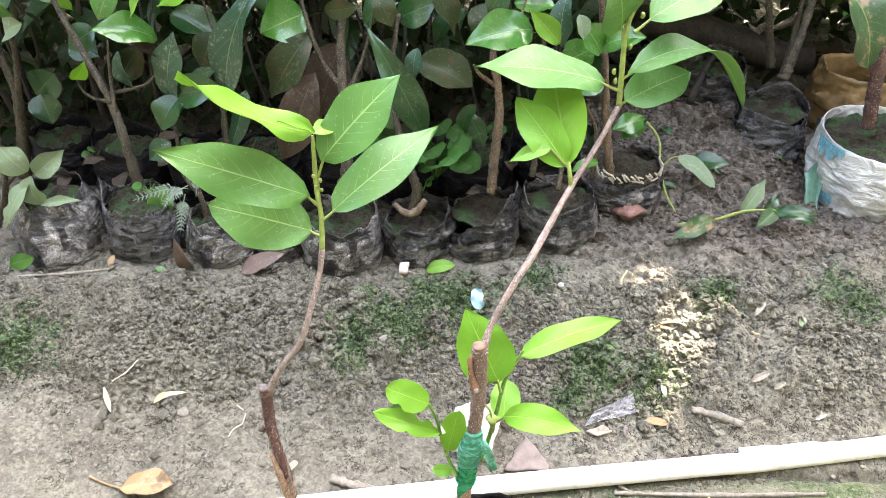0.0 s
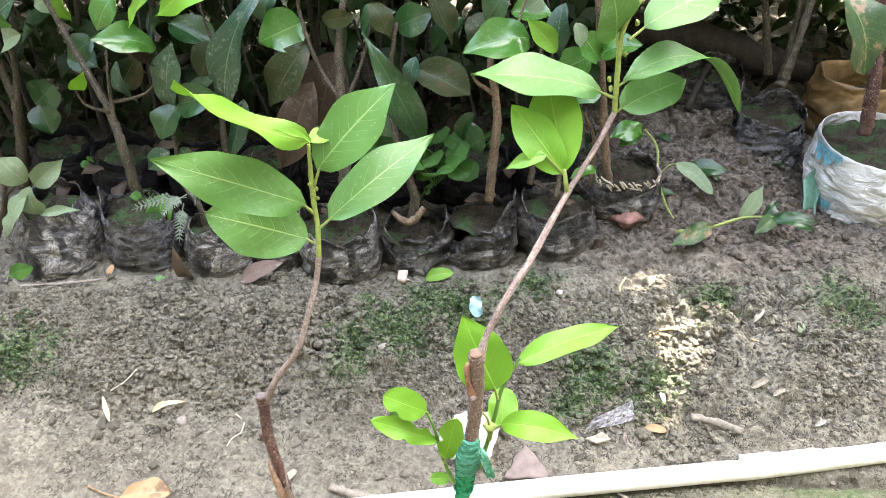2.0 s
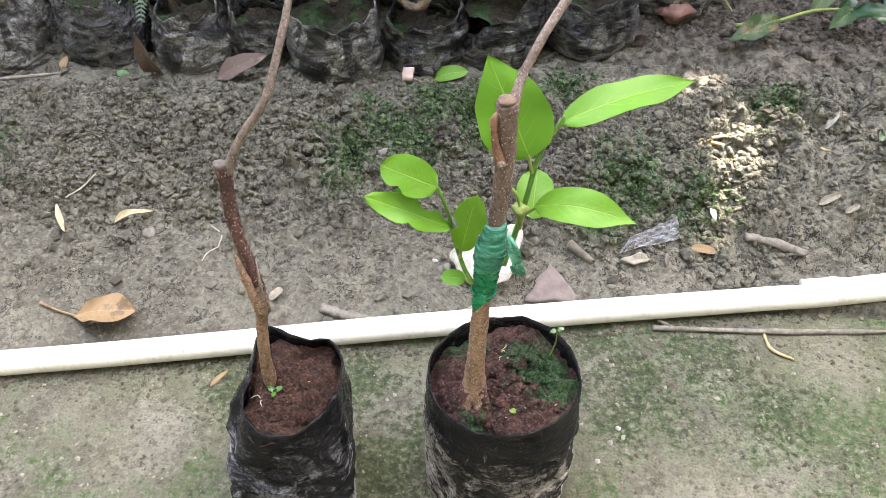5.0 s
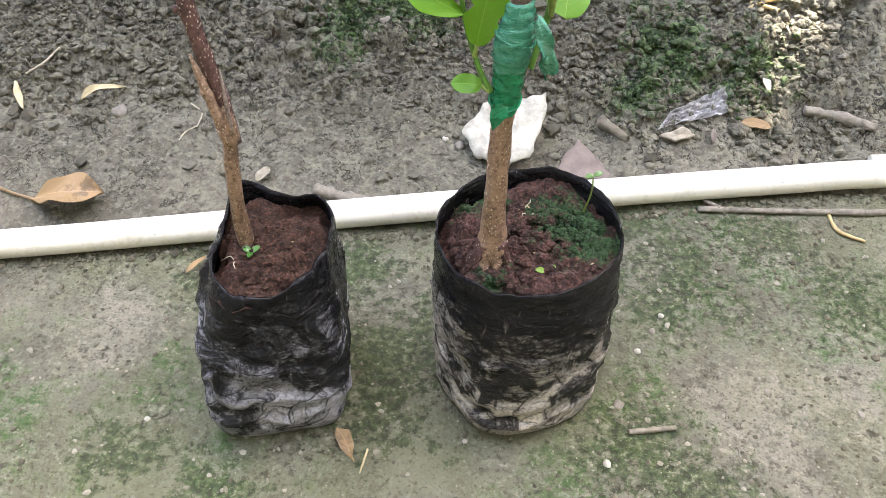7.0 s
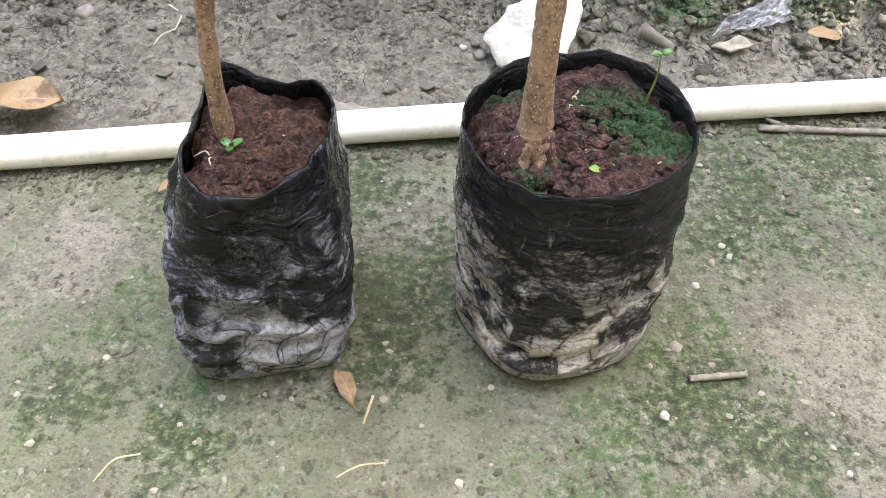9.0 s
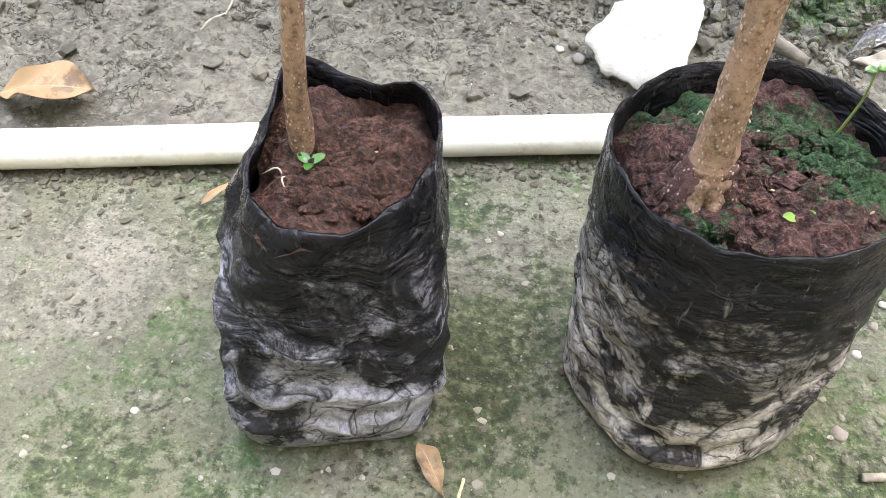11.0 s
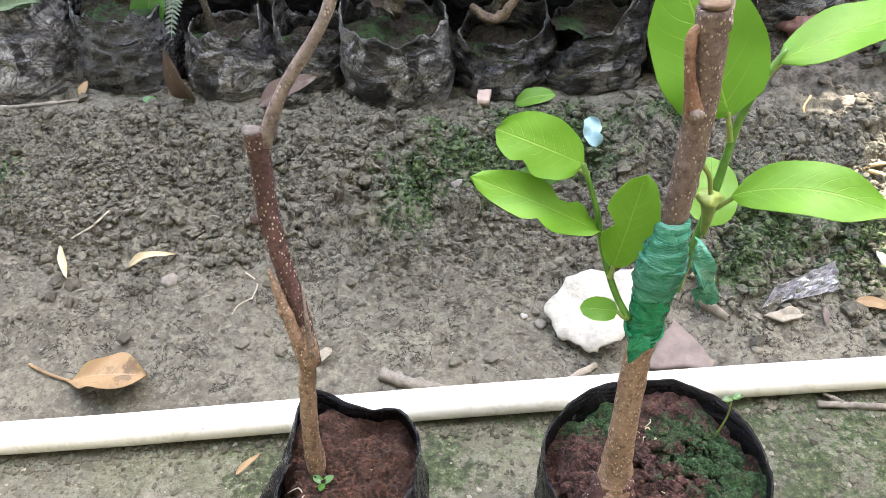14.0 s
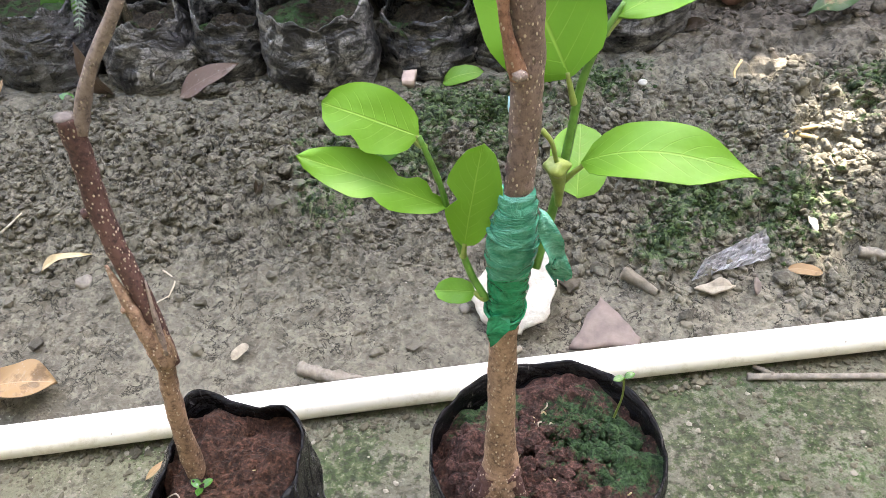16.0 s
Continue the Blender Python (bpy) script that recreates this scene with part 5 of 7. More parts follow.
plate("white_flake", "large dirty white flake of peeled material on soil", "debris", PAPER, ((0.109, 0.898, 0.034), (0.130, 0.924, 0.046), (0.192, 0.934, 0.062), (0.188, 0.889, 0.042), (0.176, 0.865, 0.030), (0.153, 0.855, 0.022), (0.123, 0.873, 0.024)), 0.003, 0.004, 0.05, 0.10, 2)
plate("roof_tile_shard", "dull brown triangular tile shard behind the pipe", "debris", TILE, ((0.195, 0.847, 0.016), (0.222, 0.897, 0.030), (0.253, 0.853, 0.022), (0.250, 0.847, 0.018)), 0.006, 0.003, 0.0, 0.01, 3)
def crumpled(name, label, category, material, a, b, c, d, deep, seed, thick=0.0005):
    """A torn, crumpled sheet laid over four corners."""
    a, b, c, d = (Vector((q[0], q[1], gz(q[0], q[1]) + q[2])) for q in (a, b, c, d))
    bm, grid = bmesh.new(), []
    for i in range(25):
        u, row = i / 24, []
        for j in range(15):
            v = j / 14
            edge = 0.10 * noise.noise(Vector((u * 6, v * 6, seed)))
            p = a.lerp(b, min(1, max(0, u + edge * (u > 0.9)))).lerp(d.lerp(c, u), min(1, v + edge * (v > 0.85)))
            q = Vector((u * 4.2, v * 2.2, seed))
            h = abs(noise.noise(q)) + 0.5 * abs(noise.noise(q * 2.3)) + 0.2 * noise.noise(q * 5)
            row.append(bm.verts.new(p + Vector((0, -0.3, 1)) * (deep * h)))
        grid.append(row)
    for p, q in zip(grid, grid[1:]):
        for j in range(14):
            bm.faces.new((p[j], p[j + 1], q[j + 1], q[j]))
    bmesh.ops.solidify(bm, geom=bm.faces[:], thickness=thick)
    ob = thing(name, (a + b + c + d) / 4, label, category)
    part("sheet", bm, material, ob, smooth=False)
    return ob


crumpled("plastic_scrap", "crumpled torn grey see-through plastic on the bank foot", "debris", GREY_FILM, (0.303, 0.921, 0.003), (0.373, 0.941, 0.003), (0.369, 0.960, 0.006), (0.316, 0.940, 0.004), 0.007, 4)
for label, (x, y), length, turn, material in (("small white flake on the bank", (0.412, 0.971), 0.016, 1.8, PAPER), ("pale brown seed pod on the bank", (0.542, 0.984), 0.022, 0.1, PALE_BARK), ("pale brown seed pod on the bank", (0.565, 0.971), 0.016, 0.3, PALE_BARK), ("white scrap on mossy soil", (0.555, 1.078), 0.018, 0.6, PAPER), ("purplish stone chip on the bank foot", (0.357, 0.916), 0.014, 1.5, TILE), ("white scrap by the pipe", (0.617, 0.942), 0.014, 0.2, PAPER), ("pale crumb of mortar on the bank", (0.46, 1.07), 0.012, 0.9, PALE_BARK)):
    ground_leaf(label, (x - 0.5 * length * math.cos(turn), y - 0.5 * length * math.sin(turn), 0), (x + 0.5 * length * math.cos(turn), y + 0.5 * length * math.sin(turn), 0), length * 0.42, material, name="soil_scrap", lift=0.006, wide=0.5, blunt=0.45, fold=0.4, wave=0.05, thick=0.002, nl=10, nw=3, face=(0, -0.5, 1))
loop = [(0.446 + 0.011 * math.cos(k * 0.55), 1.027 + 0.011 * math.sin(k * 0.55)) for k in range(11)]
ob = thing("rootlet", (0.446, 1.027, gz(0.446, 1.027)), "curled pale rootlet on the bank", "rootlet")
part("fibre", tube([(x, y, gz(x, y) + 0.004 + 0.003 * math.sin(k)) for k, (x, y) in enumerate(loop)], [0.0009, 0.0011, 0.0007], 6, 40, 0.3, 2), ROOT, ob)
stick("thin white rootlet on the bank", (0.415, 1.040, 0), (0.436, 1.022, 0), 0.0010, ROOT, name="rootlet", bend=0.2)
stick("thin white rootlet on the bank", (0.420, 1.022, 0), (0.432, 1.036, 0), 0.0008, ROOT, name="rootlet", bend=-0.2)
plate("bark_flake", "pale bark flake on soil", "debris", PALE_BARK, ((0.303, 0.913, 0.020), (0.326, 0.919, 0.025), (0.339, 0.912, 0.022), (0.319, 0.905, 0.018)), 0.003, 0.004, 0.05, 0.12, 5)
blue = (0.151, 1.082, 0.090)
ob = thing("plastic_scrap", (blue[0], blue[1], gz(blue[0], blue[1])), "small pale blue plastic scrap on mossy soil", "debris")
part("sheet", leaf_mesh((blue[0] + 0.004, blue[1] - 0.006, gz(blue[0], blue[1]) + 0.003), (blue[0] - 0.002, blue[1] + 0.016, gz(blue[0], blue[1]) + 0.026), 0.020, face=(0.2, -0.8, 0.6), fold=0.35, wave=0.10, blunt=0.35, wide=0.5, nl=10, seed=2, bites=((1, 0.4, 0.4, 0.1),)), BLUE_SCRAP, ob)
plate("brick_chip", "small pale pink brick chip below the bags", "debris", plain("pale_pink_chip", (0.40, 0.31, 0.265), 0.8, 100, 0.15), ((0.030, 1.145, 0.090), (0.030, 1.168, 0.095), (0.044, 1.168, 0.095), (0.043, 1.146, 0.090)), 0.008, 0.009, 0, 0.02, 7)
a, b = Vector((0.247, 0.933, 0.030)), Vector((0.273, 0.909, 0.022))
a.z, b.z = gz(a.x, a.y) + 0.006, gz(b.x, b.y) + 0.004
ob = thing("shell_scrap", a, "curled pale grey peel on the bank foot", "debris")
bm = bmesh.new()
across = (b - a).cross(Vector((0, 0, 1))).normalized()
grid = []
for i in range(13):
    c, row = a.lerp(b, i / 12), []
    for j in range(15):
        ang = -0.6 + 4.6 * j / 14
        r = (0.0068 - 0.0035 * i / 12) * (1 + 0.05 * j / 14 + 0.2 * noise.noise(Vector((i * 0.4, j * 0.3, 1))))
        row.append(bm.verts.new(c + across * (math.cos(ang) * r) + Vector((0, 0, math.sin(ang) * r))))
    grid.append(row)
for p, q in zip(grid, grid[1:]):
    for j in range(14):
        bm.faces.new((p[j], p[j + 1], q[j + 1], q[j]))
bmesh.ops.solidify(bm, geom=bm.faces[:], thickness=0.0006)
part("sheet", bm, PALE_BARK, ob)
plate("paper_scrap", "tiny pink paper scrap below the bags", "debris", PAPER, ((0.024, 1.166, 0.080), (0.040, 1.171, 0.085), (0.047, 1.163, 0.085), (0.031, 1.159, 0.080)), 0.0012, 0.004, 0.05, 0.1, 9)


def pebble(label, p, r, material, z=None, seed=0, flat=0.7):
    x, y = p[0], p[1]
    z = gz(x, y) if z is None else z
    ob = thing("pebble", (x, y, z), label, "pebble")
    part("stone", lump((x, y, z + r * flat * 0.45), r, flat, seed), material, ob)


pebble("grey pebble on the bank", (-0.244, 0.911, 0.050), 0.0085, STONE, seed=1)
pebble("small white pebble on soil", (0.107, 0.892, 0.020), 0.0052, STONE, seed=2)
pebble("small white pebble on soil", (0.092, 0.899, 0.025), 0.0035, WHITE_STONE, seed=3)
pebble("small white pebble on the bank", (0.275, 1.115, 0.120), 0.0050, WHITE_STONE, seed=4)
pebble("grey pebble on the bank", (0.021, 1.022, 0.090), 0.0075, STONE, seed=5)
pebble("grey pebble on mossy soil", (0.023, 1.021, 0.090), 0.0085, STONE, seed=6)
pebble("brown stone half sunk in soil", (0.382, 0.924, 0.025), 0.010, MUD, seed=8, flat=0.5)
brick = (0.391, 1.299, 0.105)
ob = thing("brick_lump", (brick[0], brick[1], gz(brick[0], brick[1])), "crumbling red brick lump beside a rotten bag", "brick")
part("brick", lump((brick[0], brick[1], gz(brick[0], brick[1]) + 0.008), 0.026, 0.7, 4, 3), BRICK, ob)
pebble("tiny white pebble on the paving", (0.289, 0.699, 0.000), 0.0026, WHITE_STONE, 0.0, 11)
pebble("tiny white pebble on the paving", (0.267, 0.661, 0.000), 0.0028, WHITE_STONE, 0.0, 12)
pebble("tiny white pebble on the paving", (0.280, 0.682, 0.000), 0.0030, STONE, 0.0, 13)
pebble("tiny white pebble on the paving", (0.338, 0.529, -0.000), 0.0020, WHITE_STONE, 0.0, 14)
pebble("tiny white pebble on the paving", (0.238, 0.558, 0.000), 0.0030, WHITE_STONE, 0.0, 15)
pebble("grey crumb of soil on the paving", (0.249, 0.609, 0.000), 0.0042, STONE, 0.0, 16, 0.45)
pebble("tiny white pebble on the paving", (-0.110, 0.572, 0.000), 0.0022, WHITE_STONE, 0.0, 17)
pebble("tiny white pebble on the paving", (0.363, 0.629, 0.000), 0.0022, STONE, 0.0, 18, 0.5)

# crumbs of soil on the bank and grit on the paving
rng = np.random.default_rng(7)
ICO = bmesh.new()
bmesh.ops.create_icosphere(ICO, subdivisions=1, radius=1)
ICO_V = np.array([v.co[:] for v in ICO.verts])
ICO_F = np.array([[v.index for v in f.verts] for f in ICO.faces])
ICO.free()


def crumbs(name, label, category, px, py, pz, size, flat, material, parent=None):
    n = len(px)
    jit = 1 + 0.8 * (rng.random((n, len(ICO_V), 1)) - 0.5)
    ang = rng.random(n) * 6.28
    v = ICO_V[None] * jit
    ca, sa = np.cos(ang)[:, None], np.sin(ang)[:, None]
    stretch = (0.7 + 0.7 * rng.random(n))[:, None]
    vx, vy = v[..., 0] * stretch, v[..., 1]
    v = np.stack([vx * ca - vy * sa, vx * sa + vy * ca, v[..., 2] * flat], -1) * size[:, None, None]
    v = v + np.stack([px, py, pz], -1)[:, None]
    f = ICO_F[None] + (np.arange(n) * len(ICO_V))[:, None, None]
    if parent:
        ob = mesh_object(name, v.reshape(-1, 3) - np.array(parent.location), f.reshape(-1, 3), material, parent, False)
        return tagged(ob, kind="stuff")
    return tagged(mesh_object(name, v.reshape(-1, 3), f.reshape(-1, 3), material, None, False), label, category, kind="stuff")


n = 110000
px, py = rng.uniform(-0.60, 0.76, n), rng.uniform(0.86, 1.17, n)
band = np.clip((py - 0.90) / 0.05, -0.8, 1) * np.clip((1.14 - py) / 0.04, -0.3, 1)
keep = fbm(px * 11, py * 14, 3, 77) + 0.35 * fbm(px * 50, py * 50, 2, 78) + 0.30 * band > 0.24
px, py = px[keep][:15000], py[keep][:15000]
size = 0.0007 + 0.0030 * rng.random(len(px)) ** 3.2
crumbs("soil_crumbs", "loose crumbs of damp grey-brown soil", "soil", px, py, ground(px, py) + size * 0.15, size, 0.8, CRUMB)
BALL = bmesh.new()
bmesh.ops.create_icosphere(BALL, subdivisions=2, radius=1)
BALL_V = np.array([v.co[:] for v in BALL.verts])
BALL_F = np.array([[v.index for v in f.verts] for f in BALL.faces])
BALL.free()


def clod_field(label, px, py, size, material):
    """Broken clods: balls cut back by random planes, half sunk in the bank."""
    n = len(px)
    v = np.repeat(BALL_V[None], n, 0) * (1 + 0.25 * (rng.random((n, len(BALL_V), 1)) - 0.5))
    for _ in range(10):
        d = rng.normal(0, 1, (n, 3))
        d /= np.linalg.norm(d, axis=1)[:, None]
        over = np.maximum(0, (v * d[:, None]).sum(-1) - (0.32 + 0.40 * rng.random(n))[:, None])
        v = v - over[..., None] * d[:, None]
    v = v * (size[:, None] * (0.75 + 0.6 * rng.random((n, 3))))[:, None] * np.array([1, 1, 0.85])
    v = v + np.stack([px, py, ground(px, py) + size * 0.12], -1)[:, None]
    f = BALL_F[None] + (np.arange(n) * len(BALL_V))[:, None, None]
    return tagged(mesh_object("soil_clods", v.reshape(-1, 3), f.reshape(-1, 3), material, None, True), label, "soil", kind="stuff")


n = 60000
px, py = rng.uniform(-0.60, 0.76, n), rng.uniform(0.87, 1.17, n)
band = np.clip((py - 0.91) / 0.05, -0.9, 1) * np.clip((1.15 - py) / 0.04, -0.4, 1)
keep = fbm(px * 9, py * 12, 3, 57) + 0.4 * fbm(px * 34, py * 34, 2, 58) + 0.34 * band > 0.22
px, py = px[keep][:8000], py[keep][:8000]
clod_field("broken clods of damp grey-brown soil on the bank", px, py, 0.0016 + 0.0068 * rng.random(len(px)) ** 2.8, MUD)
px, py = rng.uniform(0.34, 0.80, 520), rng.uniform(1.18, 1.66, 520)
clod_field("dark wet clods on the mound beside the bags", px, py, 0.0025 + 0.0095 * rng.random(520) ** 2.6, MUD)

n = 4200
px, py = rng.uniform(-0.85, 1.05, n), rng.uniform(0.84, 1.65, n)
size = 0.0010 + 0.0070 * rng.random(n) ** 5
crumbs("soil_crumbs", "scattered clods of grey-brown soil", "soil", px, py, ground(px, py) + size * 0.2, size, 0.7, CRUMB)
n = 5500
px, py = rng.uniform(0.30, 0.82, n), rng.uniform(1.24, 1.68, n)
keep = fbm(px * 10, py * 10, 3, 47) > -0.05
px, py = px[keep], py[keep]
size = 0.0010 + 0.0040 * rng.random(len(px)) ** 3
crumbs("soil_crumbs", "dark damp clods on the mound behind", "soil", px, py, ground(px, py) + size * 0.25, size, 0.75, CRUMB)
n = 8000
px, py = rng.uniform(-0.6, 0.75, n), rng.uniform(0.83, 1.12, n)
size = 0.0005 + 0.0016 * rng.random(n) ** 3
crumbs("soil_crumbs", "tiny dark crumbs of damp soil", "soil", px, py, ground(px, py) + size * 0.25, size, 0.8, TINY_CRUMB)
n = 7500
px, py = rng.uniform(-0.6, 0.85, n), rng.uniform(0.35, 0.84, n)
size = 0.0005 + 0.0021 * rng.random(n) ** 4.5
crumbs("grit", "pale grit and soil crumbs scattered on paving", "grit", px, py, paving_height(px, py) + size * 0.3, size, 0.6, GRIT)
n = 9500
px, py = rng.uniform(-0.6, 0.85, n), rng.uniform(0.40, 0.84, n)
keep = fbm(px * 8, py * 8, 3, 19) > 0.02
px, py = px[keep], py[keep]
size = 0.0005 + 0.0028 * rng.random(len(px)) ** 5
crumbs("soil_crumbs", "dark soil crumbs trodden over the paving", "soil", px, py, paving_height(px, py) + size * 0.3, size, 0.6, DARK_CRUMB)
# crumbs by the pipe, darkened and packed to paint its contact shadow
n = 2600
px = -0.6 + 1.4 * rng.random(n) ** 1.3
py = 0.791 + (px - 0.03) * 0.177 - 0.006 - np.abs(rng.normal(0, 0.011, n))
size = 0.0007 + 0.0030 * rng.random(n) ** 4
crumbs("soil_crumbs", "soil crumbs along the pipe, dark to paint its contact shadow", "soil", px, py, paving_height(px, py) + size * 0.3, size, 0.6, DARK_CRUMB)

for owner, cx, cy, r, z, soil in ((left_bag, 0.001, 0.627, 0.031, 0.133, RED_SOIL), (right_bag, 0.173, 0.644, 0.052, 0.137, RED_MOSSY)):
    n = 1800
    rr, aa = r * np.sqrt(rng.random(n)), rng.random(n) * 6.283
    size = 0.0006 + 0.0042 * rng.random(n) ** 4
    px, py = cx + rr * np.cos(aa), cy + rr * np.sin(aa)
    crumbs("crumbly_topsoil", "", "", px, py, z + 0.004 * (1 - (rr / r) ** 2) + size * 0.3, size, 0.8, soil, owner)

for owner, cx, cy, r, z, count in ((left_bag, 0.001, 0.625, 0.028, 0.135, 9), (right_bag, 0.172, 0.640, 0.046, 0.139, 18)):
    for k in range(count):
        a, d, turn = 6.283 * rng.random(), r * math.sqrt(rng.random()), 6.283 * rng.random()
        x, y, w = cx + d * math.cos(a), cy + d * math.sin(a), 0.004 + 0.007 * rng.random()
        part("root_fibre", tube([(x, y, z), (x + w * 0.5 * math.cos(turn), y + w * 0.5 * math.sin(turn), z + 0.003), (x + w * math.cos(turn + 0.6), y + w * math.sin(turn + 0.6), z + 0.0005)], [0.0003, 0.0005, 0.0002], 5, 8, 0.3, k), HUSK if k % 3 else ROOT, owner)
for k in range(16):
    a, d = 6.283 * k / 16 + 0.3 * rng.random(), 0.013 + 0.012 * rng.random()
    part("soil_lump", lump((0.1495 + d * math.cos(a), 0.628 + d * math.sin(a) * 0.9, 0.138 + 0.003 * rng.random()), 0.0028 + 0.0035 * rng.random(), 0.8, k, 2, None, 0.6), RED_MOSSY, right_bag)
for k in range(9):
    a, d = 6.283 * rng.random(), 0.010 + 0.014 * rng.random()
    part("soil_lump", lump((-0.004 + d * math.cos(a), 0.625 + d * math.sin(a), 0.134 + 0.002 * rng.random()), 0.0022 + 0.0025 * rng.random(), 0.8, k + 20, 2, None, 0.6), RED_SOIL, left_bag)

moss = []
for (x, y, z), r in MOSS:
    k = int(240000 * r * r)
    rr, aa = r * 1.15 * np.abs(rng.normal(0, 0.6, k)), rng.random(k) * 6.283
    moss.append(np.stack([x + rr * np.cos(aa), y + rr * np.sin(aa)], -1))
moss = np.concatenate(moss)
moss = moss[(fbm(moss[:, 0] * 30, moss[:, 1] * 30, 3, 15) > -0.02) & (moss[:, 1] > 0.86)]
size = 0.0006 + 0.0017 * rng.random(len(moss)) ** 2
crumbs("moss", "dark green moss tufts growing on damp soil", "moss", moss[:, 0], moss[:, 1], ground(moss[:, 0], moss[:, 1]) + 0.0012 + size * 0.4, size, 0.8, moss_green())

# ---- the row of nursery bags on the shelf of the bank ----
ROW = "row of nursery bags"


def row_bag(label, x, front, r, height, material, rim=(), seed=0, soil=BROWN_SOIL, depth=0.016, lean=(0, 0), wrinkle=0.0036, z=None, square=0.25, oval=0.9, flare=1.0, ragged=0.012, name="nursery_bag"):
    y = front + r * oval
    z = gz(x, front + 0.01) - 0.004 if z is None else z
    ob = thing(name, (x, y, z), label, "planting bag", ROW)
    polybag(ob, (x, y, z), r * 0.93, r * flare, height, material, soil, lean, rim, square, wrinkle * 0.8, depth, seed, 90, 40, seed * 37 % 90, oval, 0.12, 0.0, ragged, crumple=wrinkle)
    return ob


row_bag("slumped crumpled muddy black planting bag", -0.525, 1.150, 0.080, 0.098, POLY_GREY, ((100, 0.02, 60), (0, 0.012, 30)), 11, wrinkle=0.004, flare=0.62, depth=0.010)
row_bag("smooth black planting bag with mossy soil", -0.381, 1.160, 0.053, 0.100, POLY_CLEAN, ((178, 0.034, 16), (-60, -0.006, 40)), 12, wrinkle=0.004)
row_bag("low grey muddy planting bag with folded rim", -0.262, 1.160, 0.054, 0.076, POLY_GREY, ((20, 0.022, 26), (180, -0.004, 40)), 13, wrinkle=0.0048, flare=0.80, depth=0.012)
row_bag("small dark planting bag with a raised corner", -0.163, 1.178, 0.040, 0.072, POLY_ROW, ((165, 0.036, 22),), 14, depth=0.02)
row_bag("upright mud-streaked black planting bag", -0.065, 1.152, 0.0585, 0.092, POLY_GREY, ((15, 0.018, 22), (175, 0.022, 18), (-90, -0.004, 30)), 15, wrinkle=0.004)
row_bag("creased black planting bag with a knotted root", 0.053, 1.186, 0.049, 0.078, POLY_ROW, ((20, 0.022, 30), (-130, -0.012, 40), (90, 0.012, 40)), 16, depth=0.022, wrinkle=0.0048)
row_bag("tilted folded black planting bag open to one side", 0.156, 1.197, 0.053, 0.082, POLY_ROW, ((-10, 0.048, 45), (205, -0.030, 50), (90, 0.010, 40)), 17, depth=0.012, wrinkle=0.0045)
row_bag("black planting bag with dead leaves on its soil", 0.275, 1.210, 0.0555, 0.082, POLY_ROW, ((170, 0.020, 25), (60, 0.010, 30)), 18, wrinkle=0.0035)
rot = row_bag("rotten planting bag with a frayed pale rim", 0.390, 1.290, 0.054, 0.066, POLY_ROW, ((60, 0.02, 40),), 19, depth=0.004, wrinkle=0.004)
rng2 = random.Random(5)
for k in range(46):
    a = radians(-170 + 200 * k / 46 + rng2.uniform(-4, 4))
    c = Vector((0.390 + 0.054 * math.cos(a), 1.339 + 0.049 * math.sin(a), rot.location.z + 0.062 + 0.012 * rng2.random()))
    d = Vector((-math.sin(a), math.cos(a), rng2.uniform(-1.4, 0.5))).normalized() * rng2.uniform(0.007, 0.018)
    part("frayed_strip", tube([c - d / 2, c + Vector((0, -0.002, 0.001)), c + d / 2], [0.0013, 0.0016, 0.0009], 5, 5, 0.3, k), ROOT, rot)
for k, (x, y, r, h) in enumerate(((-0.60, 1.40, 0.055, 0.10), (-0.47, 1.37, 0.058, 0.105), (-0.335, 1.36, 0.055, 0.10), (-0.215, 1.34, 0.055, 0.118), (-0.10, 1.36, 0.054, 0.10), (0.02, 1.37, 0.054, 0.095), (0.14, 1.375, 0.056, 0.105), (0.26, 1.40, 0.054, 0.10))):
    row_bag("dark nursery bag standing in the second row", x, y - 0.03, r, h, POLY_DARK, ((40 + 70 * k, 0.016, 30), (-60, -0.006, 40)), 30 + k)
dark_bag = row_bag("dark crumpled planting bag in a hollow", 0.672, 1.49, 0.060, 0.115, POLY_CLEAN, ((165, 0.05, 16), (60, 0.02, 40), (-60, -0.02, 40)), 41, wrinkle=0.0045, z=0.085, ragged=0.006)
row_bag("dark muddy planting bag in deep shade", 0.60, 1.66, 0.06, 0.10, POLY_ROW, ((60, 0.02, 40),), 43, z=0.10)
kraft = row_bag("tall brown kraft planting bag", 0.862, 1.565, 0.082, 0.150, CARD, ((170, 0.012, 30), (60, -0.010, 25)), 42, wrinkle=0.0075, z=0.085, depth=0.06, square=0.5, oval=0.75, flare=1.12, ragged=0.005)

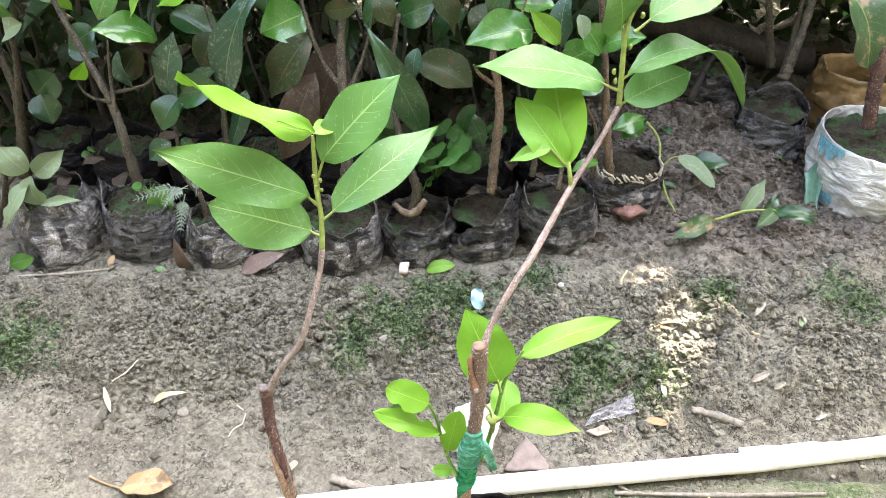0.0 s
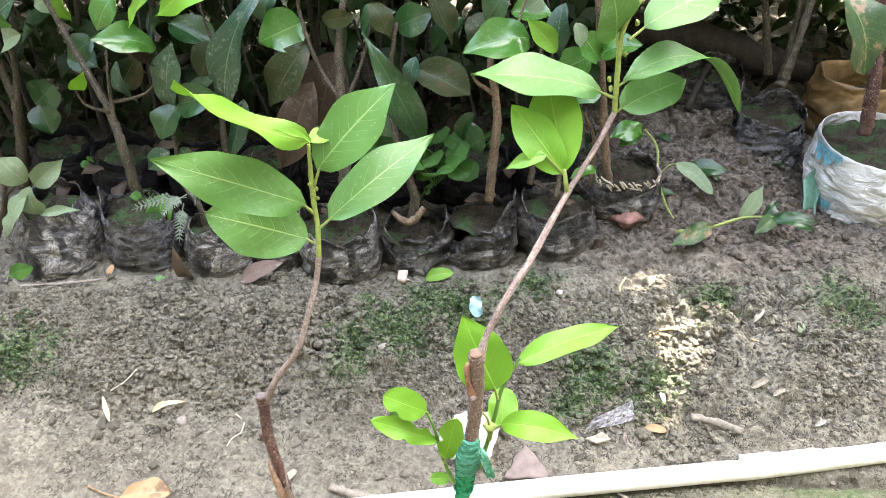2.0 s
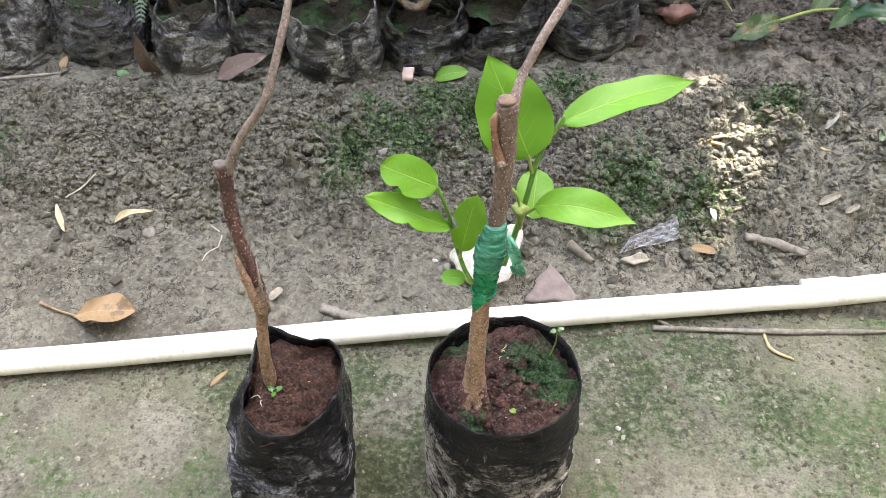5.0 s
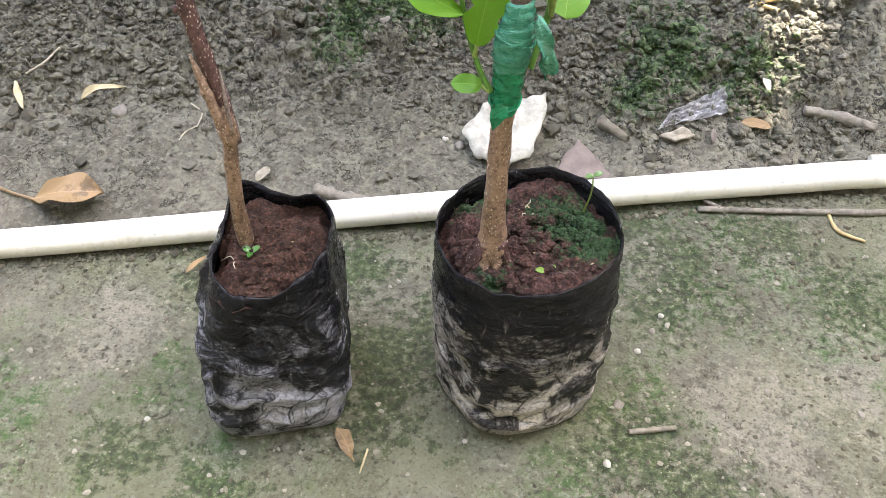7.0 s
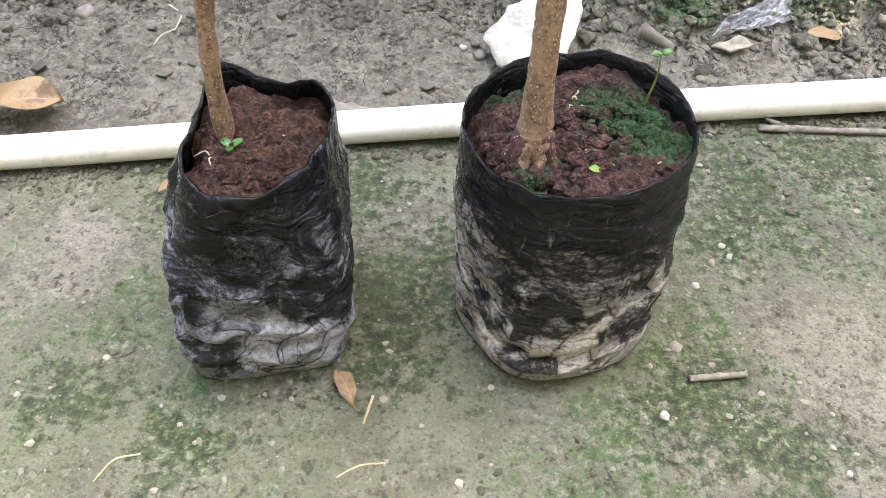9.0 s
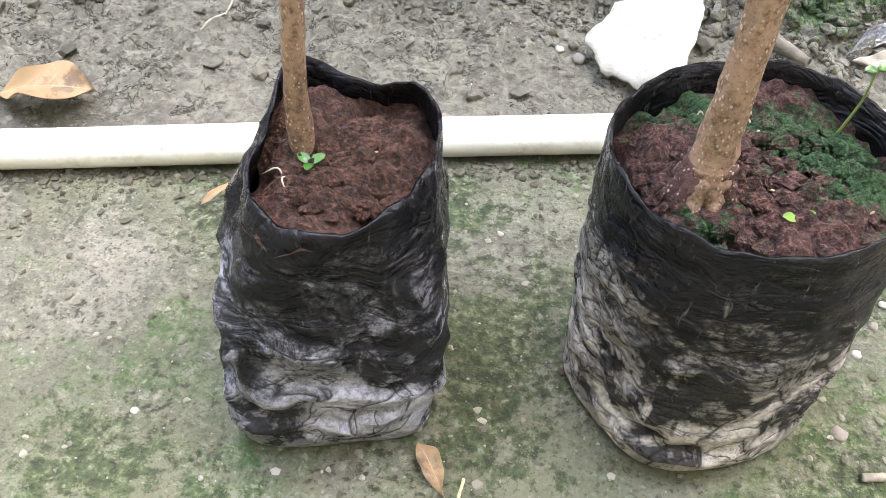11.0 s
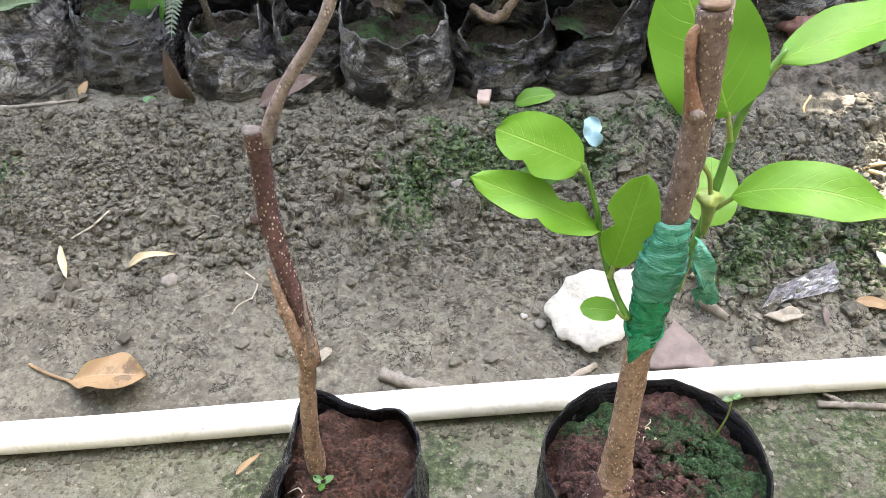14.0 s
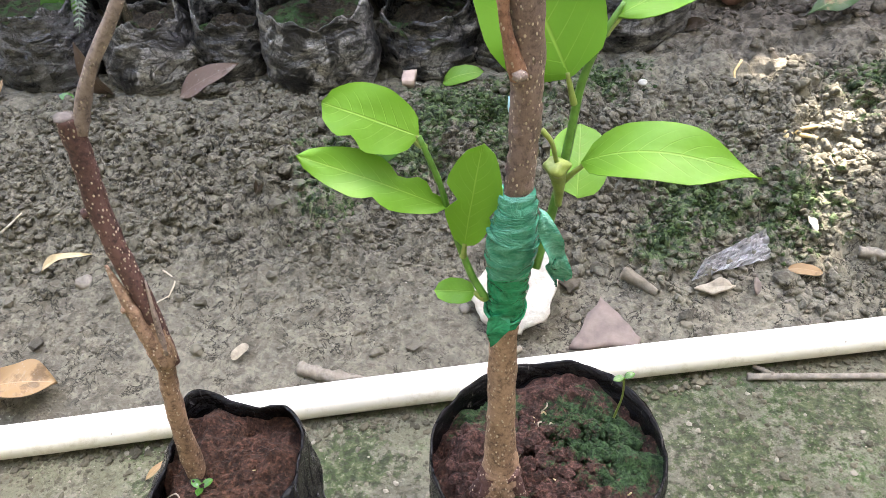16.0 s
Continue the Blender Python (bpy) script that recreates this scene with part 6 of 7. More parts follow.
sack = thing("white_sack", (0.826, 1.415, 0.09), "white woven planting sack with blue print at the rim", "planting sack")
polybag(sack, (0.826, 1.415, 0.090), 0.100, 0.106, 0.120, SACK, BROWN_SOIL, (-0.002, -0.004), ((150, 0.010, 40),), 0.2, 0.0040, 0.016, 51, 120, 60, 10, 1.0, 0.06, crumple=0.0030)
for first, last, low, high in ((178, 214, 0.092, 0.122), (196, 214, 0.012, 0.036)):
    bm = bmesh.new()
    rows = []
    for i in range(7):
        ring = []
        for j in range(25):
            b = radians(first + (last - first) * j / 24)
            edge = low + (0.020 if low > 0.05 else 0.010) * max(0.0, noise.noise(Vector((j * 0.45, low * 50, 2))) + 0.25 + 0.5 * (j / 24) ** 2)
            s = (edge + (high - edge) * i / 6) / 0.120
            r = (0.100 + 0.006 * s + 0.006 * math.sin(math.pi * min(1, s * 1.15))) * min(1, 0.95 + s * 1.2) + 0.0058
            ring.append(bm.verts.new((0.826 - 0.002 * s + math.cos(b) * r, 1.415 - 0.004 * s + math.sin(b) * r, 0.090 + 0.120 * s)))
        rows.append(ring)
    for p, q in zip(rows, rows[1:]):
        for j in range(24):
            bm.faces.new((p[j], p[j + 1], q[j + 1], q[j]))
    part("blue_print", bm, BLUE, sack, "worn blue printed band")
plate("green_plastic_sheet", "torn green plastic sheet tucked behind the sack", "plastic sheet", NET, ((0.734, 1.500, 0.236), (0.771, 1.460, 0.208), (0.691, 1.380, 0.170), (0.690, 1.340, 0.107), (0.708, 1.340, 0.090), (0.729, 1.400, 0.192)), 0.0015, 0.0, 0.05, 0.08, 3)


# ---- the plants in the bags ----
def plant(name, label, runs, leaves, group="nursery plants", bark=BACK_BARK):
    """runs: stems as (points, first radius, last radius); leaves: (base, tip, width, material, more)."""
    foot = runs[0][0][0]
    ob = thing(name, foot, label, "plant", group)
    for k, (pts, r0, r1) in enumerate(runs):
        part("trunk" if k == 0 else "branch", tube(pts, [r0 * 0.95, (r0 + r1) * 0.42, r1 * 0.8], 10, 14 * len(pts), 0.38, k), bark, ob)
    for k, (base, tip, width, material, *more) in enumerate(leaves):
        shape = dict(face=(0.55 * math.sin(k * 2.1 + len(leaves)), -0.7, 0.55 + 0.5 * math.sin(k * 1.3 + 2)), arch=0.10 + 0.07 * math.sin(k * 2.7 + 1), fold=0.28 + 0.20 * math.sin(k * 1.9), wave=0.030 + 0.018 * math.sin(k * 3.1), twist=0.7 * math.sin(k * 4.3 + len(leaves)), nl=14, nw=3, seed=k, wide=0.46, blunt=0.6)
        if more:
            shape.update(more[0])
        shape["blunt"] += 0.14
        leaf(ob, base, tip, width, material, **shape)
    return ob


plant("nursery_plant", "dusty pale-leaved sapling beside the row", [([(-0.639, 1.220, 0.117), (-0.600, 1.215, 0.187), (-0.579, 1.210, 0.252), (-0.568, 1.210, 0.319)], 0.006, 0.004), ([(-0.596, 1.215, 0.197), (-0.560, 1.205, 0.230), (-0.543, 1.200, 0.243)], 0.0025, 0.0015)], [
    ((-0.539, 1.200, 0.228), (-0.530, 1.190, 0.183), 0.055, PALE, dict(wide=0.5, blunt=0.4)), ((-0.531, 1.200, 0.230), (-0.477, 1.210, 0.270), 0.036, PALE), ((-0.540, 1.200, 0.236), (-0.572, 1.200, 0.279), 0.050, PALE),
    ((-0.539, 1.200, 0.218), (-0.585, 1.170, 0.153), 0.034, PALE, dict(bites=((1, 0.6, 0.4, 0.08),))), ((-0.532, 1.190, 0.183), (-0.457, 1.180, 0.199), 0.016, PALE)])
plant("nursery_plant", "old forked sapling with a swollen trunk", [([(-0.682, 1.400, 0.104), (-0.659, 1.400, 0.198), (-0.651, 1.410, 0.269), (-0.663, 1.420, 0.317), (-0.663, 1.420, 0.387)], 0.013, 0.007), ([(-0.654, 1.400, 0.220), (-0.619, 1.390, 0.340), (-0.610, 1.380, 0.388)], 0.007, 0.004)], [
    ((-0.592, 1.340, 0.390), (-0.546, 1.320, 0.424), 0.045, PALE, dict(blunt=0.4)), ((-0.592, 1.340, 0.444), (-0.546, 1.340, 0.475), 0.055, GREY), ((-0.568, 1.300, 0.468), (-0.544, 1.300, 0.444), 0.04, GLOSSY), ((-0.597, 1.450, 0.283), (-0.637, 1.440, 0.249), 0.062, DARK, dict(blunt=0.42)), ((-0.616, 1.420, 0.259), (-0.599, 1.400, 0.212), 0.050, DARK, dict(blunt=0.42)), ((-0.517, 1.400, 0.459), (-0.504, 1.400, 0.415), 0.035, SPROUT), ((-0.559, 1.400, 0.441), (-0.509, 1.400, 0.461), 0.04, PALE)])
plant("nursery_plant", "leaning bare-stemmed sapling with a textured leaf", [([(-0.389, 1.235, 0.178), (-0.400, 1.250, 0.276), (-0.422, 1.280, 0.324), (-0.474, 1.330, 0.390), (-0.528, 1.380, 0.466)], 0.0095, 0.005), ([(-0.408, 1.260, 0.295), (-0.410, 1.280, 0.361), (-0.410, 1.300, 0.407)], 0.004, 0.002), ([(-0.415, 1.270, 0.319), (-0.445, 1.260, 0.338), (-0.450, 1.250, 0.375)], 0.003, 0.0015), ([(-0.423, 1.280, 0.328), (-0.358, 1.300, 0.343), (-0.335, 1.310, 0.399)], 0.0032, 0.002)], [
    ((-0.338, 1.310, 0.405), (-0.413, 1.260, 0.439), 0.050, GLOSSY, dict(face=(0, -0.6, 0.8), wave=0.035)), ((-0.334, 1.300, 0.379), (-0.382, 1.270, 0.418), 0.022, BROWN, dict(face=(0.1, -0.4, 0.9))), ((-0.452, 1.250, 0.366), (-0.422, 1.240, 0.399), 0.024, SPROUT), ((-0.392, 1.340, 0.479), (-0.426, 1.320, 0.430), 0.05, GLOSSY), ((-0.321, 1.300, 0.501), (-0.357, 1.280, 0.450), 0.026, YOUNG, dict(fold=0.4)), ((-0.201, 1.280, 0.519), (-0.309, 1.270, 0.470), 0.055, SPROUT), ((-0.457, 1.360, 0.401), (-0.502, 1.350, 0.372), 0.05, DARK), ((-0.430, 1.360, 0.364), (-0.409, 1.360, 0.295), 0.03, GREY), ((-0.404, 1.380, 0.365), (-0.448, 1.380, 0.306), 0.05, OLIVE), ((-0.538, 1.420, 0.353), (-0.492, 1.420, 0.328), 0.05, GREY)])
plant("nursery_plant", "thin twin-stemmed sapling with dark dusty leaves", [([(-0.281, 1.215, 0.144), (-0.287, 1.220, 0.184), (-0.314, 1.240, 0.218), (-0.327, 1.280, 0.276), (-0.331, 1.300, 0.324)], 0.0045, 0.003), ([(-0.280, 1.220, 0.141), (-0.291, 1.230, 0.198), (-0.302, 1.260, 0.227)], 0.004, 0.0025)], [
    ((-0.308, 1.280, 0.325), (-0.336, 1.250, 0.284), 0.052, DARK, dict(blunt=0.45)), ((-0.312, 1.280, 0.329), (-0.232, 1.260, 0.353), 0.052, DARK), ((-0.325, 1.290, 0.315), (-0.305, 1.300, 0.423), 0.056, GREY), ((-0.297, 1.290, 0.339), (-0.233, 1.270, 0.381), 0.024, GREY), ((-0.331, 1.260, 0.259), (-0.363, 1.240, 0.237), 0.036, GREY), ((-0.318, 1.270, 0.259), (-0.294, 1.260, 0.242), 0.02, DARK)])
plant("nursery_plant", "sapling with long dusty strap leaves", [([(-0.152, 1.230, 0.109), (-0.237, 1.280, 0.184), (-0.262, 1.320, 0.266), (-0.249, 1.360, 0.374), (-0.208, 1.400, 0.468)], 0.007, 0.005), ([(-0.252, 1.360, 0.355), (-0.273, 1.370, 0.407), (-0.284, 1.380, 0.457)], 0.003, 0.002)], [
    ((-0.159, 1.320, 0.502), (-0.238, 1.270, 0.306), 0.056, GREY, dict(wide=0.6, blunt=0.4)), ((-0.208, 1.290, 0.335), (-0.240, 1.260, 0.243), 0.030, GREY), ((-0.114, 1.330, 0.440), (-0.175, 1.300, 0.421), 0.068, GLOSSY, dict(blunt=0.45)), ((-0.270, 1.380, 0.389), (-0.297, 1.360, 0.335), 0.055, OLIVE), ((-0.353, 1.420, 0.406), (-0.272, 1.400, 0.362), 0.06, DARK), ((-0.174, 1.400, 0.459), (-0.185, 1.380, 0.412), 0.05, DARK)])
plant("nursery_plant", "mossy-footed sapling with dead brown leaves", [([(-0.069, 1.200, 0.180), (-0.062, 1.205, 0.190), (-0.048, 1.220, 0.254), (-0.053, 1.260, 0.327), (-0.056, 1.300, 0.417), (-0.045, 1.330, 0.491)], 0.013, 0.006), ([(-0.057, 1.270, 0.350), (-0.087, 1.290, 0.386), (-0.111, 1.310, 0.464), (-0.105, 1.310, 0.497)], 0.0045, 0.003), ([(-0.054, 1.260, 0.327), (-0.024, 1.300, 0.391), (-0.005, 1.320, 0.461)], 0.004, 0.002)], [
    ((-0.099, 1.310, 0.422), (-0.167, 1.280, 0.326), 0.060, OLIVE, dict(wide=0.55)), ((-0.097, 1.280, 0.368), (-0.153, 1.240, 0.241), 0.062, BROWN, dict(wide=0.5, blunt=0.5)), ((-0.077, 1.300, 0.455), (-0.023, 1.290, 0.465), 0.028, OLIVE), ((-0.008, 1.320, 0.473), (0.020, 1.310, 0.426), 0.035, OLIVE), ((-0.073, 1.380, 0.376), (-0.118, 1.360, 0.257), 0.085, BROWN, dict(wide=0.55, blunt=0.4)), ((-0.028, 1.340, 0.419), (0.025, 1.340, 0.454), 0.05, DARK), ((-0.030, 1.300, 0.317), (0.025, 1.270, 0.280), 0.034, DARK)])
knot = plant("nursery_plant", "sapling with a swollen knotted root", [([(0.046, 1.225, 0.161), (0.054, 1.225, 0.197), (0.045, 1.230, 0.239), (0.024, 1.270, 0.285), (0.014, 1.310, 0.351), (0.023, 1.350, 0.433)], 0.0085, 0.005)], [
    ((-0.021, 1.300, 0.439), (0.065, 1.270, 0.274), 0.054, DARK, dict(wide=0.7, blunt=0.42)), ((0.053, 1.310, 0.378), (0.137, 1.290, 0.342), 0.064, OLIVE, dict(wide=0.55, blunt=0.42)), ((0.056, 1.300, 0.400), (0.050, 1.280, 0.351), 0.03, GREY), ((0.021, 1.360, 0.420), (0.082, 1.360, 0.447), 0.05, DARK), ((0.075, 1.360, 0.472), (0.108, 1.340, 0.402), 0.045, OLIVE), ((0.123, 1.380, 0.431), (0.072, 1.360, 0.375), 0.04, DARK)])
part("root", tube([(0.020, 1.212, 0.184), (0.038, 1.205, 0.172), (0.055, 1.205, 0.176), (0.069, 1.208, 0.195)], [0.0035, 0.0055, 0.006, 0.004], 10, 20, 0.35, 3), TAN_BARK, knot, "thick pale knotted surface root")
plant("nursery_plant", "straight tan-stemmed sapling with a broken top", [([(0.168, 1.250, 0.184), (0.172, 1.255, 0.247), (0.178, 1.260, 0.311), (0.174, 1.270, 0.361), (0.167, 1.280, 0.400), (0.171, 1.300, 0.460)], 0.0085, 0.006), ([(0.171, 1.270, 0.356), (0.148, 1.265, 0.376), (0.140, 1.260, 0.392)], 0.004, 0.002), ([(0.174, 1.270, 0.370), (0.196, 1.290, 0.422), (0.215, 1.310, 0.481)], 0.0035, 0.002)], [
    ((0.222, 1.280, 0.436), (0.128, 1.240, 0.429), 0.062, GLOSSY, dict(blunt=0.45, face=(0.1, -0.7, 0.7))), ((0.260, 1.270, 0.420), (0.216, 1.260, 0.473), 0.032, YOUNG, dict(fold=0.35)), ((0.187, 1.320, 0.486), (0.159, 1.320, 0.444), 0.045, DARK), ((0.133, 1.350, 0.442), (0.167, 1.330, 0.410), 0.05, OLIVE), ((0.195, 1.330, 0.457), (0.261, 1.330, 0.449), 0.045, GLOSSY), ((0.143, 1.300, 0.310), (0.121, 1.300, 0.256), 0.03, DARK), ((0.130, 1.300, 0.295), (0.157, 1.290, 0.242), 0.03, DARK)], bark=TAN_BARK)
plant("nursery_plant", "slim sapling in a bag with dead leaves", [([(0.231, 1.260, 0.209), (0.235, 1.270, 0.249), (0.238, 1.300, 0.310), (0.242, 1.340, 0.420)], 0.0055, 0.004), ([(0.272, 1.250, 0.191), (0.277, 1.270, 0.230), (0.289, 1.310, 0.325)], 0.005, 0.003)], [
    ((0.270, 1.300, 0.480), (0.265, 1.280, 0.409), 0.036, GREY), ((0.287, 1.300, 0.452), (0.295, 1.290, 0.418), 0.024, PALE), ((0.240, 1.340, 0.475), (0.212, 1.330, 0.458), 0.035, PALE), ((0.258, 1.330, 0.362), (0.322, 1.320, 0.339), 0.05, DARK), ((0.307, 1.320, 0.311), (0.283, 1.310, 0.277), 0.03, DARK)])
plant("nursery_plant", "tall brown sapling with glossy leaves in a rotten bag", [([(0.364, 1.325, 0.151), (0.353, 1.330, 0.217), (0.343, 1.335, 0.294), (0.333, 1.345, 0.383), (0.320, 1.360, 0.480)], 0.0088, 0.006), ([(0.332, 1.325, 0.167), (0.332, 1.330, 0.247), (0.313, 1.330, 0.296)], 0.004, 0.003)], [
    ((0.326, 1.310, 0.399), (0.384, 1.290, 0.423), 0.045, GLOSSY), ((0.325, 1.310, 0.389), (0.293, 1.310, 0.436), 0.05, GLOSSY, dict(blunt=0.5)), ((0.327, 1.300, 0.357), (0.294, 1.280, 0.335), 0.034, GLOSSY), ((0.315, 1.330, 0.389), (0.265, 1.320, 0.366), 0.05, GLOSSY), ((0.299, 1.350, 0.334), (0.316, 1.350, 0.390), 0.05, DARK), ((0.337, 1.310, 0.207), (0.291, 1.290, 0.198), 0.02, GLOSSY)], bark=TAN_BARK)
plant("nursery_plant", "dark-barked sapling with a blighted leaf in the sack", [([(0.787, 1.420, 0.219), (0.778, 1.425, 0.312), (0.765, 1.430, 0.394), (0.754, 1.430, 0.464)], 0.0125, 0.0105)], [
    ((0.667, 1.360, 0.470), (0.713, 1.320, 0.366), 0.088, BLIGHT, dict(wide=0.5, blunt=0.42, bites=((-1, 0.85, 0.5, 0.08),)))], bark=BARK_DARK)
plant("nursery_plant", "leaning bare sapling stems in shade", [([(0.682, 1.560, 0.239), (0.699, 1.580, 0.295), (0.724, 1.620, 0.382)], 0.011, 0.008), ([(0.691, 1.660, 0.217), (0.678, 1.680, 0.287), (0.667, 1.700, 0.354)], 0.009, 0.007), ([(0.693, 1.600, 0.232), (0.704, 1.620, 0.300), (0.712, 1.640, 0.375)], 0.006, 0.005)], [])
log = (0.489, 1.850, 0.219)
ob = thing("fallen_log", log, "dark fallen log lying behind the bags", "log")
part("log", tube([(0.452, 1.850, 0.237), (0.592, 1.840, 0.218), (0.727, 1.800, 0.186), (0.810, 1.800, 0.169)], [0.034, 0.036, 0.032, 0.03], 14, 24, 0.15, 3), BLACK_BARK, ob)
ob = thing("twiggy_brush", (0.50, 1.62, gz(0.50, 1.62)), "dark broken sticks lying behind the mound", "brush")
for k in range(9):
    p = Vector((0.42 + 0.04 * k, 1.62 + 0.05 * (k % 3), 0))
    q = p + Vector((rng2.uniform(-0.12, 0.12), rng2.uniform(0.02, 0.18), 0))
    p.z, q.z = gz(p.x, p.y) + 0.008, gz(q.x, q.y) + rng2.uniform(0.02, 0.12)
    part("broken_stick", tube([p, (p + q) / 2 + Vector((0, 0, 0.015)), q], [0.008, 0.007, 0.004], 7, 8, 0.25, k), BLACK_BARK, ob)


for x, y, z in ((0.265, 1.250, 0.185), (0.285, 1.262, 0.186), (0.255, 1.275, 0.188), (0.300, 1.245, 0.184), (0.150, 1.255, 0.178), (0.170, 1.240, 0.178), (0.045, 1.225, 0.172), (-0.37, 1.21, 0.186), (-0.07, 1.20, 0.178)):
    a = rng2.uniform(0, 6.28)
    ground_leaf("dead brown leaf scrap on the soil of a bag", (x, y, 0), (x + 0.028 * math.cos(a), y + 0.028 * math.sin(a), 0), 0.010, BROWN, z=z, lift=0.008, fold=0.4, wave=0.06, nl=8, nw=2)

for a, b in (((0.417, 1.041, 0.100), (0.424, 1.016, 0.100)), ((0.406, 1.020, 0.100), (0.423, 1.032, 0.100)), ((0.542, 1.053, 0.120), (0.551, 1.045, 0.120)), ((0.375, 1.150, 0.120), (0.367, 1.110, 0.115))):
    stick("thin dry twig lying on the bank", a, b, 0.0013, STRAW, name="twig", bend=0.15)

# small growth between the bags
def frond(label, foot, tip, width, material, pinnae=9):
    """A divided frond: a rib with paired toothed lobes."""
    foot, tip = Vector(foot), Vector(tip)
    ob = thing("silver_frond", foot, label, "plant", "silver fronds")
    part("rib", tube([foot, (foot + tip) / 2 + Vector((0, 0, 0.006)), tip], [0.0010, 0.0008, 0.0005], 6), FERN, ob)
    d = (tip - foot)
    side = d.cross(Vector((0, -0.8, 0.6))).normalized()
    for k in range(pinnae):
        s = 0.25 + 0.7 * k / pinnae
        c = foot.lerp(tip, s) + Vector((0, 0, 0.006 * math.sin(math.pi * s)))
        w = width * (0.8 - 0.5 * s)
        for sg in (-1, 1):
            leaf(ob, c, c + side * (sg * w) + d.normalized() * w * 0.7, w * 0.38, FERN, name="lobe", face=(0, -0.8, 0.6), nl=8, nw=2, thick=0.0003, wave=0.06, blunt=0.6, wide=0.45, bites=((1, 0.5, 0.6, 0.07), (-1, 0.6, 0.6, 0.07), (1, 0.8, 0.5, 0.05)), seed=k)
    return ob


frond("silver-grey divided frond drooping over a bag", (-0.281, 1.170, 0.231), (-0.350, 1.130, 0.233), 0.016, FERN)
frond("silver-grey divided frond drooping over a bag", (-0.280, 1.170, 0.236), (-0.308, 1.130, 0.221), 0.015, FERN)
frond("silver-grey divided frond drooping over a bag", (-0.283, 1.160, 0.227), (-0.286, 1.120, 0.182), 0.016, FERN)
frond("silver-grey divided frond between the bags", (-0.276, 1.180, 0.210), (-0.271, 1.200, 0.240), 0.013, FERN)
WEEDY = leaf_material("shaded_weed_leaf", (0.018, 0.075, 0.012), (0.04, 0.125, 0.02), (0.12, 0.22, 0.06), 0.45, 0.2, 0.1, 0.3)
weedy = [("round-leaved green weed growing behind the bags", (0.079, 1.300, 0.188), 0.075, 13), ("round-leaved green weed growing behind the bags", (0.055, 1.320, 0.197), 0.075, 11), ("small green weed by a bag", (-0.511, 1.360, 0.166), 0.03, 5), ("small green weed by a bag", (-0.349, 1.190, 0.212), 0.026, 4), ("small feathery green weed by a stem", (0.151, 1.330, 0.235), 0.035, 7), ("small green weed by a bag", (-0.232, 1.320, 0.193), 0.03, 6), ("small green weed on the bag's soil", (0.060, 1.260, 0.186), 0.02, 4), ("small green weed behind the bags", (0.029, 1.340, 0.175), 0.06, 8)]
for k, (label, at, size, count) in enumerate(weedy):
    at = Vector(at)
    ob = thing("green_weed", at, label, "weed", "weeds between bags")
    for j in range(count):
        a = j * 2.4 + k
        up = Vector((math.cos(a) * 0.7, math.sin(a) * 0.5 - 0.3, 0.5 + 0.5 * rng2.random())) * size * rng2.uniform(0.5, 1.1)
        part("stem", tube([at - Vector((0, 0, 0.01)), at + up * 0.6, at + up], [0.0009, 0.0007, 0.0005], 5, 5), DEEP_STEM, ob)
        leaf(ob, at + up, at + up + Vector((math.cos(a) * 0.6, -0.5, -0.1 + 0.5 * rng2.random())) * size * 0.7, size * 0.55, WEEDY, nl=8, nw=2, thick=0.0003, wide=0.45, blunt=0.4, face=(0, -0.6, 0.8), wave=0.04)
ground_leaf("round dark green leaf leaning on a bag", (-0.354, 1.200, 0.180), (-0.334, 1.210, 0.230), 0.040, GLOSSY, z=0.15, lift=0.06, face=(0, -0.9, 0.3), wide=0.5, blunt=0.4)
ground_leaf("small hanging green leaf on a black bag", (-0.340, 1.145, 0.194), (-0.341, 1.130, 0.149), 0.019, GLOSSY, z=0.10, lift=-0.01, face=(0, -1, 0.1))

# cut leafy sprigs lying on the bank
sprig = thing("fallen_sprig", (0.462, 1.235, 0.141), "cut leafy sprig lying on the bank", "sprig")
part("stem", tube([(0.460, 1.235, 0.141), (0.517, 1.250, 0.141), (0.571, 1.265, 0.150), (0.644, 1.275, 0.145)], [0.0028, 0.0026, 0.0022, 0.0014], 8, 16), GREEN_STEM, sprig)
leaf(sprig, (0.518, 1.250, 0.143), (0.445, 1.200, 0.136), 0.030, BLIGHT, face=(0, -0.6, 0.8), wave=0.05, fold=0.3, nl=12)
leaf(sprig, (0.563, 1.265, 0.147), (0.600, 1.300, 0.188), 0.026, PALE, face=(0.2, -0.7, 0.6), nl=12)
leaf(sprig, (0.613, 1.275, 0.145), (0.669, 1.235, 0.146), 0.022, DARK, face=(0.1, -0.6, 0.8), arch=0.15, wave=0.05, nl=12)
leaf(sprig, (0.630, 1.277, 0.146), (0.682, 1.262, 0.142), 0.017, DARK, face=(0.3, -0.5, 0.8), arch=0.12, twist=0.6, nl=12)
leaf(sprig, (0.600, 1.272, 0.147), (0.628, 1.298, 0.160), 0.018, DARK, face=(0.1, -0.7, 0.6), wave=0.05, nl=12)
leaf(sprig, (0.618, 1.275, 0.145), (0.579, 1.235, 0.138), 0.024, BLIGHT, face=(0, -0.6, 0.8), fold=0.35, nl=12)
vine = thing("trailing_vine", (0.424, 1.420, 0.227), "pale green vine stem with limp leaves on the bank", "vine")
part("stem", tube([(0.429, 1.440, 0.213), (0.450, 1.420, 0.190), (0.449, 1.370, 0.163), (0.451, 1.310, 0.151), (0.460, 1.265, 0.145)], [0.0022, 0.0022, 0.0020, 0.0018, 0.0010], 7, 24), GREEN_STEM, vine)
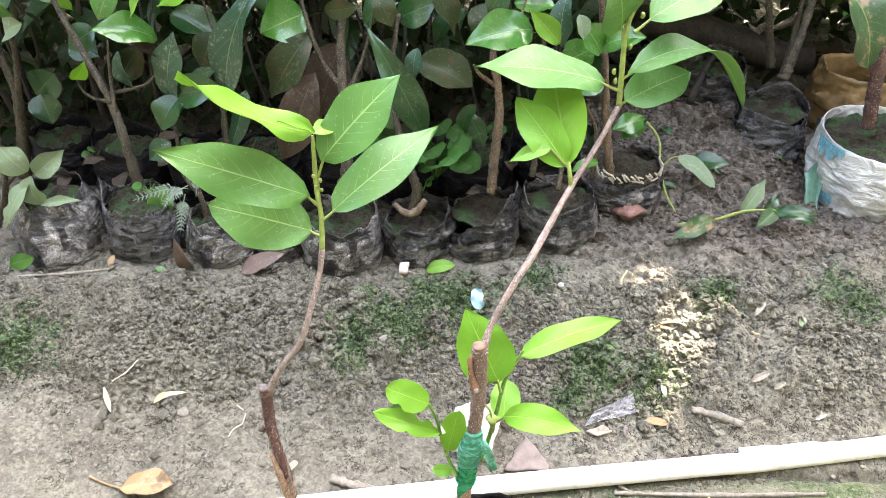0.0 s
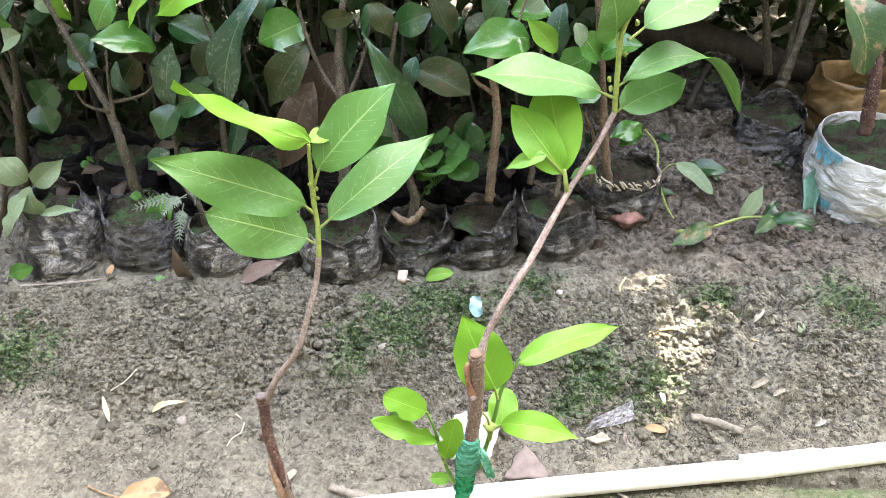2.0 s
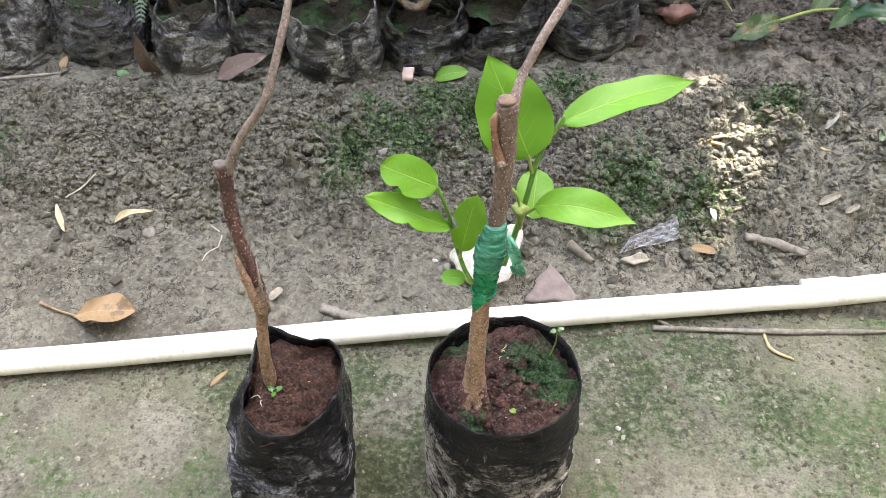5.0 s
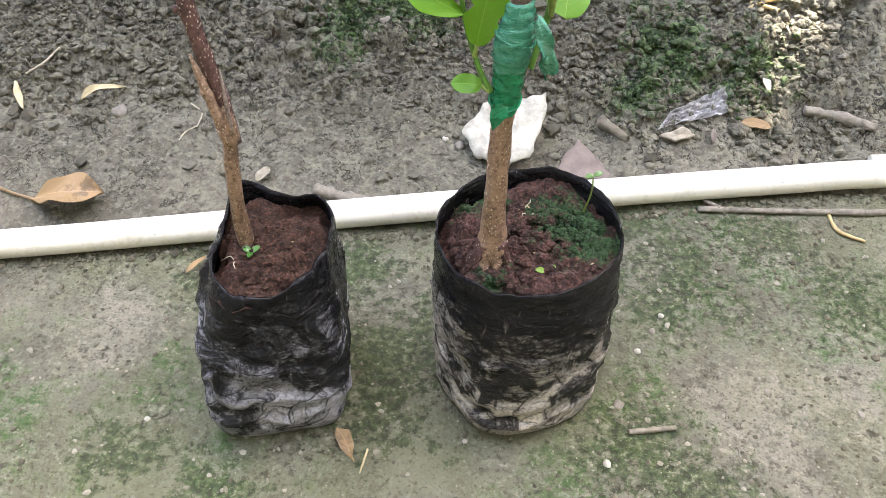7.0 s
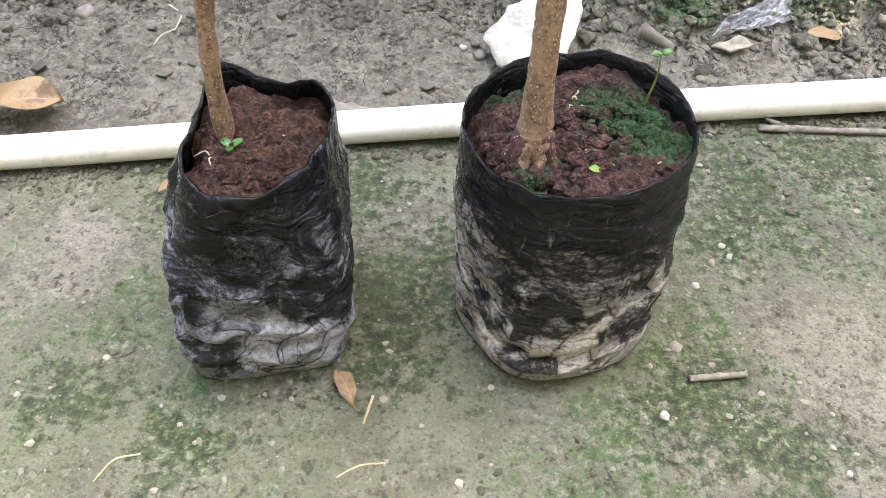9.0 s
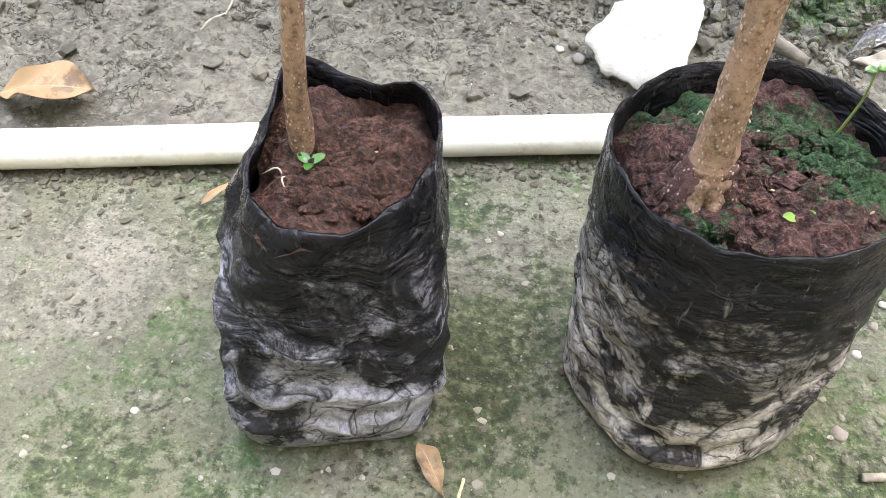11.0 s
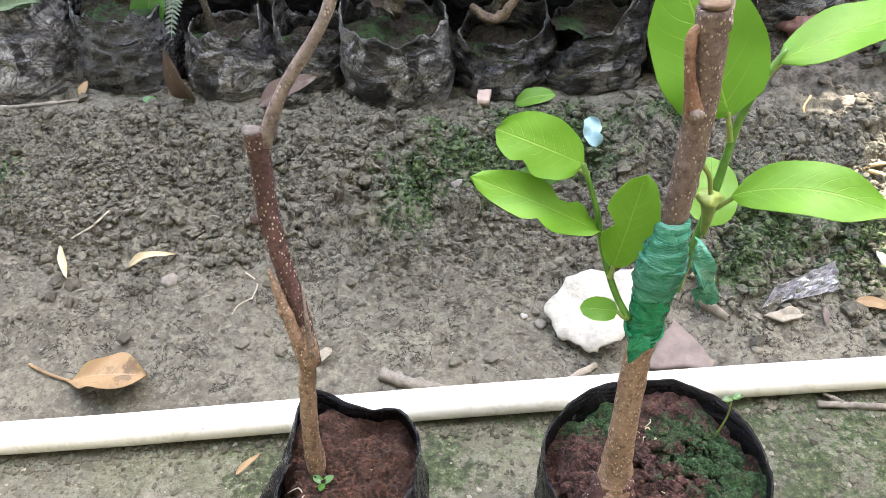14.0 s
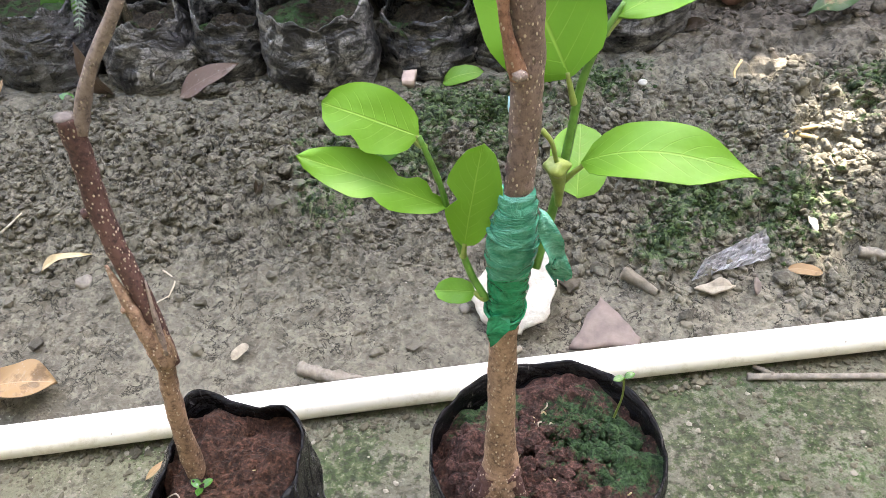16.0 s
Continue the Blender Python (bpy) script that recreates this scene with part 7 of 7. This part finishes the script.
part("stem", tube([(0.454, 1.370, 0.169), (0.466, 1.375, 0.180), (0.481, 1.380, 0.180)], [0.0016, 0.0014, 0.0012], 7, 8), GREEN_STEM, vine)
leaf(vine, (0.478, 1.380, 0.182), (0.533, 1.330, 0.151), 0.032, PALE, face=(0.3, -0.5, 0.8), arch=0.08, blunt=0.5, nl=12)
leaf(vine, (0.501, 1.400, 0.158), (0.566, 1.380, 0.168), 0.034, DARK, face=(0, -0.5, 0.85), nl=12)
leaf(vine, (0.426, 1.440, 0.217), (0.365, 1.400, 0.215), 0.038, GLOSSY, face=(0, -0.6, 0.8), wave=0.06, nl=12)
leaf(vine, (0.425, 1.450, 0.211), (0.383, 1.400, 0.197), 0.030, GLOSSY, face=(0.2, -0.6, 0.8), wave=0.06, nl=12)
for k in range(14):
    x, y = rng2.uniform(0.36, 0.75), rng2.uniform(1.32, 1.62)
    a = rng2.uniform(0, 6.28)
    ground_leaf("dead brown leaf on dark soil", (x, y, 0), (x + 0.03 * math.cos(a), y + 0.03 * math.sin(a), 0), 0.014, BROWN if k % 3 else DARK, fold=0.3, wave=0.05, nl=8, nw=2)
for k in range(14):
    x, y = rng2.uniform(-0.62, 0.3), rng2.uniform(1.24, 1.5)
    a = rng2.uniform(0, 6.28)
    ground_leaf("dead brown leaf lying among the bags", (x, y, 0), (x + 0.045 * math.cos(a), y + 0.045 * math.sin(a), 0), 0.022, BROWN, z=0.17 + 0.03 * rng2.random(), fold=0.3, wave=0.05, nl=8, nw=2, lift=0.012)


# ---- dense growth behind and the shade tree overhead ----
def leaf_cloud(name, label, category, centres, length, slender, tilt, material, seed, parent=None, kind="stuff"):
    """Many plain leaves as one mesh: each a bent, folded blade of 5 x 2 faces."""
    g = np.random.default_rng(seed)
    n = len(centres)
    vs, us = np.array([0, 0.2, 0.42, 0.66, 0.86, 1.0]), np.array([-1, 0, 1.0])
    w = np.array([0.08, 0.72, 1.0, 0.82, 0.38, 0.02]) * 0.5
    tx = np.array([[u * w[i] * slender for u in us] for i in range(6)]).ravel()
    ty = np.array([[vs[i] for u in us] for i in range(6)]).ravel()
    tz = np.array([[0.10 * math.sin(math.pi * vs[i]) - 0.10 * vs[i] ** 2 + 0.12 * abs(u) * w[i] for u in us] for i in range(6)]).ravel()
    L = (length[0] + (length[1] - length[0]) * g.random(n))[:, None]
    yaw, pitch, roll = g.random(n) * 2 * np.pi, np.radians(g.normal(tilt, 28, n)), np.radians(g.normal(0, 25, n))
    x, y, z = tx[None] * L, ty[None] * L, tz[None] * L
    cr, sr = np.cos(roll)[:, None], np.sin(roll)[:, None]
    x, z = x * cr + z * sr, -x * sr + z * cr
    cp, sp = np.cos(pitch)[:, None], np.sin(pitch)[:, None]
    y, z = y * cp - z * sp, y * sp + z * cp
    cy, sy = np.cos(yaw)[:, None], np.sin(yaw)[:, None]
    x, y = x * cy - y * sy, x * sy + y * cy
    v = np.stack([x, y, z], -1) + np.asarray(centres)[:, None]
    quad = np.array([[r * 3 + c, r * 3 + c + 1, r * 3 + c + 4, r * 3 + c + 3] for r in range(5) for c in range(2)])
    f = quad[None] + (np.arange(n) * 18)[:, None, None]
    ob = mesh_object(name, v.reshape(-1, 3), f.reshape(-1, 4), material, parent)
    uv = ob.data.uv_layers.new(name="leaf")
    one = np.stack([np.tile(us * 0.5 + 0.5, 6), np.repeat(vs, 3)], -1)[quad].reshape(-1, 2)
    uv.data.foreach_set("uv", np.tile(one, (n, 1)).ravel())
    return tagged(ob, label, category, kind=kind) if parent is None else ob


g = np.random.default_rng(3)


def region(n, x0, x1, y0, y1, z0, z1):
    return np.stack([g.uniform(x0, x1, n), g.uniform(y0, y1, n), g.uniform(z0, z1, n)], -1)


# leaf colour lowered here to paint in the shade of the thicket
leaf_cloud("undergrowth", "dense green leaves behind the bags, darkened for the shade there", "foliage", np.concatenate([region(330, -1.1, 0.36, 1.5, 1.8, 0.24, 0.66), region(1300, -1.6, 0.45, 1.7, 2.4, 0.12, 0.9)]), (0.05, 0.11), 0.40, -25, leaf_material("shade_darkened_leaf", (0.004, 0.017, 0.004), (0.016, 0.056, 0.014), (0.05, 0.085, 0.04), 0.40, 0.12, 0.2, 0.35), 1)
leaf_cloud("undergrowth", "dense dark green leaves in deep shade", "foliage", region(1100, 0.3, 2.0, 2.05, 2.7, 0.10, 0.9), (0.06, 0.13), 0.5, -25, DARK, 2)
# near-black leaves: the shade in the gaps is put into their colour
leaf_cloud("undergrowth", "small leaves behind the bags, coloured near-black for the shade", "foliage", np.concatenate([region(1500, -1.2, 0.36, 1.46, 1.85, 0.10, 0.50), region(500, 0.36, 1.4, 1.80, 2.1, 0.10, 0.4)]), (0.025, 0.065), 0.5, -25, leaf_material("shade_black_leaf", (0.002, 0.007, 0.002), (0.011, 0.027, 0.008), (0.025, 0.045, 0.02), 0.5, 0.1, 0.1, 0.15), 12)
# added out of view, so that no light enters from the back
leaf_cloud("undergrowth", "unseen hedge of leaves added to stop light from behind", "foliage", region(2600, -2.4, 2.6, 2.4, 2.9, 0.5, 1.7), (0.08, 0.16), 0.45, -25, DARK, 14)
leaf_cloud("leaf_litter", "fallen dead brown leaves on shaded ground", "leaf litter", region(500, -1.2, 1.6, 1.5, 2.6, 0.11, 0.14), (0.04, 0.09), 0.5, 0, BROWN, 4)
stems = thing("sapling_thicket", (-0.3, 1.75, 0.09), "thicket of thin sapling stems behind the bags", "thicket", kind="stuff")
for k in range(26):
    x, y = rng2.uniform(-1.2, 0.34), rng2.uniform(1.5, 2.1)
    part("stem", tube([(x, y, 0.08), (x + rng2.uniform(-0.04, 0.04), y, 0.35), (x + rng2.uniform(-0.1, 0.1), y + rng2.uniform(-0.1, 0.1), 0.8)], [rng2.uniform(0.005, 0.011), 0.004], 7, 10, 0.2, k), BLACK_BARK, stems)

for k in range(26):
    x, y = rng2.uniform(-0.9, 0.36), rng2.uniform(1.38, 1.62)
    part("twig", tube([(x, y, 0.16), (x + rng2.uniform(-0.05, 0.05), y - 0.01, 0.38), (x + rng2.uniform(-0.16, 0.16), y + rng2.uniform(-0.06, 0.06), 0.66)], [rng2.uniform(0.0018, 0.0035), 0.0015], 6, 10, 0.3, k), BLACK_BARK, stems)

tree = thing("shade_tree", (-0.9, 3.9, 0.05), "broad leafy shade tree over the nursery", "tree")
part("trunk", tube([(-0.9, 3.9, 0.0), (-0.85, 3.85, 1.0), (-0.7, 3.7, 1.9), (-0.3, 3.4, 2.7)], [0.13, 0.10, 0.08, 0.05], 12, 24, 0.15, 1), BACK_BARK, tree)
for k, tip in enumerate(((1.6, 3.0, 2.75), (0.3, 2.0, 2.65), (-1.8, 2.6, 2.7), (1.0, 4.6, 2.8), (-0.6, 4.9, 2.8), (2.6, 3.6, 2.7))):
    part("branch", tube([(-0.6, 3.65, 2.0), ((tip[0] - 0.6) / 2, (tip[1] + 3.6) / 2, 2.55), tip], [0.045, 0.03, 0.012], 8, 14, 0.15, k), BACK_BARK, tree)
GAPS = [(0.450, 1.135, 0.110, 0.010), (0.505, 1.110, 0.110, 0.000), (0.465, 1.030, 0.095, 0.003), (0.365, 1.050, 0.095, -0.004)]


def let_sun(c, margin):
    """Drops the leaves that would close the gaps through which the sun comes."""
    for x, y, h, r in GAPS:
        s = (c[:, 2] - h) / SUN.z
        away = np.hypot(c[:, 0] - x - SUN.x * s, c[:, 1] - y - SUN.y * s)
        c = c[away > r + margin]
    return c


g = np.random.default_rng(8)
crown = [let_sun(region(1300, -0.30, 1.95, 1.70, 3.6, z - 0.08, z + 0.08), 0.076) for z in (2.4, 2.5, 2.6, 2.75, 2.9)]
# out-of-view leaf layers, added to keep sky light off the growth below
leaf_cloud("undergrowth", "unseen leafy crowns added above the bags to darken the growth", "foliage", let_sun(np.concatenate([region(450, -1.5, 0.42, 1.34, 1.8, 0.70, 0.95), region(1500, -1.4, 0.46, 1.50, 2.15, 0.50, 0.68), region(700, 0.46, 1.7, 1.78, 2.5, 0.46, 0.66), region(1100, -1.6, 1.6, 1.8, 2.5, 0.55, 0.95), region(900, 0.42, 1.6, 1.62, 2.2, 0.52, 0.75)]), 0.085), (0.07, 0.13), 0.5, -15, DARK, 6)
leaf_cloud("crown", "", "", np.concatenate(crown) - np.array(tree.location), (0.10, 0.18), 0.5, -8, leaf_material("canopy_leaf", (0.05, 0.12, 0.03), (0.09, 0.18, 0.04), (0.15, 0.25, 0.1), 0.4, 0.25), 9, tree, "")
